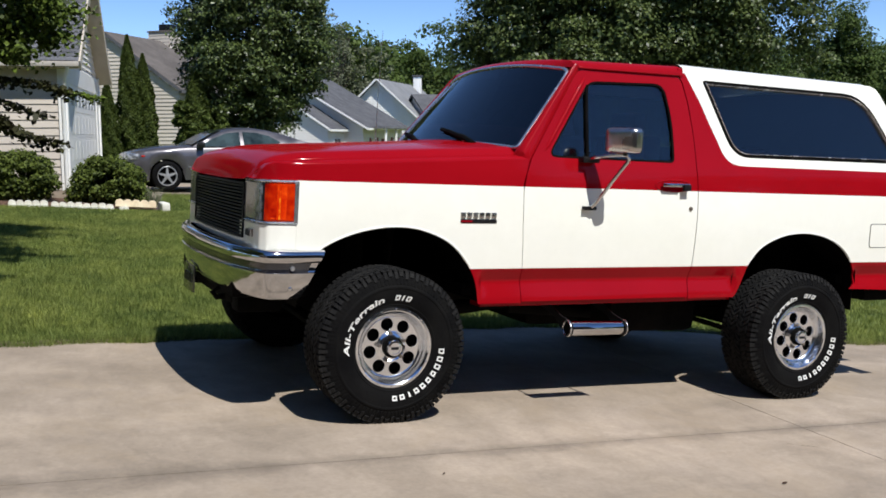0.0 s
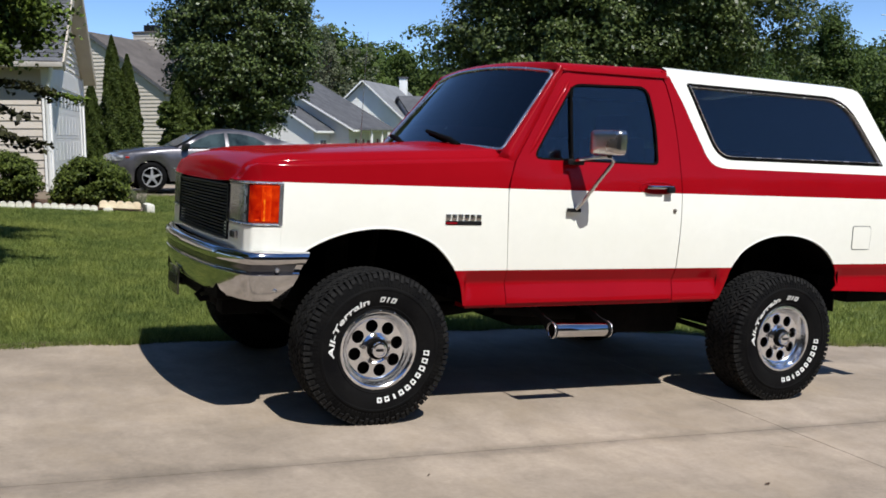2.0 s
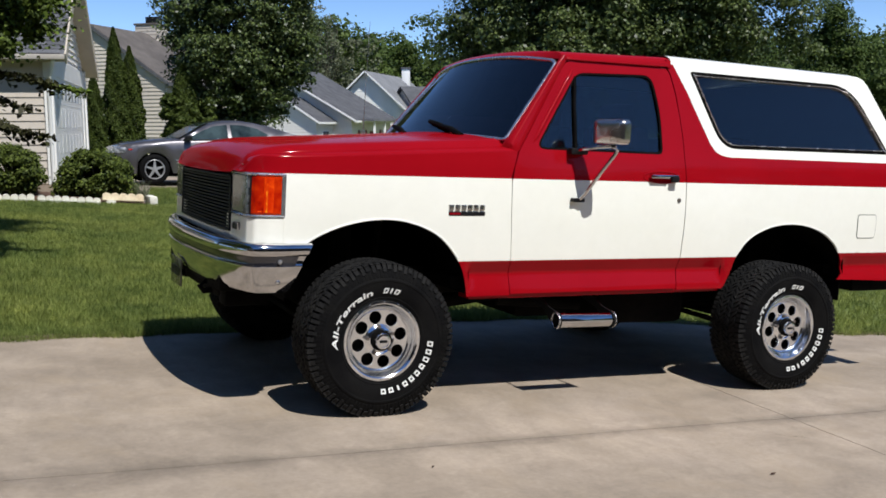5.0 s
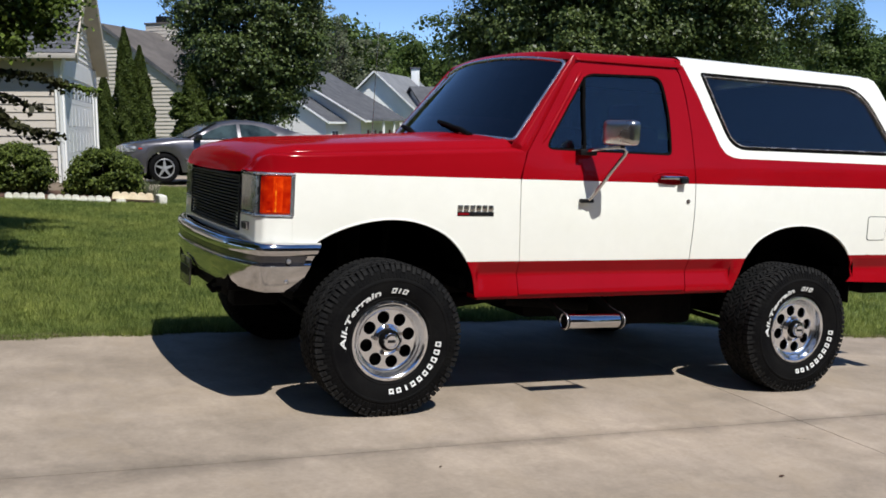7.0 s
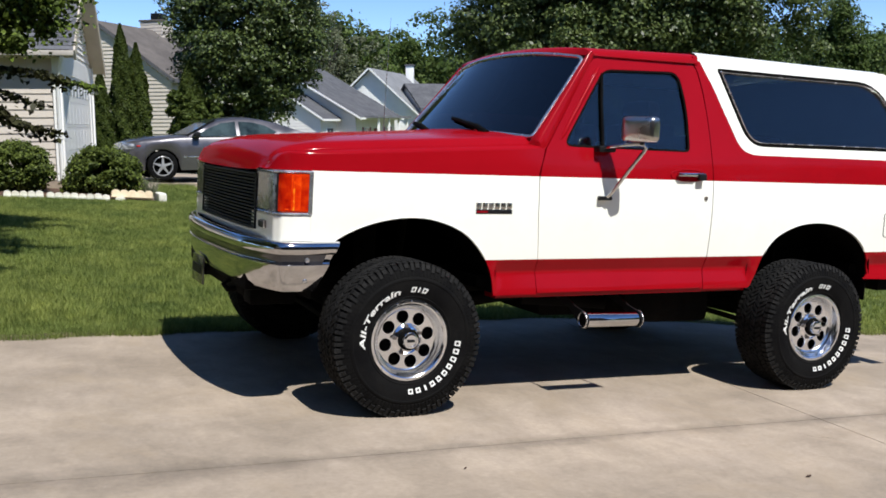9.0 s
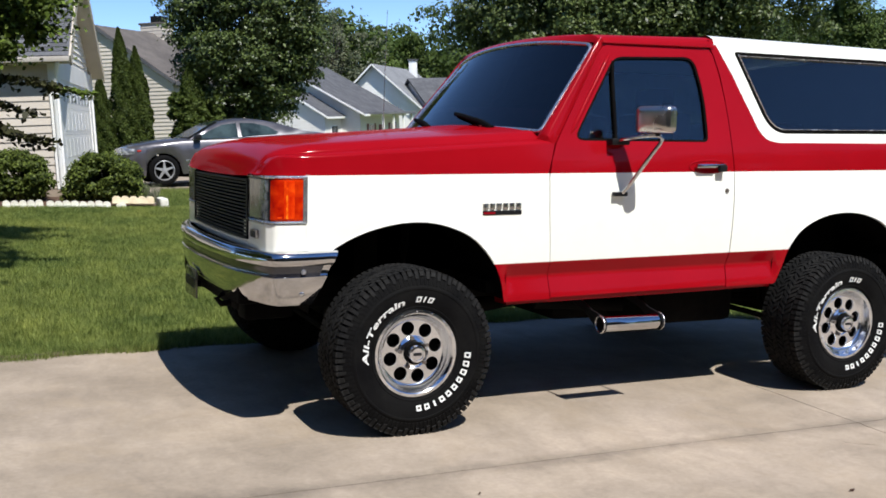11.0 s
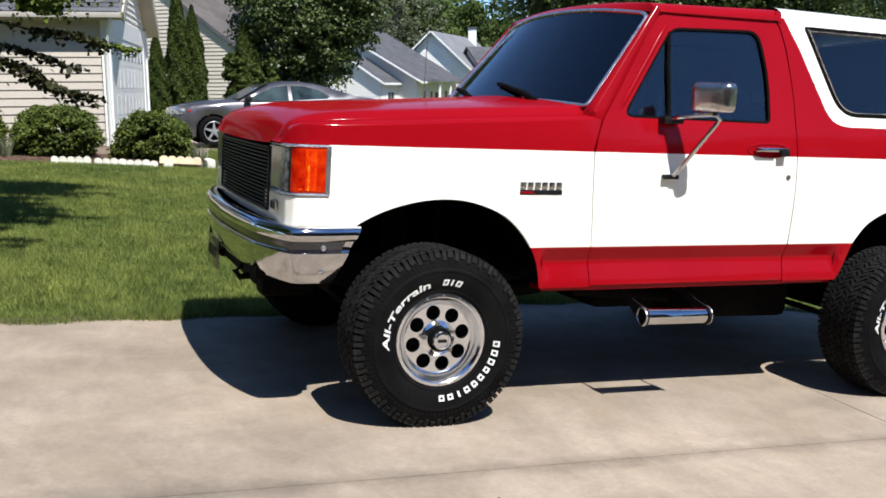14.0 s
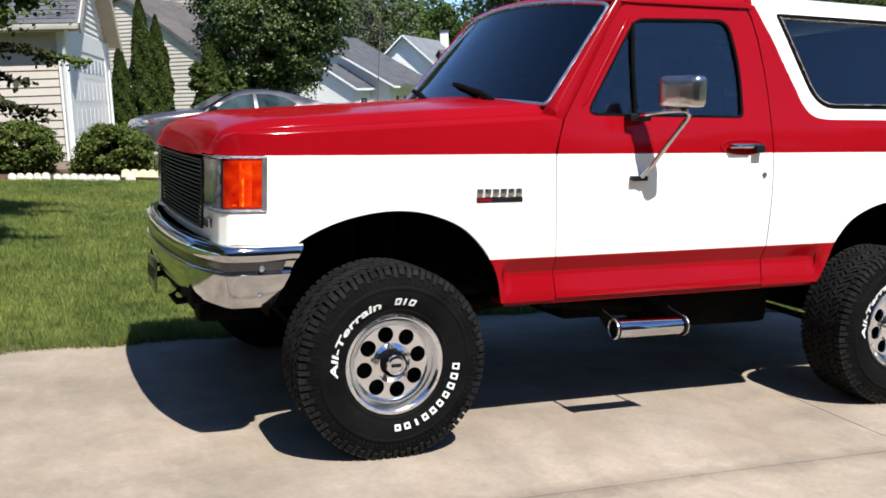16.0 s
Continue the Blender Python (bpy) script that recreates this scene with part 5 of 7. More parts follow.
def bar_mesh(name, wide, tall, lean):
    """One raised white bar on the sidewall, hollow where it is wide; turned about the axle for the others."""
    verts, faces = [], []
    stroke = 0.0062
    cells = [(-wide / 2, wide / 2, 0.002, tall)]
    if wide > 0.015:
        a, b = wide / 2, tall
        cells = [(-a, -a + stroke, 0.002, b), (a - stroke, a, 0.002, b), (-a + stroke, a - stroke, b - stroke, b), (-a + stroke, a - stroke, 0.002, 0.002 + stroke)]
    for x0, x1, h0, h1 in cells:
        n = len(verts)
        for lift in (-0.004, 0.002):
            for x, h in ((x0, h0), (x1, h0), (x1, h1), (x0, h1)):
                r = 0.239 + h
                a = -(x + lean * h) / 0.266
                verts.append((r * math.cos(a), -(0.1610 - 0.010 * (abs(r - 0.286) / 0.05) ** 2) - lift, r * math.sin(a)))
        faces += [(n + 4, n + 5, n + 6, n + 7)] + [(n + k, n + (k + 1) % 4, n + 4 + (k + 1) % 4, n + 4 + k) for k in range(4)]
    me = bpy.data.meshes.new(name)
    me.from_pydata(verts, [], faces)
    me.materials.append(LETTER)
    return me


BARS = [("letter_bar", bar_mesh("letter_bar", w, t, 0.25), a) for w, t, a in ((0.025, 0.028, 90.5), (0.008, 0.028, 84.0), (0.025, 0.028, 77.0))]
for k in range(10):
    BARS.append(("letter_bar", bar_mesh("letter_bar", 0.010 if k == 7 else 0.026, 0.030 if k < 3 else 0.026, 0.0), -4.5 - 9.2 * k))
wheel_spots = [(0.018, 0.002, 0), (2.682, 0.002, 0), (0.018, WIDE - 0.002, 1), (2.682, WIDE - 0.002, 1)]
for n, (x, y, far) in enumerate(wheel_spots):
    m = Matrix.Translation((x, y, HUB_Z)) @ (Matrix.Rotation(math.pi, 4, "Z") if far else Matrix())
    if n == 0:
        wheel = part("wheel", rim_bm(), ALLOY, truck, "polished alloy wheel with eight round holes")
        wheel.matrix_basis = m
        kids = [part("tyre", tyre_bm(), RUBBER, wheel, "all-terrain tyre with raised white lettering"), part("tread", tread_bm(), TREAD, wheel, "dusty block tread", sharp=20),
                part("hub", hub_bm(), ALLOY, wheel), part("hub_ring", hub_ring_bm(), BLACK, wheel), tagged(part("lip_rivet", nuts_bm(16, 0.196, -0.142, 0.0045, 0.004), ALLOY, wheel), kind="stuff")]
        nut = nuts_bm(1, 0.070, -0.105, 0.011, 0.022)
        nut_ob = part("lug_nut", nut, STEEL, wheel)
        nut_ob.matrix_basis = Matrix.Rotation(-0.5, 4, "Y")
        kids.append(nut_ob)
        for k in range(1, 5):
            o = new("lug_nut", nut_ob.data)
            o.parent = wheel
            o.matrix_basis = Matrix.Rotation(-0.5 - 2 * math.pi * k / 5, 4, "Y")
            kids.append(o)
        for bar_name, bar_me, angle in BARS:
            o = new(bar_name, bar_me)
            o.parent = wheel
            o.matrix_basis = Matrix.Rotation(-radians(angle), 4, "Y")
            kids.append(o)
        bm = bmesh.new()
        box(bm, (-0.020, -0.1595, -0.007), (0.020, -0.155, 0.007), bevel=0.002)
        kids.append(part("hub_emblem", bm, TRIM, wheel))
        kids.append(tagged(part("shoulder_rib", shoulder_bm(), RUBBER, wheel, sharp=20), kind="stuff"))
        v, f = lettering()
        kids.append(raw("lettering", v, f, LETTER, wheel, "raised white letters"))
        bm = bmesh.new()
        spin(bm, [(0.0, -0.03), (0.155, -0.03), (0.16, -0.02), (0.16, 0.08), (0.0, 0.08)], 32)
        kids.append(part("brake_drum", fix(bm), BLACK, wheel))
        first = wheel
    else:
        wheel = new("wheel", first.data)
        wheel.parent = truck
        wheel["label"] = first["label"]
        wheel.matrix_basis = m
        for k in kids:
            o = new(k.name.split(".")[0], k.data)
            o.parent = wheel
            o.matrix_basis = k.matrix_basis.copy()
            if "kind" in k:
                o["kind"] = k["kind"]
            if "label" in k:
                o["label"] = k["label"]

# ---- ground ----
FALL = math.tan(radians(4.0))


LAWN_X = (-40, -1.8, -0.8, 0.4, 1.2, 2.0, 2.6, 3.2, 3.85, 4.85, 12.0, 30)
LAWN_Y = (2.1, 2.15, 2.22, 2.34, 2.46, 2.50, 2.47, 2.32, 1.98, 1.38, 0.45, -2.0)


def lawn_edge(x):
    """Where the slab ends and the lawn begins."""
    return float(np.interp(x, LAWN_X, LAWN_Y))


def ground_z(x, y):
    """Height of the land."""
    z = -FALL * min(max(x, -14.0), 17.0)
    if x > 17:
        z += 0.004 * min(x - 17, 200)
    z += 0.027 * min(max(y - 2.0, 0.0), 14.0)
    z += 0.12 * float(np.interp(y, [13.7, 15.0, 20.0, 23.0], [0, 1, 1, 0])) * float(np.interp(x, [0.5, 1.1], [0, 1]))
    return z


def patch(xs, ys, zf, mat, name, label, category):
    bm = bmesh.new()
    grid(bm, [[(x, y, zf(x, y)) for x in xs] for y in ys])
    bm.normal_update()
    bmesh.ops.reverse_faces(bm, faces=[f for f in bm.faces if f.normal.z < 0])
    ob = part(name, bm, mat, sharp=60)
    return tagged(ob, label, category, kind="structure")


far = [-900, -300, -120, -60, -30, -20]
xs = far + list(np.arange(-16, 24, 1.0)) + [28, 36, 50, 80, 150, 300, 900]
ys = [-900, -300, -120, -60, -30, -16, -11] + list(np.arange(-10, 22, 1.0)) + [24, 28, 36, 50, 80, 120, 200, 400, 1200]
patch([float(x) for x in xs], [float(y) for y in ys], lambda x, y: ground_z(x, y) - 0.06, SOIL, "ground", "mown green lawn and open land round the houses", "lawn")

# slab: four concrete bays with open joints between them
JX, JY = 2.20, -0.672


def bay(x0, x1, edge0, edge1):
    """One bay between x0 and x1; its edges in y are functions of x."""
    bm = bmesh.new()
    cols = steps(x0 + 0.0025, x1 - 0.0025, max(2, int((x1 - x0) / 0.6)))
    lean = 0.075
    rows = []
    for t in steps(0, 1, 6):
        rows.append([(x + (lean * (edge0(x) + (edge1(x) - edge0(x)) * t - JY) if 2.0 < x < 2.4 else 0.0), edge0(x) + (edge1(x) - edge0(x)) * t, 0.0) for x in cols])
    grid(bm, rows)
    edges = [e for e in bm.edges if len(e.link_faces) == 1]
    out = bmesh.ops.extrude_edge_only(bm, edges=edges)
    for v in out["geom"]:
        if isinstance(v, bmesh.types.BMVert):
            v.co.z -= 0.09
    fix(bm)
    return part("slab", bm, CONCRETE, driveway, sharp=30)


driveway = thing("driveway", "pale concrete driveway with open joints and a weathered surface", "driveway", DRIVE, kind="structure")
joint = lambda x: JY + 0.006 * math.sin(x * 1.7) - 0.010 * x
for x0, x1 in ((-14.0, -2.4), (-2.4, JX), (JX, 6.8), (6.8, 13.2)):
    bay(x0, x1, lambda x: joint(x) + 0.003, lambda x: lawn_edge(x))
    bay(x0, x1, lambda x: -6.5, lambda x: joint(x) - 0.003)
bm = bmesh.new()
for x0, x1, y0, y1 in ((-14, 13.2, JY - 0.25, JY + 0.25), (JX - 0.6, JX + 0.6, -6.4, 2.2), (6.5, 7.1, -6.4, 1.5), (-2.7, -2.1, -6.4, 2.1)):
    box(bm, (x0, y0, -0.05), (x1, y1, -0.010))
ob = part("joint_fill", bm, EDGE_DIRT, driveway)

# a short ragged crack in the surface
rs = random.Random(23)
verts, faces = [], []
for k in range(15):
    t = k / 14
    x, y = 1.865 + 0.11 * t, -0.94 - 0.085 * t + rs.uniform(-0.008, 0.008)
    w = rs.uniform(0.001, 0.0055)
    verts += [(x, y - w, 0.0012), (x, y + w, 0.0012)]
    if k and k not in (5, 12):
        faces.append((2 * k - 2, 2 * k, 2 * k + 1, 2 * k - 1))
raw("crack", verts, faces, EDGE_DIRT, driveway, "short ragged hairline crack")


def leaf_scrap(x, y, turn, size):
    """A dry curled leaf lying on the slab."""
    bm = bmesh.new()
    rows = []
    for u in steps(-1, 1, 6):
        w = 0.42 * math.sqrt(max(0.0, 1 - u * u)) + 0.02
        rows.append([(u * size, v * w * size, 0.003 + 0.25 * size * (abs(v) ** 2 + 0.3 * u * u)) for v in (-1, -0.5, 0, 0.5, 1)])
    grid(bm, rows)
    ob = part("leaf_scrap", fix(bm), MULCH)
    ob.matrix_world = DRIVE @ Matrix.Translation((x, y, 0.001)) @ Matrix.Rotation(radians(turn), 4, "Z")
    tagged(ob, "dry brown leaf lying on the concrete driveway", "leaf", "leaves on the driveway")


leaf_scrap(1.36, -1.45, 8, 0.016)
leaf_scrap(-0.054, -0.952, 40, 0.010)

# street beyond the lawn, with its kerb
tagged(part("road", grid(b := bmesh.new(), [[(x, y, ground_z(x, y) - 0.035) for x in (13.6, 15.0, 17.0, 19.0, 20.8)] for y in [float(v) for v in (-60, -30, -15, -8, -2, 2, 6, 10, 14, 18, 24, 32, 45, 60, 90, 140)]]) and b, ASPHALT), "grey asphalt street beyond the lawn", "road", kind="structure")
for x0, x1 in ((13.25, 13.6), (20.8, 21.15)):
    bm = bmesh.new()
    rows = []
    for y in [float(v) for v in (-60, -30, -15, -8, -2, 2, 6, 10, 14, 18, 24, 32, 45, 60, 90, 140)]:
        z = ground_z(x0, y) - 0.03
        rows.append([(x0, y, z - 0.15), (x0, y, z + 0.07), (x0 + 0.06, y, z + 0.085), (x1 - 0.06, y, z + 0.06), (x1, y, z + 0.02), (x1, y, z - 0.1)])
    grid(bm, rows)
    tagged(part("kerb", fix(bm), CONCRETE), "low concrete kerb along the street", "kerb", kind="structure")
bm = bmesh.new()
grid(bm, [[(x, y, ground_z(x, y) + 0.02) for x in (30.0, 38.0, 46.0, 54.0)] for y in (22.0, 23.5, 25.2)])
tagged(part("pavement", fix(bm), CONCRETE), "pale concrete path across the far lawn", "path", kind="structure")


# ---- houses ----
def frame_of(corner, along):
    """Pose with x along a wall and y to its left, at a corner on the ground."""
    a = math.atan2(along[1], along[0])
    return Matrix.Translation(corner) @ Matrix.Rotation(a, 4, "Z")


def gable_house(name, label, m, length, width, eave, rise, wall, roof_mat, base=0.0, over=0.35, boards=0.0, category="house", edge=None):
    """A house with its ridge along x; the corner (0, 0) is at one end of the near eave."""
    house = thing(name, label, category, m)
    bm = bmesh.new()
    for (xa, xb) in ((0, 0.15), (length - 0.15, length)):
        prof = [(0, base), (width, base), (width, eave), (width / 2, eave + rise), (0, eave)]
        rings = [[bm.verts.new((x, y, z)) for y, z in prof] for x in (xa, xb)]
        for r in rings:
            bm.faces.new(r)
        for k in range(5):
            bm.faces.new((rings[0][k], rings[0][(k + 1) % 5], rings[1][(k + 1) % 5], rings[1][k]))
    box(bm, (0.15, 0, base), (length - 0.15, 0.15, eave))
    box(bm, (0.15, width - 0.15, base), (length - 0.15, width, eave))
    part("wall", fix(bm), wall, house)
    for k in range(int((eave + rise - base) / boards) if boards else 0):
        za = base + 0.2 + boards * k
        inset = max(0.0, (za + boards - eave) / rise * width / 2)
        for end, a, b in ((0, 0.02 + inset, width - 0.02 - inset), (1, 0.0, length)):
            if b - a < 0.3 or (end and za > eave - 0.2):
                continue
            bm = bmesh.new()
            vs = grid(bm, [[(-d, q, za + h) if end == 0 else (q, -d, za + h) for d, h in ((0.0, 0.0), (0.022, 0.0), (0.006, boards), (0.0, boards))] for q in (a, b)], closed=True)
            for cap in vs:
                bm.faces.new(cap)
            part("siding_board", fix(bm), wall, house, flat=True)
    slope = math.hypot(width / 2, rise)
    dy, dz = width / 2 / slope, rise / slope
    for sgn in (0, 1):
        bm = bmesh.new()
        rows = []
        for x in (-over, length + over):
            row = []
            for t, up in ((-over, 0.02), (-over, 0.14), (slope + 0.02, 0.14), (slope + 0.02, 0.02)):
                y = t * dy - up * dz
                z = eave + t * dz + up * dy
                row.append((x, width - y if sgn else y, z))
            rows.append(row)
        vs = grid(bm, rows, closed=True)
        for r in vs:
            bm.faces.new(r)
        part("roof", fix(bm), roof_mat, house)
        # barge boards at both ends
        for x in (-over - 0.03, length + over):
            bm = bmesh.new()
            pts = []
            for t, up in ((-over, 0.0), (-over, 0.12), (slope, 0.12), (slope, 0.0)):
                y = t * dy - up * dz
                pts.append((width - y if sgn else y, eave + t * dz + up * dy))
            vs = [[bm.verts.new((xx, y, z)) for y, z in pts] for xx in (x, x + 0.03)]
            for r in vs:
                bm.faces.new(r)
            for k in range(4):
                bm.faces.new((vs[0][k], vs[0][(k + 1) % 4], vs[1][(k + 1) % 4], vs[1][k]))
            part("barge_board", fix(bm), edge or HOUSE_WHITE, house)
    bm = bmesh.new()
    box(bm, (-over, -over * dy - 0.10, eave - over * dz - 0.04), (length + over, -over * dy, eave - over * dz + 0.10), bevel=0.01)
    part("gutter", bm, edge or HOUSE_WHITE, house, flat=True)
    return house


# the neighbour's garage: tan boards, its door end turned towards the drive
g0 = Vector((-0.50, 14.0, 0.0))
gm = frame_of(g0, (1.12, 6.0))
GW, GL, GE, GR = 6.1, 8.5, 2.78, 2.05
garage = thing("garage", "tan vinyl-sided garage with grey shingle roof and white trim", "garage", gm)
bm = bmesh.new()
# local x runs along the door end, local y to the left along the eave wall
prof = [(0.03, 0.46), (GW - 0.03, 0.46), (GW - 0.03, GE), (GW / 2, GE + GR - 0.03), (0.03, GE)]
rings = [[bm.verts.new((x, y, z)) for x, z in prof] for y in (0.03, GL)]
for r in rings:
    bm.faces.new(r)
for k in range(5):
    bm.faces.new((rings[0][k], rings[0][(k + 1) % 5], rings[1][(k + 1) % 5], rings[1][k]))
part("wall", fix(bm), SIDING, garage)
bm = bmesh.new()
box(bm, (-0.02, -0.02, -0.3), (GW + 0.02, GL, 0.50))
part("foundation", bm, CONCRETE, garage)


def eave_boards():
    for k in range(17):
        za = 0.52 + k * 0.136
        bm = bmesh.new()
        vs = grid(bm, [[(0.03 - d, y, za + h) for d, h in ((0.0, 0.0), (0.022, 0.0), (0.005, 0.136), (0.0, 0.136))] for y in (0.12, GL)], closed=True)
        for end in vs:
            bm.faces.new(end)
        part("siding_board", fix(bm), SIDING, garage, flat=True)


eave_boards()
for k in range(18):
    za = GE - 0.06 + k * 0.118
    t = max(0.0, (za + 0.06 - GE)) / GR
    a, b = 0.02 + t * GW / 2, GW - 0.02 - t * GW / 2
    if b - a < 0.1:
        continue
    bm = bmesh.new()
    vs = grid(bm, [[(x, 0.03 - d, za + h) for d, h in ((0.0, 0.0), (0.034, 0.0), (0.006, 0.118), (0.0, 0.118))] for x in (a, b)], closed=True)
    for end in vs:
        bm.faces.new(end)
    part("siding_board", fix(bm), SIDING_GREY, garage, flat=True)
for x0, x1 in ((-0.03, 0.13), (GW - 0.13, GW + 0.03)):
    bm = bmesh.new()
    box(bm, (x0, -0.045, 0.50), (x1, 0.11, GE), bevel=0.008)
    part("corner_trim", bm, HOUSE_WHITE, garage, "white corner trim", flat=True)
bm = bmesh.new()
box(bm, (0.13, -0.02, 0.50), (0.62, 0.03, GE - 0.04))
box(bm, (GW - 0.62, -0.02, 0.50), (GW - 0.13, 0.03, GE - 0.04))
box(bm, (0.62, -0.02, 2.40), (GW - 0.62, 0.03, GE - 0.04))
part("door_surround", bm, HOUSE_WHITE, garage, flat=True)
bm = bmesh.new()
box(bm, (0.62, 0.0, 0.46), (GW - 0.62, 0.05, 2.40))
gdoor = part("garage_door", bm, HOUSE_WHITE, garage, "closed white panelled garage door with a row of panes", flat=True)
for r in range(4):
    bm = bmesh.new()
    box(bm, (0.64, -0.006, 0.475 + r * 0.478), (GW - 0.64, 0.002, 0.945 + r * 0.478), bevel=0.003)
    part("panel", bm, HOUSE_WHITE, gdoor, flat=True)
    for c in range(8 if r < 3 else 0):
        bm = bmesh.new()
        box(bm, (0.74 + c * 0.585, -0.0095, 0.535 + r * 0.478), (1.22 + c * 0.585, -0.002, 0.885 + r * 0.478), bevel=0.003)
        part("raised_panel", bm, HOUSE_WHITE, gdoor, flat=True)
for c in range(8):
    x0, z0 = 0.72 + c * 0.585, 1.94
    bm = bmesh.new()
    box(bm, (x0 + 0.06, -0.012, z0 + 0.08), (x0 + 0.44, 0.002, z0 + 0.36), bevel=0.004)
    part("pane", bm, PALE_PANE, gdoor)
slope = math.hypot(GW / 2, GR)
dx, dz = GW / 2 / slope, GR / slope
OV = 0.22


def roof_pt(t, up, far):
    x, z = t * dx - up * dz, GE + t * dz + up * dx
    return (GW - x if far else x, z)


for far in (0, 1):
    bm = bmesh.new()
    vs = [[bm.verts.new((roof_pt(t, up, far)[0], y, roof_pt(t, up, far)[1])) for t, up in ((-OV, 0.02), (-OV, 0.10), (slope, 0.10), (slope, 0.02))] for y in (-0.28, GL + 0.4)]
    for r in vs:
        bm.faces.new(r)
    for k in range(4):
        bm.faces.new((vs[0][k], vs[0][(k + 1) % 4], vs[1][(k + 1) % 4], vs[1][k]))
    part("roof", fix(bm), SHINGLE, garage)
    # soffit under the overhang of the door end
    bm = bmesh.new()
    vs = [[bm.verts.new((roof_pt(t, up, far)[0], y, roof_pt(t, up, far)[1])) for t, up in ((-OV, 0.0), (-OV, 0.018), (slope, 0.018), (slope, 0.0))] for y in (-0.28, 0.02)]
    for r in vs:
        bm.faces.new(r)
    for k in range(4):
        bm.faces.new((vs[0][k], vs[0][(k + 1) % 4], vs[1][(k + 1) % 4], vs[1][k]))
    part("soffit", fix(bm), SOFFIT, garage)
    bm = bmesh.new()
    vs = [[bm.verts.new((roof_pt(t, up, far)[0], y, roof_pt(t, up, far)[1])) for t, up in ((-OV - 0.02, -0.08), (-OV - 0.02, 0.11), (slope, 0.11), (slope, -0.08))] for y in (-0.31, -0.28)]
    for r in vs:
        bm.faces.new(r)
    for k in range(4):
        bm.faces.new((vs[0][k], vs[0][(k + 1) % 4], vs[1][(k + 1) % 4], vs[1][k]))
    part("barge_board", fix(bm), SOFFIT, garage)
rnd = random.Random(3)
TABS = {}
for w in (0.22, 0.25, 0.28, 0.31):
    me = bpy.data.meshes.new("shingle")
    e = w - 0.006
    me.from_pydata([(0, 0, 0), (e, 0, 0), (0, 0, 0.012), (e, 0, 0.012), (0, 0.15, 0), (e, 0.15, 0)], [], [(2, 3, 5, 4), (0, 1, 3, 2), (0, 2, 4), (1, 5, 3)])
    me.materials.append(SHINGLE_TAB)
    TABS[w] = me
roof_near = garage.children[-1]
for ob in garage.children:
    if ob.name.startswith("roof"):
        roof_near = ob
        break
for k in range(26):
    t0 = -OV + k * 0.142
    if t0 > slope - 0.05:
        break
    x, z = roof_pt(t0, 0.101, 0)
    bm = bmesh.new()
    y = -0.21 - (0.11 if k % 2 else 0.0)
    while y < GL:
        w = rnd.choice((0.22, 0.25, 0.28, 0.31))
        m = Matrix(((0, dx, -dz, x), (1, 0, 0, max(y, -0.22)), (0, dz, dx, z + rnd.random() * 0.003), (0, 0, 0, 1)))
        if y < 2.3:
            o = new("shingle", TABS[w])
            o.parent = roof_near
            o.matrix_basis = m
        else:
            q = [bm.verts.new(m @ v.co) for v in TABS[w].vertices]
            for f in TABS[w].polygons:
                bm.faces.new([q[n] for n in f.vertices])
        y += w
    tagged(part("shingle_course", bm, SHINGLE, garage, flat=True), kind="stuff")
bm = bmesh.new()
a = roof_pt(-OV, 0.10, 0)
box(bm, (a[0] - 0.10, -0.29, a[1] - 0.10), (a[0] + 0.01, GL + 0.4, a[1] - 0.012), bevel=0.015)
part("gutter", bm, SHADED_GUTTER, garage, "greyed tan gutter")
bm = bmesh.new()
box(bm, (a[0] - 0.02, -0.28, GE - 0.16), (0.03, GL, GE - 0.14))
part("soffit", bm, SOFFIT, garage)
bm = bmesh.new()
tube(bm, [(a[0] - 0.05, -0.10, a[1] - 0.1), (a[0] + 0.05, -0.06, a[1] - 0.22), (-0.055, 0.02, 2.2), (-0.055, 0.02, 0.55)], 0.035, 8)
part("downpipe", bm, HOUSE_WHITE, garage)

# tan house with a brown roof behind the evergreens
m2 = frame_of((5.15, 35.6, -0.2), (0.62, 0.78))
house2 = gable_house("house", "tan-sided house with brown shingle roof and boxed chimney", m2, 6.5, 6.4, 3.45, 2.25, SIDING, SHINGLE_BROWN, edge=SHINGLE_DARK, over=0.14)


def lap_box(bm, x0, x1, y0, y1, z, tall):
    """One course of lapped boards round a box: its foot stands out a little."""
    rows = [[(x0 - d, y0 - d, z + h), (x1 + d, y0 - d, z + h), (x1 + d, y1 + d, z + h), (x0 - d, y1 + d, z + h)] for d, h in ((0.0, 0.0), (0.025, 0.0), (0.004, tall), (0.0, tall))]
    grid(bm, rows, 0, closed=True)
    return fix(bm)


for k in range(36):
    za = 0.3 + 0.15 * k
    inset = max(0.0, (za + 0.1 - 3.45) / 2.25 * 3.2)
    if inset < 3.0:
        bm = bmesh.new()
        vs = grid(bm, [[(-d, y, za + h) for d, h in ((0.0, 0.0), (0.035, 0.0), (0.006, 0.15), (0.0, 0.15))] for y in (0.02 + inset, 6.38 - inset)], closed=True)
        for end in vs:
            bm.faces.new(end)
        part("siding_board", fix(bm), SIDING, house2, flat=True)
    if za < 3.3:
        bm = bmesh.new()
        vs = grid(bm, [[(x, -d, za + h) for d, h in ((0.0, 0.0), (0.035, 0.0), (0.006, 0.15), (0.0, 0.15))] for x in (0.0, 6.5)], closed=True)
        for end in vs:
            bm.faces.new(end)
        part("siding_board", fix(bm), SIDING, house2, flat=True)
bm = bmesh.new()
box(bm, (4.27, 2.72, 4.4), (5.23, 3.68, 6.2))
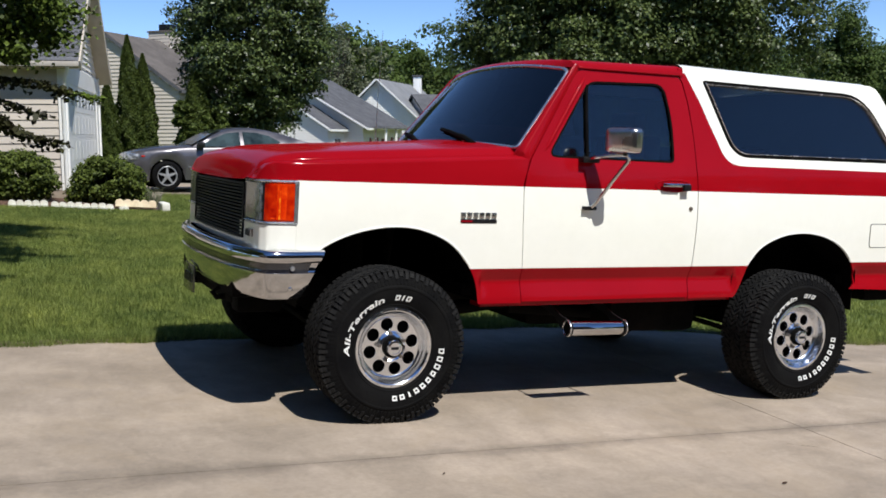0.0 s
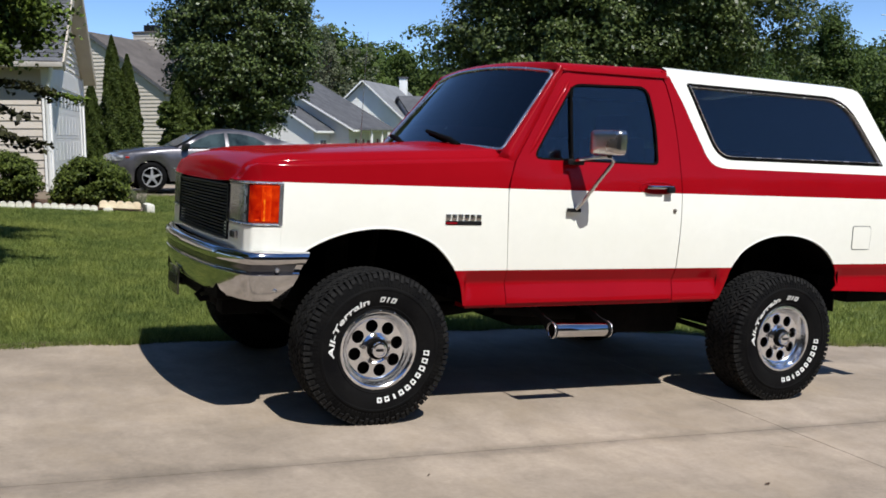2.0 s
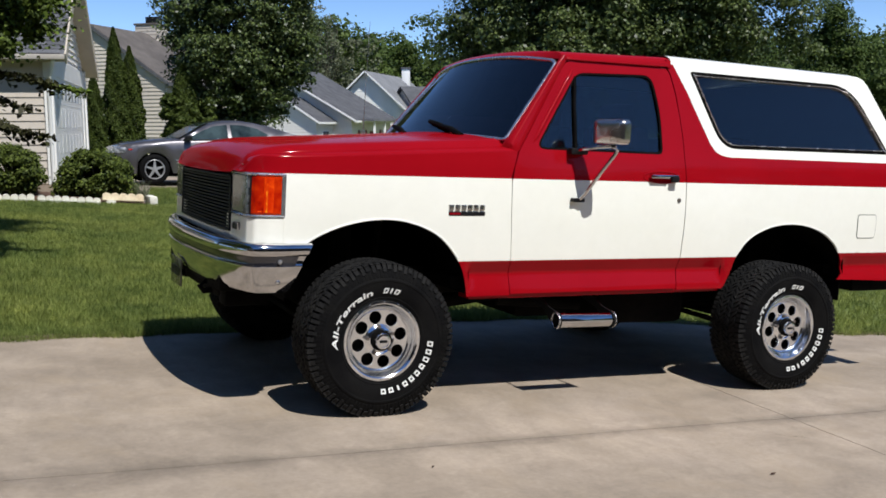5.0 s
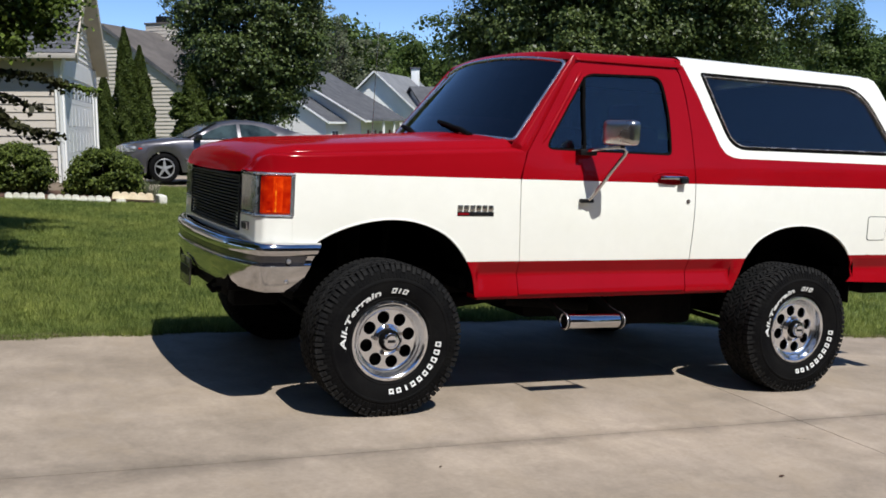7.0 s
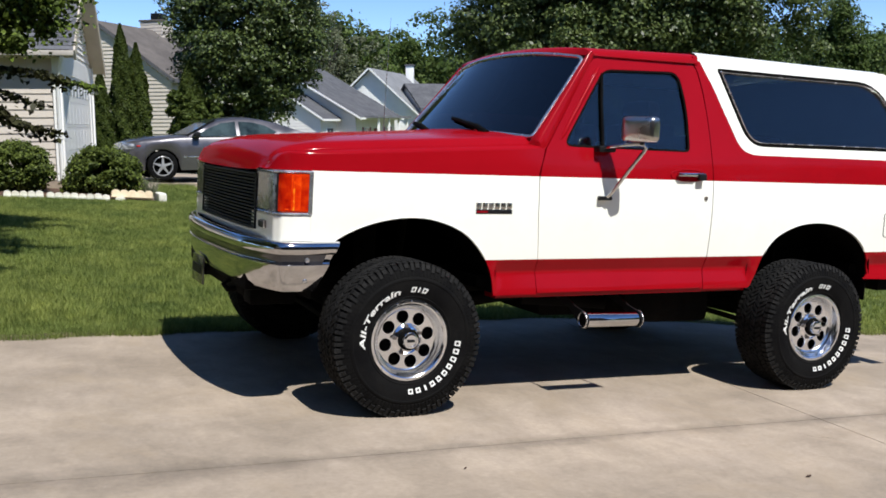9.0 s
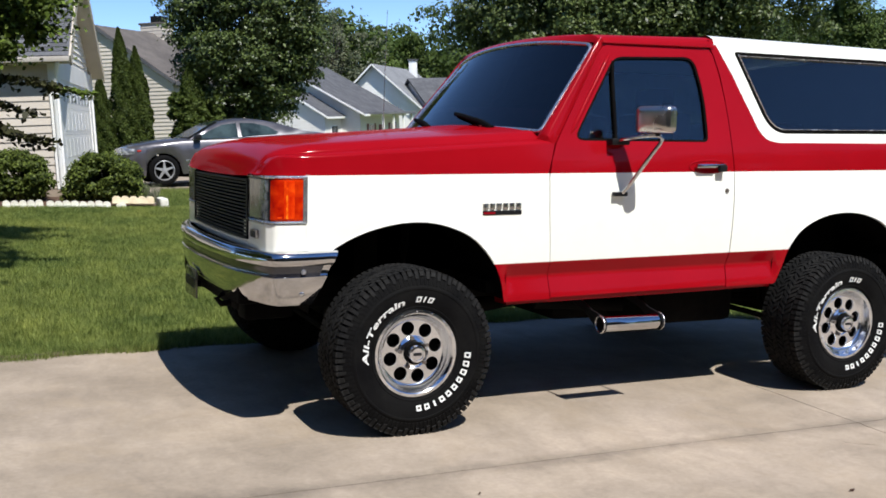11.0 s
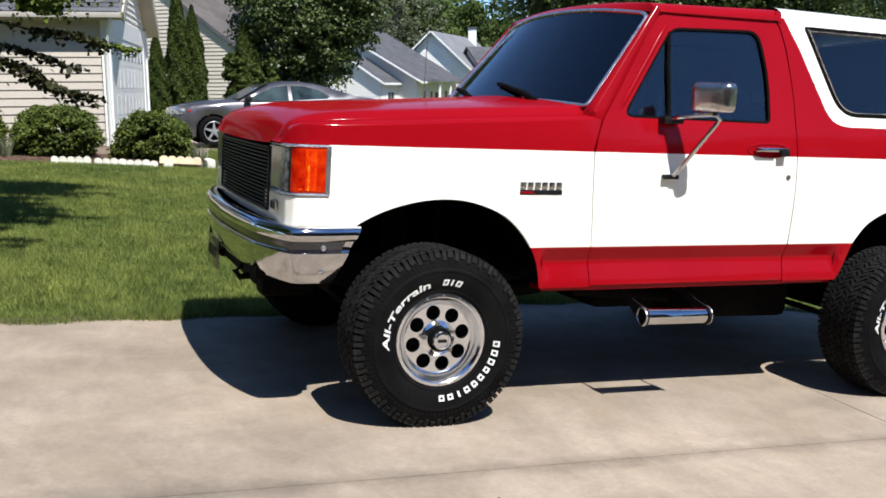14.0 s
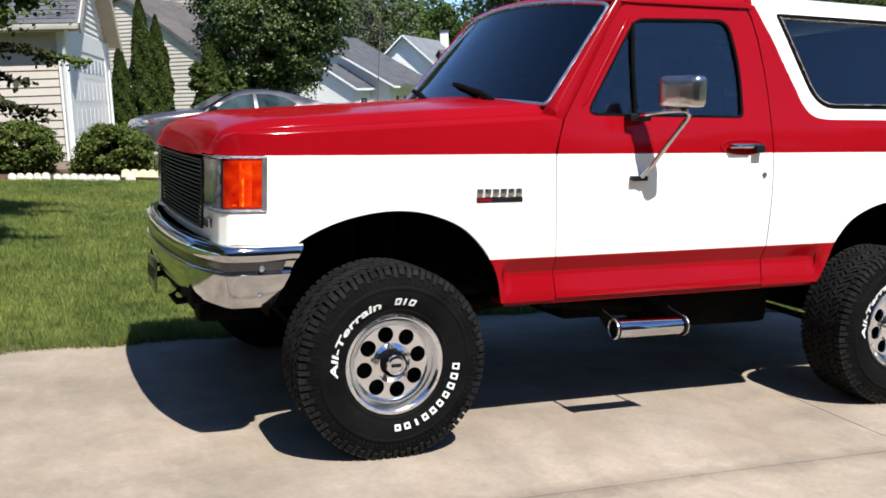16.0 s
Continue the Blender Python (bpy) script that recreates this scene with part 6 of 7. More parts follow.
chim = part("chimney", bm, SIDING, house2, "chimney boxed in tan siding")
for k in range(10):
    bm = bmesh.new()
    lap_box(bm, 4.25, 5.25, 2.70, 3.70, 4.80 + 0.14 * k, 0.14)
    part("siding_board", bm, SIDING, chim)
bm = bmesh.new()
box(bm, (4.19, 2.64, 6.19), (5.31, 3.76, 6.27), bevel=0.01)
part("chimney_cap", bm, SHINGLE_BROWN, chim)
bm = bmesh.new()
box(bm, (4.5, 2.85, 6.27), (5.1, 3.35, 6.57), bevel=0.02)
part("flue", bm, TRIM, chim)

# grey-roofed house down the street
mB = frame_of((21.6, 60.0, -1.0), (5.7, 7.0))
houseB = gable_house("house", "pale house with dark grey roof, white eaves and a porch", mB, 9.0, 12.0, 3.15, 3.5, SIDING_GREY, SHINGLE_DARK, boards=0.2, over=0.6)
for x in (1.2, 3.6, 6.0, 8.2):
    bm = bmesh.new()
    box(bm, (x, -1.3, 0.0), (x + 0.14, -1.16, 3.0), bevel=0.01)
    part("porch_post", bm, HOUSE_WHITE, houseB)
bm = bmesh.new()
box(bm, (0.4, -1.45, 2.92), (8.8, 0.0, 3.08))
part("porch_roof", bm, SHINGLE, houseB)
bm = bmesh.new()
box(bm, (3.9, -0.05, 0.1), (4.9, 0.02, 2.2), bevel=0.01)
part("house_door", bm, MAROON, houseB)
for x in (1.7, 6.6):
    bm = bmesh.new()
    box(bm, (x, -0.06, 0.9), (x + 1.1, 0.02, 2.3), bevel=0.02)
    win = part("window", bm, HOUSE_WHITE, houseB)
    for cx in (0.06, 0.59):
        bm = bmesh.new()
        box(bm, (x + cx, -0.075, 0.97), (x + cx + 0.45, -0.055, 2.23))
        part("pane", bm, DARK_PANE, win)
    for sx in (-0.42, 1.12):
        bm = bmesh.new()
        box(bm, (x + sx, -0.05, 0.9), (x + sx + 0.38, 0.0, 2.3), bevel=0.01)
        part("shutter", bm, MAROON, win)
# its front wing
wing = gable_house("house", "low front wing with dark grey roof and white boards", frame_of((18.6, 58.5, -1.0), (5.7, 7.0)), 4.2, 4.6, 2.95, 1.5, SIDING_GREY, SHINGLE_DARK, boards=0.2)
bm = bmesh.new()
box(bm, (1.0, -0.06, 0.9), (2.2, 0.02, 2.3), bevel=0.02)
win = part("window", bm, HOUSE_WHITE, wing)
for cx in (0.06, 0.64):
    bm = bmesh.new()
    box(bm, (1.0 + cx, -0.075, 0.97), (1.0 + cx + 0.5, -0.055, 2.23))
    part("pane", bm, DARK_PANE, win)

# pale-roofed house behind it
mC = frame_of((30.4, 69.6, -1.2), (0.6, 0.8))
houseC = gable_house("house", "white house with pale grey roof, deep gable and white chimney", mC, 13.0, 7.8, 3.5, 3.6, HOUSE_WHITE, SHINGLE_PALE, over=0.55, boards=0.2)
bm = bmesh.new()
box(bm, (10.5, 2.96, 5.5), (11.14, 3.60, 7.95), bevel=0.02)
chim = part("chimney", bm, HOUSE_WHITE, houseC)
bm = bmesh.new()
box(bm, (10.42, 2.88, 7.95), (11.22, 3.68, 8.09), bevel=0.02)
part("chimney_cap", bm, SHINGLE_DARK, chim)
gable_house("house", "side wing with mid grey roof", frame_of((30.6, 69.2, -1.2), (1.0, 0.0)), 8.0, 6.0, 4.0, 1.9, SIDING_GREY, SHINGLE_DARK, over=0.25, edge=SHINGLE_DARK)
# added out of view: darkens reflections in chrome and glass, cuts sky fill
gable_house("house", "plain brown two-storey house beyond the near lawn, unseen, added for dark reflections", frame_of((7.0, -9.8, -0.7), (-1.0, 0.0)), 22.0, 9.0, 7.2, 2.6, DARK_BRICK, SHINGLE)
# another unseen block, added so that the front bumper mirrors a dark wall
gable_house("house", "plain brown wing at the head of the driveway, unseen, added for the bumper's reflection", frame_of((-8.6, -9.6, 0.45), (0.0, 1.0)), 12.6, 7.0, 3.1, 1.8, DARK_BRICK, SHINGLE)
gable_house("house", "far white house seen low behind trees", frame_of((70.0, 50.0, -1.2), (0.3, 1.0)), 14.0, 8.0, 2.6, 1.6, HOUSE_WHITE, SHINGLE_PALE)


# ---- the parked sedan ----
def sedan():
    L, W = 4.45, 1.76
    car = thing("sedan", "grey metallic four-door sedan parked before the white garage door", "car", Matrix.Translation((0.474, 15.3, 0.092)) @ Matrix.Rotation(radians(1.0), 4, "Z"))
    gz = 0.27
    lower = [(0.13, 0.48), (0.145, 0.60), (0.22, 0.715), (0.42, 0.790), (0.75, 0.842), (1.10, 0.868), (1.40, 0.876), (2.2, 0.875), (3.4, 0.90), (3.9, 0.91), (4.3, 0.87), (4.43, 0.76), (4.45, 0.5)]
    top = lambda x: float(np.interp(x, [p[0] for p in lower], [p[1] for p in lower]))

    def half(x):
        return float(np.interp(x, [0.13, 0.22, 0.44, 0.9, 2.2, 3.8, 4.2, 4.45], [0.52, 0.68, 0.80, 0.86, 0.88, 0.86, 0.80, 0.66]))

    def section(x):
        h, t, c = half(x), top(x), W / 2
        bottom = 0.22
        # wheel openings rise over the wheels
        for wx in (0.93, 3.53):
            d = abs(x - wx)
            if d < 0.335:
                bottom = max(bottom, 0.30 + math.sqrt(0.335 ** 2 - d * d))
        bottom = min(bottom, t - 0.12)
        ys = [(h * 0.97, bottom), (h, bottom + (t - bottom) * 0.35), (h * 1.005, bottom + (t - bottom) * 0.65), (h * 0.985, t - 0.05), (h * 0.94, t), (h * 0.6, t + 0.025), (0.0, t + 0.04)]
        left = [(x, c - y, z + gz) for y, z in ys]
        return left + [(x, 2 * c - y, z) for x, y, z in reversed(left[:-1])]

    xs = sorted(set([round(v, 3) for v in list(np.linspace(0.13, L, 42)) + list(np.linspace(0.56, 1.3, 22)) + list(np.linspace(3.16, 3.9, 22))]))
    bm = bmesh.new()
    rows = [section(float(x)) for x in xs]
    vs = grid(bm, rows)
    bm.faces.new(vs[0])
    bm.faces.new(vs[-1])
    shell = part("body", outward(bm, (2.2, W / 2, 0.6)), CAR_GREY, car, sharp=50)
    # glasshouse
    roofline = [(1.46, 0.895), (1.66, 0.998), (1.88, 1.112), (2.08, 1.195), (2.39, 1.250), (2.70, 1.245), (3.0, 1.200), (3.28, 1.130), (3.52, 1.050), (3.78, 0.965), (3.98, 0.91)]
    base = lambda x: top(x) - 0.02
    bm = bmesh.new()
    rows = []
    for x, z in roofline:
        k = (z - 0.895) / 0.355
        h0, h1 = half(x) * 0.955, half(x) * (0.955 - 0.24 * min(1, k))
        c = W / 2
        row = [(x, c - h0, base(x) + gz), (x, c - h0 + (h0 - h1) * 0.8, base(x) + (z - base(x)) * 0.86 + gz), (x, c - h1 + 0.03, z - 0.012 + gz), (x, c - h1 * 0.5, z + 0.006 + gz), (x, c, z + 0.012 + gz)]
        rows.append(row + [(a, 2 * c - b, d) for a, b, d in reversed(row[:-1])])
    grid(bm, rows)
    cabin = part("cabin", outward(bm, (2.6, W / 2, 0.6)), CAR_GREY, car, sharp=50)

    def glass(quad, name="window_glass"):
        bm = bmesh.new()
        c = W / 2
        pts = []
        for x, z in quad:
            zt = float(np.interp(x, [p[0] for p in roofline], [p[1] for p in roofline]))
            k = (zt - 0.895) / 0.355
            h0, h1 = half(x) * 0.955, half(x) * (0.955 - 0.24 * min(1, k))
            f = min(1.0, max(0.0, (z - base(x)) / max(0.01, (zt - base(x)) * 0.86)))
            pts.append((x, c - h0 + (h0 - h1) * 0.8 * f - 0.008, z + gz))
        bm.faces.new([bm.verts.new(p) for p in pts])
        q = [bm.verts.new((x, y + 0.006, z)) for x, y, z in pts]
        bm.faces.new(q)
        return part(name, fix(bm), CAR_PANE, cabin)

    glass([(1.56, 0.885), (2.41, 0.885), (2.41, 1.160), (2.13, 1.130), (1.88, 1.035)])
    glass([(2.48, 0.885), (3.18, 0.905), (3.24, 0.945), (3.02, 1.075), (2.76, 1.142), (2.48, 1.160)])
    bm = bmesh.new()
    for (x0, z0), (x1, z1) in zip(roofline[:4], roofline[1:4]):
        h0, h1 = half(x0) * (0.93 - 0.24 * (z0 - 0.895) / 0.355), half(x1) * (0.93 - 0.24 * (z1 - 0.895) / 0.355)
        c = W / 2
        bm.faces.new([bm.verts.new(p) for p in ((x0 - 0.01, c - h0 + 0.08, z0 + gz + 0.022), (x1 - 0.01, c - h1 + 0.08, z1 + gz + 0.022), (x1 - 0.01, c + h1 - 0.08, z1 + gz + 0.022), (x0 - 0.01, c + h0 - 0.08, z0 + gz + 0.022))])
    part("windscreen", fix(bm), CAR_PANE, cabin)
    for wx in (0.93, 3.53):
        for y, far in ((0.10, 0), (W - 0.10, 1)):
            bm = bmesh.new()
            spin(bm, [(0.185, -0.10), (0.208, -0.115), (0.25, -0.115), (0.281, -0.095), (0.293, -0.06), (0.293, 0.06), (0.276, 0.09), (0.185, 0.09)], 32)
            w = part("wheel", fix(bm), RUBBER, car)
            w.matrix_basis = Matrix.Translation((wx, y, gz + 0.308)) @ (Matrix.Rotation(math.pi, 4, "Z") if far else Matrix())
            bm = bmesh.new()
            spin(bm, [(0.190, -0.06), (0.193, -0.108), (0.184, -0.112), (0.175, -0.100), (0.172, -0.05)], 32)
            for k in range(5):
                a = 2 * math.pi * k / 5 + 0.3
                ca, sa = math.cos(a), math.sin(a)
                q = []
                for r, wd in ((0.03, 0.028), (0.182, 0.013)):
                    for s in (-1, 1):
                        q.append((r * ca - s * wd * sa, -0.104 if r < 0.1 else -0.098, r * sa + s * wd * ca))
                front = [bm.verts.new(q[j]) for j in (0, 1, 3, 2)]
                back = [bm.verts.new((q[j][0], q[j][1] + 0.03, q[j][2])) for j in (0, 1, 3, 2)]
                bm.faces.new(front)
                for j in range(4):
                    bm.faces.new((front[j], front[(j + 1) % 4], back[(j + 1) % 4], back[j]))
            spin(bm, [(0.0, -0.112), (0.04, -0.110), (0.05, -0.095)], 16)
            part("rim", fix(bm), RIM_PAINT, w, "five-spoke alloy rim")
            bm = bmesh.new()
            spin(bm, [(0.0, -0.05), (0.174, -0.05)], 24)
            part("brake_disc", bm, BLACK, w)
    bm = bmesh.new()
    box(bm, (0.185, 0.095, 0.63 + gz), (0.52, 0.46, 0.755 + gz), bevel=0.05)
    part("headlight", bm, HEADLAMP, car, "clear headlight")
    bm = bmesh.new()
    box(bm, (0.46, 0.066, 0.685 + gz), (0.535, 0.16, 0.718 + gz), bevel=0.015)
    part("turn_light", bm, AMBER, car)
    bm = bmesh.new()
    box(bm, (1.53, -0.12, 0.865 + gz), (1.66, 0.05, 0.965 + gz), bevel=0.03)
    part("door_mirror", bm, TRIM, car, "dark door mirror")
    bm = bmesh.new()
    box(bm, (1.34, 0.006, 0.465 + gz), (3.10, 0.018, 0.485 + gz), bevel=0.003)
    part("side_moulding", bm, GREY_TRIM, car)
    bm = bmesh.new()
    box(bm, (1.50, 0.028, 0.862 + gz), (3.2, 0.042, 0.878 + gz), bevel=0.003)
    part("window_moulding", bm, CHROME, car)
    for x in (2.25, 3.25):
        bm = bmesh.new()
        box(bm, (x, -0.004, 0.775 + gz), (x + 0.18, 0.02, 0.80 + gz), bevel=0.006)
        part("door_handle", bm, CAR_GREY, car)
    bm = bmesh.new()
    box(bm, (0.3, 0.2, 0.16 + gz), (4.3, W - 0.2, 0.40 + gz))
    part("underbody", bm, BLACK, car)


sedan()
bm = bmesh.new()
rows = []
for y, x1 in ((12.78, 0.84), (13.2, 0.90), (13.8, 0.98), (14.3, 1.06), (14.95, 1.25), (15.1, 13.4), (16.5, 13.4), (18.5, 13.4), (21.0, 13.4)):
    rows.append([(x, y, ground_z(x, y) + float(np.interp(y, [12.78, 14.3, 15.0], [-0.035, 0.0, -0.007]))) for x in steps(0.62, x1, 8)])
grid(bm, rows)
out = bmesh.ops.extrude_edge_only(bm, edges=[e for e in bm.edges if len(e.link_faces) == 1])
for v in out["geom"]:
    if isinstance(v, bmesh.types.BMVert):
        v.co.z -= 0.2
tagged(part("driveway", fix(bm), CONCRETE), "neighbour's concrete drive under the sedan", "driveway", kind="structure")

# ---- plants ----
def leaf_mesh(name, centres, normals_bias, size, mat, seed, parent=None, label="", long=1.6, jitter=0.35):
    """One diamond leaf at each centre, turned at random with a lean towards the given direction."""
    rs = np.random.RandomState(seed)
    c = np.asarray(centres, float)
    n = len(c)
    d = rs.normal(size=(n, 3)) + np.asarray(normals_bias)
    d /= np.linalg.norm(d, axis=1)[:, None]
    a = rs.normal(size=(n, 3))
    a -= d * (a * d).sum(1)[:, None]
    a /= np.linalg.norm(a, axis=1)[:, None]
    b = np.cross(d, a)
    s = size * (1 + jitter * rs.uniform(-1, 1, n))[:, None]
    v = np.stack([c - a * s * long * 0.5, c + b * s * 0.5 + d * s * 0.12, c + a * s * long * 0.5, c - b * s * 0.5 + d * s * 0.12], 1).reshape(-1, 3)
    me = bpy.data.meshes.new(name)
    me.vertices.add(4 * n)
    me.vertices.foreach_set("co", v.ravel())
    me.loops.add(4 * n)
    me.loops.foreach_set("vertex_index", np.arange(4 * n, dtype=np.int32))
    me.polygons.add(n)
    me.polygons.foreach_set("loop_start", np.arange(0, 4 * n, 4, dtype=np.int32))
    me.polygons.foreach_set("loop_total", np.full(n, 4, dtype=np.int32))
    me.materials.append(mat)
    me.update(calc_edges=True)
    me.validate()
    ob = new(name, me)
    ob.parent = parent
    return tagged(ob, label)


def crown_points(n, centre, radii, clumps, clump_r, seed, hollow=0.55, flat_low=0.0, shell=False, boxy=0.0):
    """Leaf places gathered in clumps that fill the outside of a crown."""
    rs = np.random.RandomState(seed)
    d = rs.normal(size=(clumps, 3))
    d /= np.linalg.norm(d, axis=1)[:, None]
    if boxy:
        d /= ((np.abs(d) ** boxy).sum(1) ** (1 / boxy))[:, None]
    d[:, 2] = np.maximum(d[:, 2], -0.9 + flat_low)
    r = hollow + (1 - hollow) * rs.uniform(0, 1, clumps) ** 0.6
    wob = 1 + 0.13 * np.sin(3.1 * d[:, 0] + 1.7 * d[:, 2] + seed) + 0.09 * np.sin(6.3 * d[:, 1] + 4.1 * d[:, 2])
    cc = np.asarray(centre) + d * (r * wob)[:, None] * np.asarray(radii)
    pick = rs.randint(0, clumps, n)
    q = rs.normal(size=(n, 3)) * 0.5
    size = clump_r * (0.6 + 0.8 * rs.uniform(0, 1, clumps))
    if not shell:
        return cc[pick] + q * size[pick][:, None] * np.array([1, 1, 0.75])
    # leaves sit on the outside of each clump and look away from its middle
    u = q / np.linalg.norm(q, axis=1)[:, None]
    u[:, 2] = np.where(rs.uniform(0, 1, n) < 0.6, np.abs(u[:, 2]), u[:, 2])
    depth = 0.55 + 0.45 * rs.uniform(0, 1, n) ** 0.5
    p = cc[pick] + u * (depth * size[pick] * (1 + 0.13 * rs.normal(size=n)))[:, None] * np.array([1, 1, 0.75])
    return p, u * 1.3


def tree(name, label, base, trunk_top, trunk_r, centre, radii, n, leaf, mat, clumps, clump_r, seed, limbs=9, hollow=0.55, bias=(0, -0.3, 0.8), long=1.6):
    t = thing(name, label, "tree", Matrix.Translation(base))
    rs = random.Random(seed)
    bm = bmesh.new()
    off = Vector(base)
    c = Vector(centre) - off
    tube(bm, [(0, 0, -0.2), (0.02, 0, trunk_top * 0.5), (c.x * 0.3, c.y * 0.3, trunk_top), (c.x, c.y, c.z + radii[2] * 0.5)], [trunk_r * 1.25, trunk_r, trunk_r * 0.8, trunk_r * 0.15], 10)
    for k in range(limbs):
        a = 2 * math.pi * (k + rs.random() * 0.6) / limbs
        up = rs.uniform(-0.35, 0.7)
        tip = c + Vector((math.cos(a) * radii[0] * 0.8, math.sin(a) * radii[1] * 0.8, radii[2] * up))
        root = Vector((0, 0, trunk_top * rs.uniform(0.75, 1.15)))
        mid = root.lerp(tip, 0.5) + Vector((0, 0, radii[2] * 0.12))
        tube(bm, [root, mid, tip], [trunk_r * 0.42, trunk_r * 0.24, trunk_r * 0.06], 7)
    part("trunk", bm, BARK, t)
    pts, away = crown_points(n, c, radii, clumps, clump_r, seed, hollow, shell=True)
    leaf_mesh("crown", pts, away + np.asarray(bias), leaf, mat, seed, t, long=long)
    return t


gz = ground_z
tree("pear_tree", "dense round ornamental pear tree with glossy dark leaves", (5.75, 26.0, gz(5.75, 26)), 2.0, 0.16, (5.88, 26.0, 4.45), (1.93, 1.9, 3.35), 128000, 0.066, PEAR, 420, 0.44, 11, hollow=0.5)
tree("shade_tree", "broad dark-leaved shade tree with a wide crown", (21.9, 30.5, gz(21.9, 30)), 3.2, 0.38, (22.9, 30.3, 6.5), (6.75, 5.8, 5.9), 310000, 0.102, OAK, 950, 0.85, 12, 14, hollow=0.42)
tree("street_tree", "leafy tree standing beyond the street", (42.9, 38.4, -1.2), 2.0, 0.25, (42.9, 38.4, 4.0), (1.25, 1.4, 3.8), 32000, 0.11, WOODS, 110, 0.75, 13)
tree("street_tree", "smaller leafy tree beyond the street", (46.2, 31.4, -1.2), 1.6, 0.22, (46.2, 31.4, 3.0), (3.4, 3.4, 3.6), 34000, 0.12, WOODS, 130, 0.8, 14)

tree("thin_tree", "pale half-bare tree standing before the woods", (29.9, 90.2, -0.6), 4.5, 0.22, (29.9, 90.2, 8.3), (1.7, 1.7, 5.0), 4200, 0.15, WOODS_PALE, 90, 0.8, 15, 26, hollow=0.35)


def evergreen(base, top, wide, seed):
    h = top - base[2]
    t = thing("arborvitae", "slender dark green arborvitae clipped to a point", "shrub", Matrix.Translation(base), group="evergreens beside the garage")
    bm = bmesh.new()
    tube(bm, [(0, 0, -0.1), (0, 0, h * 0.5), (0, 0, h * 0.95)], [0.06, 0.04, 0.01], 8)
    part("trunk", bm, BARK, t)
    rs = np.random.RandomState(seed)
    n = 36000
    z = rs.uniform(0, 1, n) ** 0.85
    prof = np.interp(z, [0, 0.06, 0.25, 0.5, 0.75, 0.9, 1.0], [0.7, 0.95, 1.0, 0.92, 0.62, 0.32, 0.02])
    a = rs.uniform(0, 2 * np.pi, n)
    r = prof * wide / 2 * (0.72 + 0.28 * rs.uniform(0, 1, n) ** 0.5) * (1 + 0.12 * np.sin(5 * a + 9 * z + seed) + 0.12 * np.sin(31 * z + 4 * a) + 0.07 * np.sin(67 * z - 7 * a))
    pts = np.stack([r * np.cos(a), r * np.sin(a), 0.05 + z * (h - 0.05)], 1)
    leaf_mesh("foliage", pts, np.stack([np.cos(a), np.sin(a), 0.3 + 0 * a], 1) * 1.2, 0.028, CYPRESS, seed, t, long=2.6)


evergreen((1.82, 24.0, gz(1.6, 24)), 4.20, 0.68, 21)
evergreen((2.24, 24.2, gz(2.3, 24)), 3.72, 0.66, 22)
evergreen((1.20, 23.6, gz(1.1, 24)), 2.95, 0.52, 23)
evergreen((3.80, 24.9, gz(3.8, 24)), 3.3, 0.95, 24)


def bush(base, rx, ry, h, seed, name="boxwood_bush", label="rounded green boxwood bush in a mulch bed", group="bushes along the garage", mat=BOX):
    t = thing(name, label, "bush", Matrix.Translation(base), group=group)
    bm = bmesh.new()
    for k in range(7):
        a = 2 * math.pi * k / 7
        tube(bm, [(0, 0, -0.05), (0.3 * rx * math.cos(a), 0.3 * ry * math.sin(a), h * 0.4), (0.65 * rx * math.cos(a), 0.65 * ry * math.sin(a), h * 0.75)], [0.02, 0.014, 0.006], 6)
    part("stem", bm, BARK, t)
    pts, away = crown_points(34000, (0, 0, h * 0.50), (rx * 0.86, ry * 0.84, h * 0.44), 190, 0.13, seed, 0.68, shell=True, boxy=5.0)
    pts[:, 2] = np.maximum(pts[:, 2], 0.03)
    leaf_mesh("foliage", pts, away + np.array((0, -0.3, 0.5)), 0.034 if mat is BOX else 0.06, mat, seed, t)


bush((-1.41, 13.35, gz(-1.41, 13.35) - 0.03), 0.63, 0.50, 0.77, 31)
bush((0.11, 13.35, gz(0.11, 13.35) - 0.03), 0.60, 0.50, 0.75, 32)
bush((-2.75, 13.5, gz(-2.75, 13.5) - 0.03), 0.58, 0.50, 0.70, 33)
bush((3.95, 25.0, gz(3.95, 25)), 0.75, 0.7, 2.35, 34, "tall_shrub", "tall dark green shrub beside the tan house", "", CYPRESS)

# mulch bed and its scalloped edging
bm = bmesh.new()
grid(bm, [[(x, y, gz(x, y) + 0.012 - 0.05 * (y == 12.66)) for x in steps(-4.5, 0.80, 14)] for y in (12.66, 12.9, 13.3, 13.95)])
tagged(part("mulch_bed", fix(bm), MULCH), "brown bark mulch bed along the garage wall", "flower bed", kind="structure")


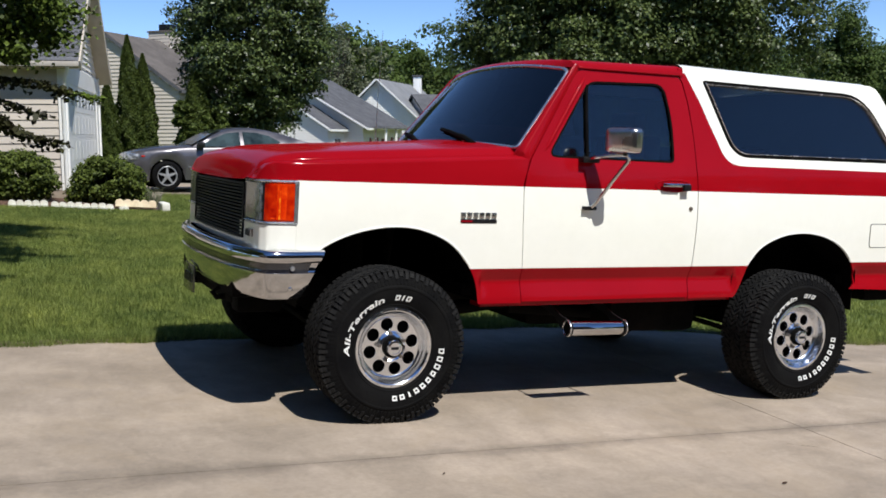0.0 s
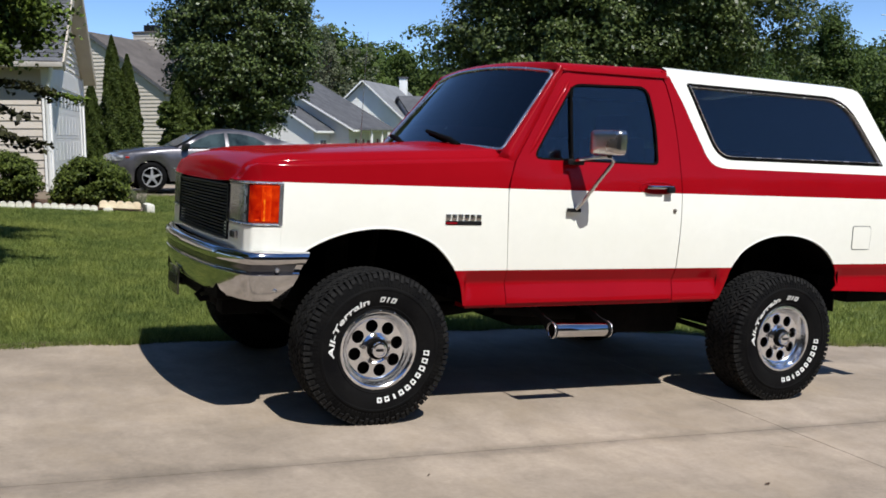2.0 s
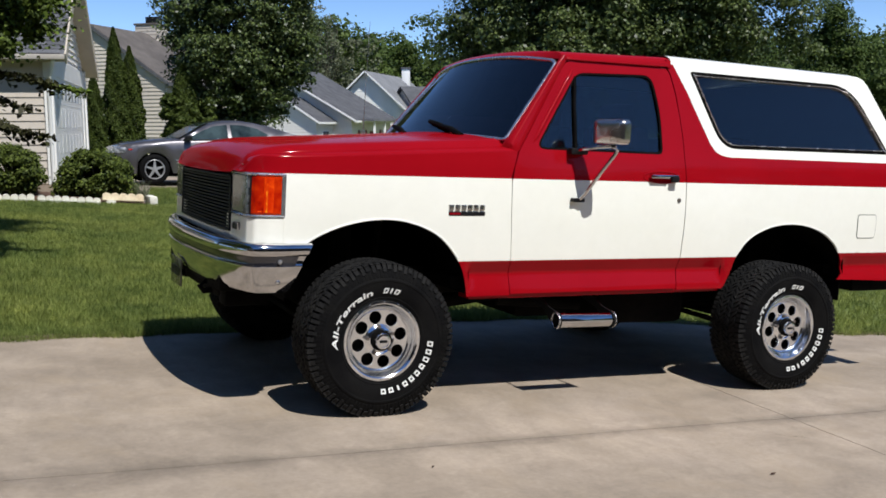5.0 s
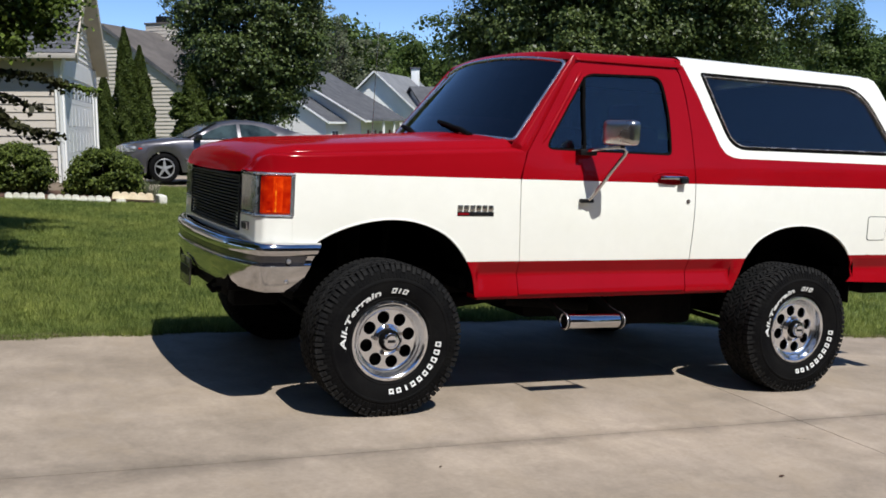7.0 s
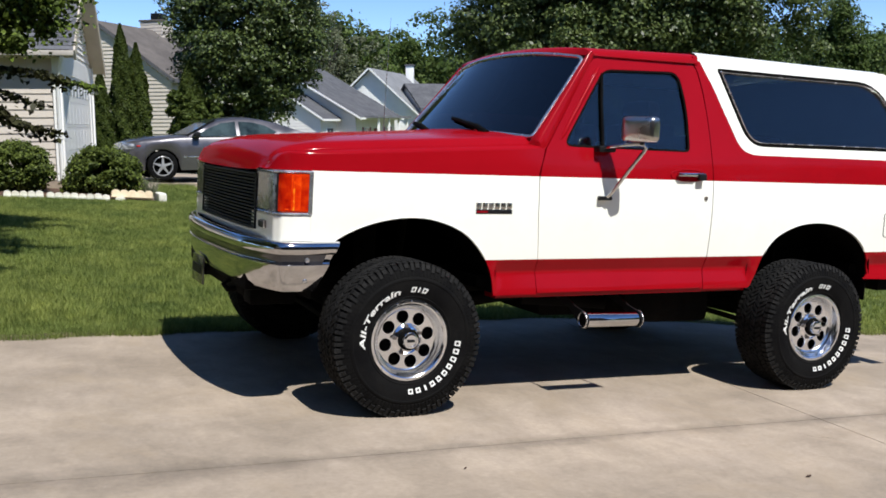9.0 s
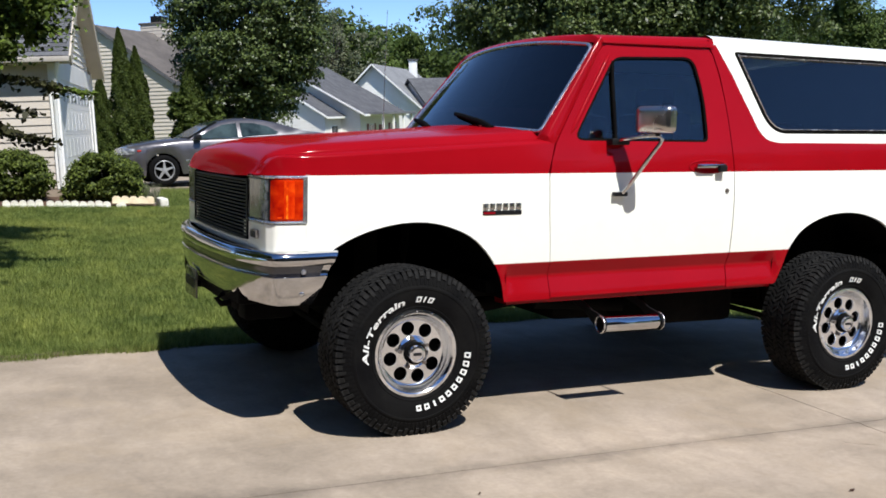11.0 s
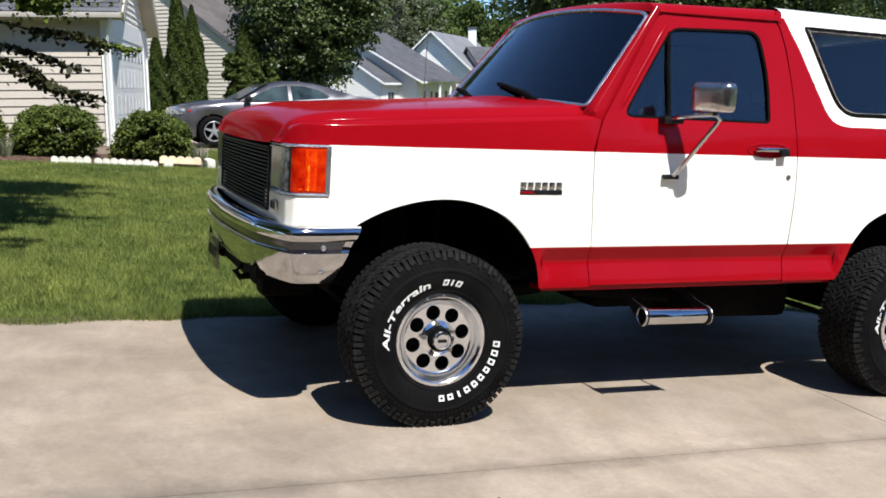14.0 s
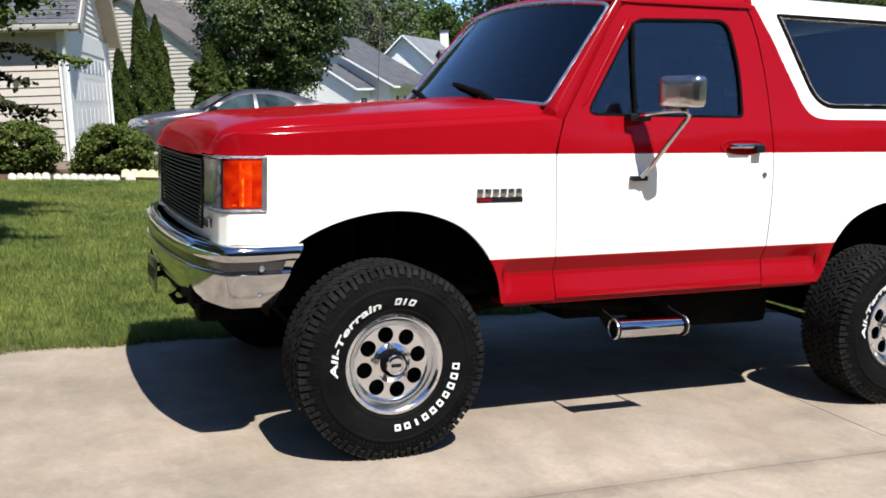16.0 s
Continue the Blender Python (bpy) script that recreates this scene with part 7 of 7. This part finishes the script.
def edging(x, y, turn, mat, wide, tall, label, stone_seed):
    rs = random.Random(stone_seed)
    bm = bmesh.new()
    prof = [(-wide / 2, -0.08), (wide / 2, -0.08), (wide / 2, tall * 0.42)] + [(wide * 0.5 * math.cos(radians(q)), tall * (0.42 + 0.58 * math.sin(radians(q)))) for q in (25, 50, 75, 105, 130, 155)] + [(-wide / 2, tall * 0.42)]
    k = 1 + rs.uniform(-0.06, 0.06)
    rings = [[bm.verts.new((px * 0.98, d, pz * k)) for px, pz in prof] for d in (-0.035, 0.035)]
    for r in rings:
        bm.faces.new(r)
    n = len(prof)
    for j in range(n):
        bm.faces.new((rings[0][j], rings[0][(j + 1) % n], rings[1][(j + 1) % n], rings[1][j]))
    ob = part("edging_stone", fix(bm), mat, sharp=50)
    ob.matrix_world = Matrix.Translation((x, y, gz(x, y) - 0.02 + rs.uniform(-0.01, 0.01))) @ Matrix.Rotation(radians(turn + rs.uniform(-4, 4)), 4, "Z") @ Matrix.Rotation(radians(rs.uniform(-3, 3)), 4, "X")
    tagged(ob, label, "edging", "edging stones of the bed")


for k in range(5):
    edging(-1.46 + 0.119 * k, 12.66 + 0.012 * math.sin(k * 1.6), 0, BRICK_EDGE, 0.116, 0.082, "pale scalloped edging stone beside the lawn", 100 + k)
for k in range(8):
    edging(-0.82 + 0.121 * k, 12.67 - 0.006 * k, 0, BRICK_EDGE, 0.118, 0.075, "pale scalloped edging stone beside the lawn", 110 + k)


def edging_board(x0, y, wide, count, tall):
    """One long block with a scalloped top, propped up on the bed's edge."""
    bm = bmesh.new()
    w = wide / count
    prof = [(0.0, 0.0), (wide, 0.0)]
    for k in reversed(range(count)):
        prof += [(w * (k + 0.5) + w * 0.5 * math.cos(radians(q)), tall * (0.62 + 0.38 * math.sin(radians(q)))) for q in (12, 40, 70, 110, 140, 168)]
    rings = [[bm.verts.new((px, d, pz)) for px, pz in prof] for d in (-0.035, 0.035)]
    for r in rings:
        bm.faces.new(r)
    n = len(prof)
    for j in range(n):
        bm.faces.new((rings[0][j], rings[0][(j + 1) % n], rings[1][(j + 1) % n], rings[1][j]))
    ob = part("edging_board", fix(bm), TAN_EDGE, sharp=50)
    ob.matrix_world = Matrix.Translation((x0, y, gz(x0, y) + 0.012)) @ Matrix.Rotation(radians(4.6), 4, "Y") @ Matrix.Rotation(radians(-12), 4, "X")
    tagged(ob, "tan scalloped edging block lying loose on the bed's edge", "edging")


edging_board(0.11, 12.60, 0.66, 5, 0.125)
edging(0.24, 12.54, 4, BRICK_EDGE, 0.15, 0.035, "pale scalloped edging stone sunk in the lawn", 150)
bm = bmesh.new()
box(bm, (0.84, 12.42, gz(0.9, 12.6) - 0.06), (0.98, 12.90, gz(0.9, 12.6) + 0.105), bevel=0.04)
tagged(part("stone", bm, BRICK_EDGE), "pale low stone at the bed's end", "stone")
rs = random.Random(5)
verts, faces = [], []
for k in range(70):
    a, r = rs.uniform(0, 6.28), rs.uniform(0, 0.08)
    x, y = 0.80 + r * math.cos(a), 12.95 + r * math.sin(a)
    h, lean = rs.uniform(0.18, 0.38), rs.uniform(0.02, 0.2)
    n = len(verts)
    z = gz(x, y)
    dx, dy = math.cos(a) * lean, math.sin(a) * lean
    verts += [(x - 0.004, y, z), (x + 0.004, y, z), (x + dx * 0.4 + 0.003, y + dy * 0.4, z + h * 0.7), (x + dx, y + dy, z + h), (x + dx * 0.4 - 0.003, y + dy * 0.4, z + h * 0.7)]
    faces.append((n, n + 1, n + 2, n + 3, n + 4))
tagged(raw("grass_tuft", verts, faces, WOODS_PALE), "pale ornamental grass tuft at the bed's end", "grass tuft")
moved = [(x - 2.97, y - 0.05, z + gz(-2.17, 12.9) - gz(0.8, 12.95)) for x, y, z in verts]
tagged(raw("grass_tuft", moved, faces, WOODS_PALE), "pale ornamental grass tuft between the bushes", "grass tuft")


# the maple that reaches in beside the lawn
def maple():
    base = Vector((-5.2, 7.6, gz(-5.2, 7.6)))
    t = thing("maple_tree", "maple with dark serrated leaves on long low branches", "tree", Matrix.Translation(base))
    bm = bmesh.new()
    tube(bm, [(0, 0, -0.2), (0.05, 0, 1.2), (0.1, 0.1, 2.6), (0.0, 0.1, 4.6)], [0.16, 0.13, 0.10, 0.03], 10)
    rs = np.random.RandomState(41)
    pts = []

    low, high = [], []

    def branch(points, r0, n_leaf, spread, hang, into=None):
        p = [Vector(q) - base for q in points]
        tube(bm, p, [r0 * (1 - 0.85 * k / (len(p) - 1)) for k in range(len(p))], 7)
        for _ in range(n_leaf):
            s = rs.uniform(0.12, 1.0) * (len(p) - 1)
            k = min(int(s), len(p) - 2)
            q = p[k].lerp(p[k + 1], s - k)
            o = rs.normal(size=3) * spread
            (pts if into is None else into).append((q.x + o[0], q.y + o[1], q.z + o[2] * 0.6 - abs(o[2]) * hang))

    branch([(-5.1, 7.7, 2.5), (-3.2, 7.6, 2.25), (-2.1, 7.5, 1.98), (-1.60, 7.5, 1.84), (-1.09, 7.5, 1.66)], 0.018, 420, 0.042, 0.5, low)
    branch([(-2.4, 7.5, 2.05), (-1.9, 7.5, 1.78), (-1.62, 7.5, 1.63), (-1.38, 7.5, 1.46), (-0.98, 7.5, 1.36)], 0.014, 560, 0.050, 0.5, low)
    branch([(-5.1, 7.7, 2.9), (-3.0, 7.5, 2.45), (-1.6, 7.4, 2.08), (-1.2, 7.4, 2.04), (-0.89, 7.4, 1.93)], 0.018, 400, 0.042, 0.5, low)
    branch([(-0.95, 7.4, 1.95), (-0.75, 7.4, 1.91), (-0.55, 7.4, 1.87)], 0.006, 130, 0.040, 0.5)
    branch([(-5.1, 7.7, 3.2), (-3.3, 7.6, 3.2), (-2.0, 7.5, 3.0), (-1.3, 7.5, 2.75), (-0.82, 7.5, 2.50)], 0.045, 1100, 0.12, 0.4)
    branch([(-3.3, 7.6, 3.2), (-2.3, 7.3, 2.8), (-1.7, 7.2, 2.5), (-1.30, 7.2, 2.30)], 0.03, 800, 0.11, 0.4)
    branch([(-3.3, 7.6, 3.5), (-1.9, 7.6, 3.3), (-1.1, 7.6, 3.0), (-0.70, 7.6, 2.82)], 0.03, 1000, 0.13, 0.4)
    branch([(-3.0, 7.6, 3.3), (-2.0, 7.4, 2.9), (-1.5, 7.4, 2.62)], 0.02, 1100, 0.16, 0.4)
    for k in range(14):
        a = rs.uniform(0, 6.28)
        branch([(-5.1, 7.7, rs.uniform(2.2, 3.8)), (-4.9 + 1.0 * math.cos(a), 7.0 + 1.2 * math.sin(a), rs.uniform(3.0, 4.6)), (-4.6 + 2.1 * math.cos(a), 7.0 + 2.9 * math.sin(a), rs.uniform(2.9, 5.0))], 0.04, 800, 0.34, 0.2)
    for cx, cz, n_leaf, sp in ((-1.25, 2.88, 620, 0.12), (-1.45, 2.62, 560, 0.11), (-1.12, 2.68, 430, 0.10), (-1.55, 2.44, 480, 0.09), (-1.02, 2.86, 340, 0.08), (-1.06, 2.52, 110, 0.05), (-1.7, 2.75, 500, 0.14), (-1.4, 2.38, 240, 0.07)):
        for _ in range(int(n_leaf * 2.0)):
            o = np.clip(rs.normal(size=3), -1.7, 1.7) * sp
            pts.append((cx + o[0] - base.x, 7.5 + o[1] * 2 - base.y, cz + o[2] - base.z))
    # boughs over the lawn, which lie in its shade: where each shadow's tip falls, its leaves and spread
    for gx, gy, n_leaf, sp in ((-1.72, 4.75, 260, 0.07), (-1.62, 5.05, 420, 0.08), (-1.95, 5.7, 500, 0.12), (-1.55, 6.15, 700, 0.13), (-1.02, 6.40, 520, 0.045), (-1.42, 6.55, 800, 0.14),
                               (-1.45, 7.0, 800, 0.15), (-1.62, 7.45, 800, 0.15), (-1.8, 7.9, 700, 0.16), (-1.55, 7.9, 420, 0.08), (-1.42, 8.65, 420, 0.06), (-1.75, 9.0, 600, 0.13), (-1.95, 9.4, 600, 0.14)):
        h = (1.75 + 0.14 * (gy + 4.8)) / 1.094
        tip = (gx + 0.14 * h, gy - 0.67 * h, h + 0.3)
        elbow = (tip[0] - 1.5, tip[1] + 0.25, tip[2] + 0.25)
        branch([(-5.1, 7.7, 3.2), (-4.2, tip[1] + 0.7, 3.5), elbow, tip], 0.016, 10, 0.1, 0.0)
        for _ in range(int(n_leaf * 1.3)):
            u = rs.uniform(0.0, 1.0) ** 1.1
            o = rs.normal(size=3) * sp * (0.45 + 0.9 * u)
            q = Vector(tip).lerp(Vector(elbow), u)
            high.append((q.x + o[0] - base.x, q.y + o[1] - base.y, max(q.z + o[2] * 0.5, tip[2] - 0.12) - base.z))
    part("trunk", bm, BARK, t)
    # lowest twigs take the darker leaf colour that stands for their backlit side
    leaf_mesh("low_leaves", low, (0, -0.4, 1.0), 0.055, BACKLIT_MAPLE, 43, t, "dark brownish leaves on the lowest twigs, backlit shade in their colour", 1.35, 0.4)
    # the broad crown that keeps the lawn under it in shade
    more, away = crown_points(26000, (-1.5, -2.6, 4.4), (3.0, 4.4, 1.7), 230, 0.60, 45, 0.25, shell=True)
    more = more[more[:, 0] < 1.6]
    leaf_mesh("upper_crown", more, (0, -0.5, 1.0), 0.11, MAPLE, 46, t, long=1.35, jitter=0.4)
    leaf_mesh("high_leaves", high, (0, -0.7, 1.0), 0.075, MAPLE, 44, t, long=1.35, jitter=0.4)
    leaf_mesh("crown", pts, (0, -0.4, 1.0), 0.047, MAPLE, 42, t, long=1.35, jitter=0.4)


maple()


# woods that close the distance, all round
def woods(name, label, spots, seed, leaf, mat, per):
    rs = np.random.RandomState(seed)
    pts, dirs = [], []
    for x, y, h, r in spots:
        z0 = gz(x, y)
        c, away = crown_points(per, (x, y, z0 + h * 0.56), (r, r, h * 0.47), 46, r * 0.36, rs.randint(1 << 30), 0.40, shell=True)
        dirs.append(away + np.array((0, -0.3, 0.5)))
        c[:, 2] = np.maximum(c[:, 2], z0 + 0.3)
        pts.append(c)
    ob = leaf_mesh(name, np.concatenate(pts), np.concatenate(dirs), leaf, mat, seed, label=label)
    return tagged(ob, label, "woods", kind="stuff")


rs = np.random.RandomState(77)
spots = []
for k in range(46):
    u = k / 45
    ang = radians(11 + 50 * u)
    d = rs.uniform(105, 135)
    spots.append((-1.7 + d * math.sin(ang), -4.7 + d * math.cos(ang), rs.uniform(9.8, 12.0) * float(np.interp(u, [0.0, 0.3, 0.5, 1.0], [1.18, 1.20, 1.04, 0.84])), rs.uniform(4.5, 7)))
woods("distant_woods", "mixed green woodland closing the view behind the houses", spots, 78, 0.30, WOODS, 6000)
woods("pale_trees", "pale thin-leaved trees before the woods", [(-1.7 + 100 * math.sin(radians(a)), -4.7 + 100 * math.cos(radians(a)), h, r) for a, h, r in ((16.2, 13.0, 2.4), (20.3, 10.5, 2.6), (47.9, 9.4, 4.0), (44.6, 9.0, 3.6))], 79, 0.20, WOODS_PALE, 2200)
spots = []
for k in range(26):
    ang = radians(78 + 250 * k / 25)
    near = 168 < math.degrees(ang) < 262
    west = 262 <= math.degrees(ang) < 318
    d = rs.uniform(25, 31) if near else rs.uniform(19, 25) if west else rs.uniform(34, 46)
    spots.append((d * math.sin(ang), -6 + d * math.cos(ang), rs.uniform(12, 16) if near else rs.uniform(10, 13), rs.uniform(4.0, 5.5)))
woods("neighbourhood_trees", "leafy trees standing round the plot behind the viewer", spots, 80, 0.8, OAK, 1100)
# darker trees at the street's far side
spots = [(-1.7 + d * math.sin(radians(a)), -4.7 + d * math.cos(radians(a)), h, r) for a, d, h, r in ((48.6, 75, 7.4, 4.5), (51, 72, 7.3, 4.2), (54.5, 66, 7.3, 4.2), (57, 78, 9.5, 5), (44.2, 85, 7.2, 4), (60, 70, 9.5, 5), (41.5, 80, 7.6, 4))]
woods("roadside_trees", "dark leafy trees beyond the street", spots, 81, 0.17, WOODS, 14000)

# pylon on the skyline
bm = bmesh.new()
for sx, sy in ((-1, -1), (1, -1), (1, 1), (-1, 1)):
    tube(bm, [(sx * 2.4, sy * 2.4, 0), (sx * 0.7, sy * 0.7, 18), (sx * 0.35, sy * 0.35, 30)], 0.12, 6)
for k in range(9):
    z = 4 + 2.8 * k
    w = float(np.interp(z, [0, 18, 30], [2.4, 0.7, 0.35]))
    tube(bm, [(-w, -w, z), (w, -w, z + 1.6)], 0.07, 5)
    tube(bm, [(w, -w, z), (-w, -w, z + 1.6)], 0.07, 5)
for z in (22, 25, 28):
    tube(bm, [(-3.2, 0, z), (3.2, 0, z)], 0.10, 5)
ob = part("pylon", bm, GALVANISED)
ob.matrix_world = Matrix.Translation((164.8, 139.0, 0.0))
tagged(ob, "grey lattice power pylon over the woods", "pylon")

# ---- grass blades where the lawn is near ----
def blades(name, n, xr, yr, seed, tall, wide, thin=None):
    rs = np.random.RandomState(seed)
    x = rs.uniform(*xr, n)
    y = yr[0] + (yr[1] - yr[0]) * rs.uniform(0, 1, n) ** 1.5
    edge = np.interp(x, LAWN_X, LAWN_Y)
    y = y + edge - 0.03 + 0.05 * np.sin(9 * x) * rs.uniform(0, 1, n)
    z = -FALL * np.clip(x, -14, 17) + 0.027 * np.clip(y - 2.0, 0, 14) - 0.055
    z += 0.12 * np.interp(y, [13.7, 15.0], [0, 1]) * np.interp(x, [0.5, 1.1], [0, 1])
    keep = (y < 12.5) | ((y < 15.0) & (x > 0.90 + 0.16 * np.maximum(0, y - 12.8)))
    x, y, z = x[keep], y[keep], z[keep]
    n = len(x)
    tuft = 0.75 + 0.35 * np.sin(2.3 * x + 1.1 * np.sin(1.7 * y)) * np.sin(1.9 * y + 0.8) + 0.25 * rs.uniform(-1, 1, n)
    h = tall * (0.7 + 0.5 * rs.uniform(0, 1, n)) * (0.75 + 0.35 * tuft)
    a = rs.uniform(0, 2 * np.pi, n)
    lean = h * rs.uniform(0.15, 0.9, n)
    b = rs.uniform(0, 2 * np.pi, n)
    w = wide * (0.7 + 0.6 * rs.uniform(0, 1, n)) * (1 + 0.05 * np.maximum(0, y - 4))
    v = np.empty((n, 3, 3))
    v[:, 0] = np.stack([x - w * np.cos(a), y - w * np.sin(a), z], 1)
    v[:, 1] = np.stack([x + w * np.cos(a), y + w * np.sin(a), z], 1)
    v[:, 2] = np.stack([x + lean * np.cos(b), y + lean * np.sin(b), z + h], 1)
    me = bpy.data.meshes.new(name)
    me.vertices.add(3 * n)
    me.vertices.foreach_set("co", v.ravel())
    me.loops.add(3 * n)
    me.loops.foreach_set("vertex_index", np.arange(3 * n, dtype=np.int32))
    me.polygons.add(n)
    me.polygons.foreach_set("loop_start", np.arange(0, 3 * n, 3, dtype=np.int32))
    me.polygons.foreach_set("loop_total", np.full(n, 3, dtype=np.int32))
    me.materials.append(GRASS)
    me.update(calc_edges=True)
    return tagged(new(name, me), "short mown grass blades of the lawn", "grass", kind="stuff")


blades("lawn_grass", 360000, (-3.0, 1.9), (0.0, 12.9), 51, 0.055, 0.0034)
blades("lawn_grass", 130000, (1.8, 12.0), (0.0, 7.0), 52, 0.06, 0.0045)
blades("edge_grass", 30000, (-4.0, 2.0), (-0.03, 0.22), 53, 0.095, 0.0036)
blades("edge_grass", 26000, (2.0, 12.0), (-0.03, 0.22), 54, 0.095, 0.004)


# brown, uneven strip of earth where lawn meets slab
bm = bmesh.new()
rs = random.Random(9)
rows = []
for x in steps(-8.0, 13.0, 260):
    y, z = lawn_edge(x), -FALL * x
    a, b = rs.uniform(0.0, 0.05), rs.uniform(0.07, 0.17)
    rows.append([(x, y - a, z - 0.03), (x, y - a * 0.4, z + 0.004 + rs.uniform(0, 0.008)), (x, y + b * 0.5, z + 0.006 + rs.uniform(0, 0.01)), (x, y + b, z - 0.03)])
grid(bm, rows)
tagged(part("edge_earth", fix(bm), EDGE_DIRT), "brown earth along the edge of the slab", "soil", kind="structure")
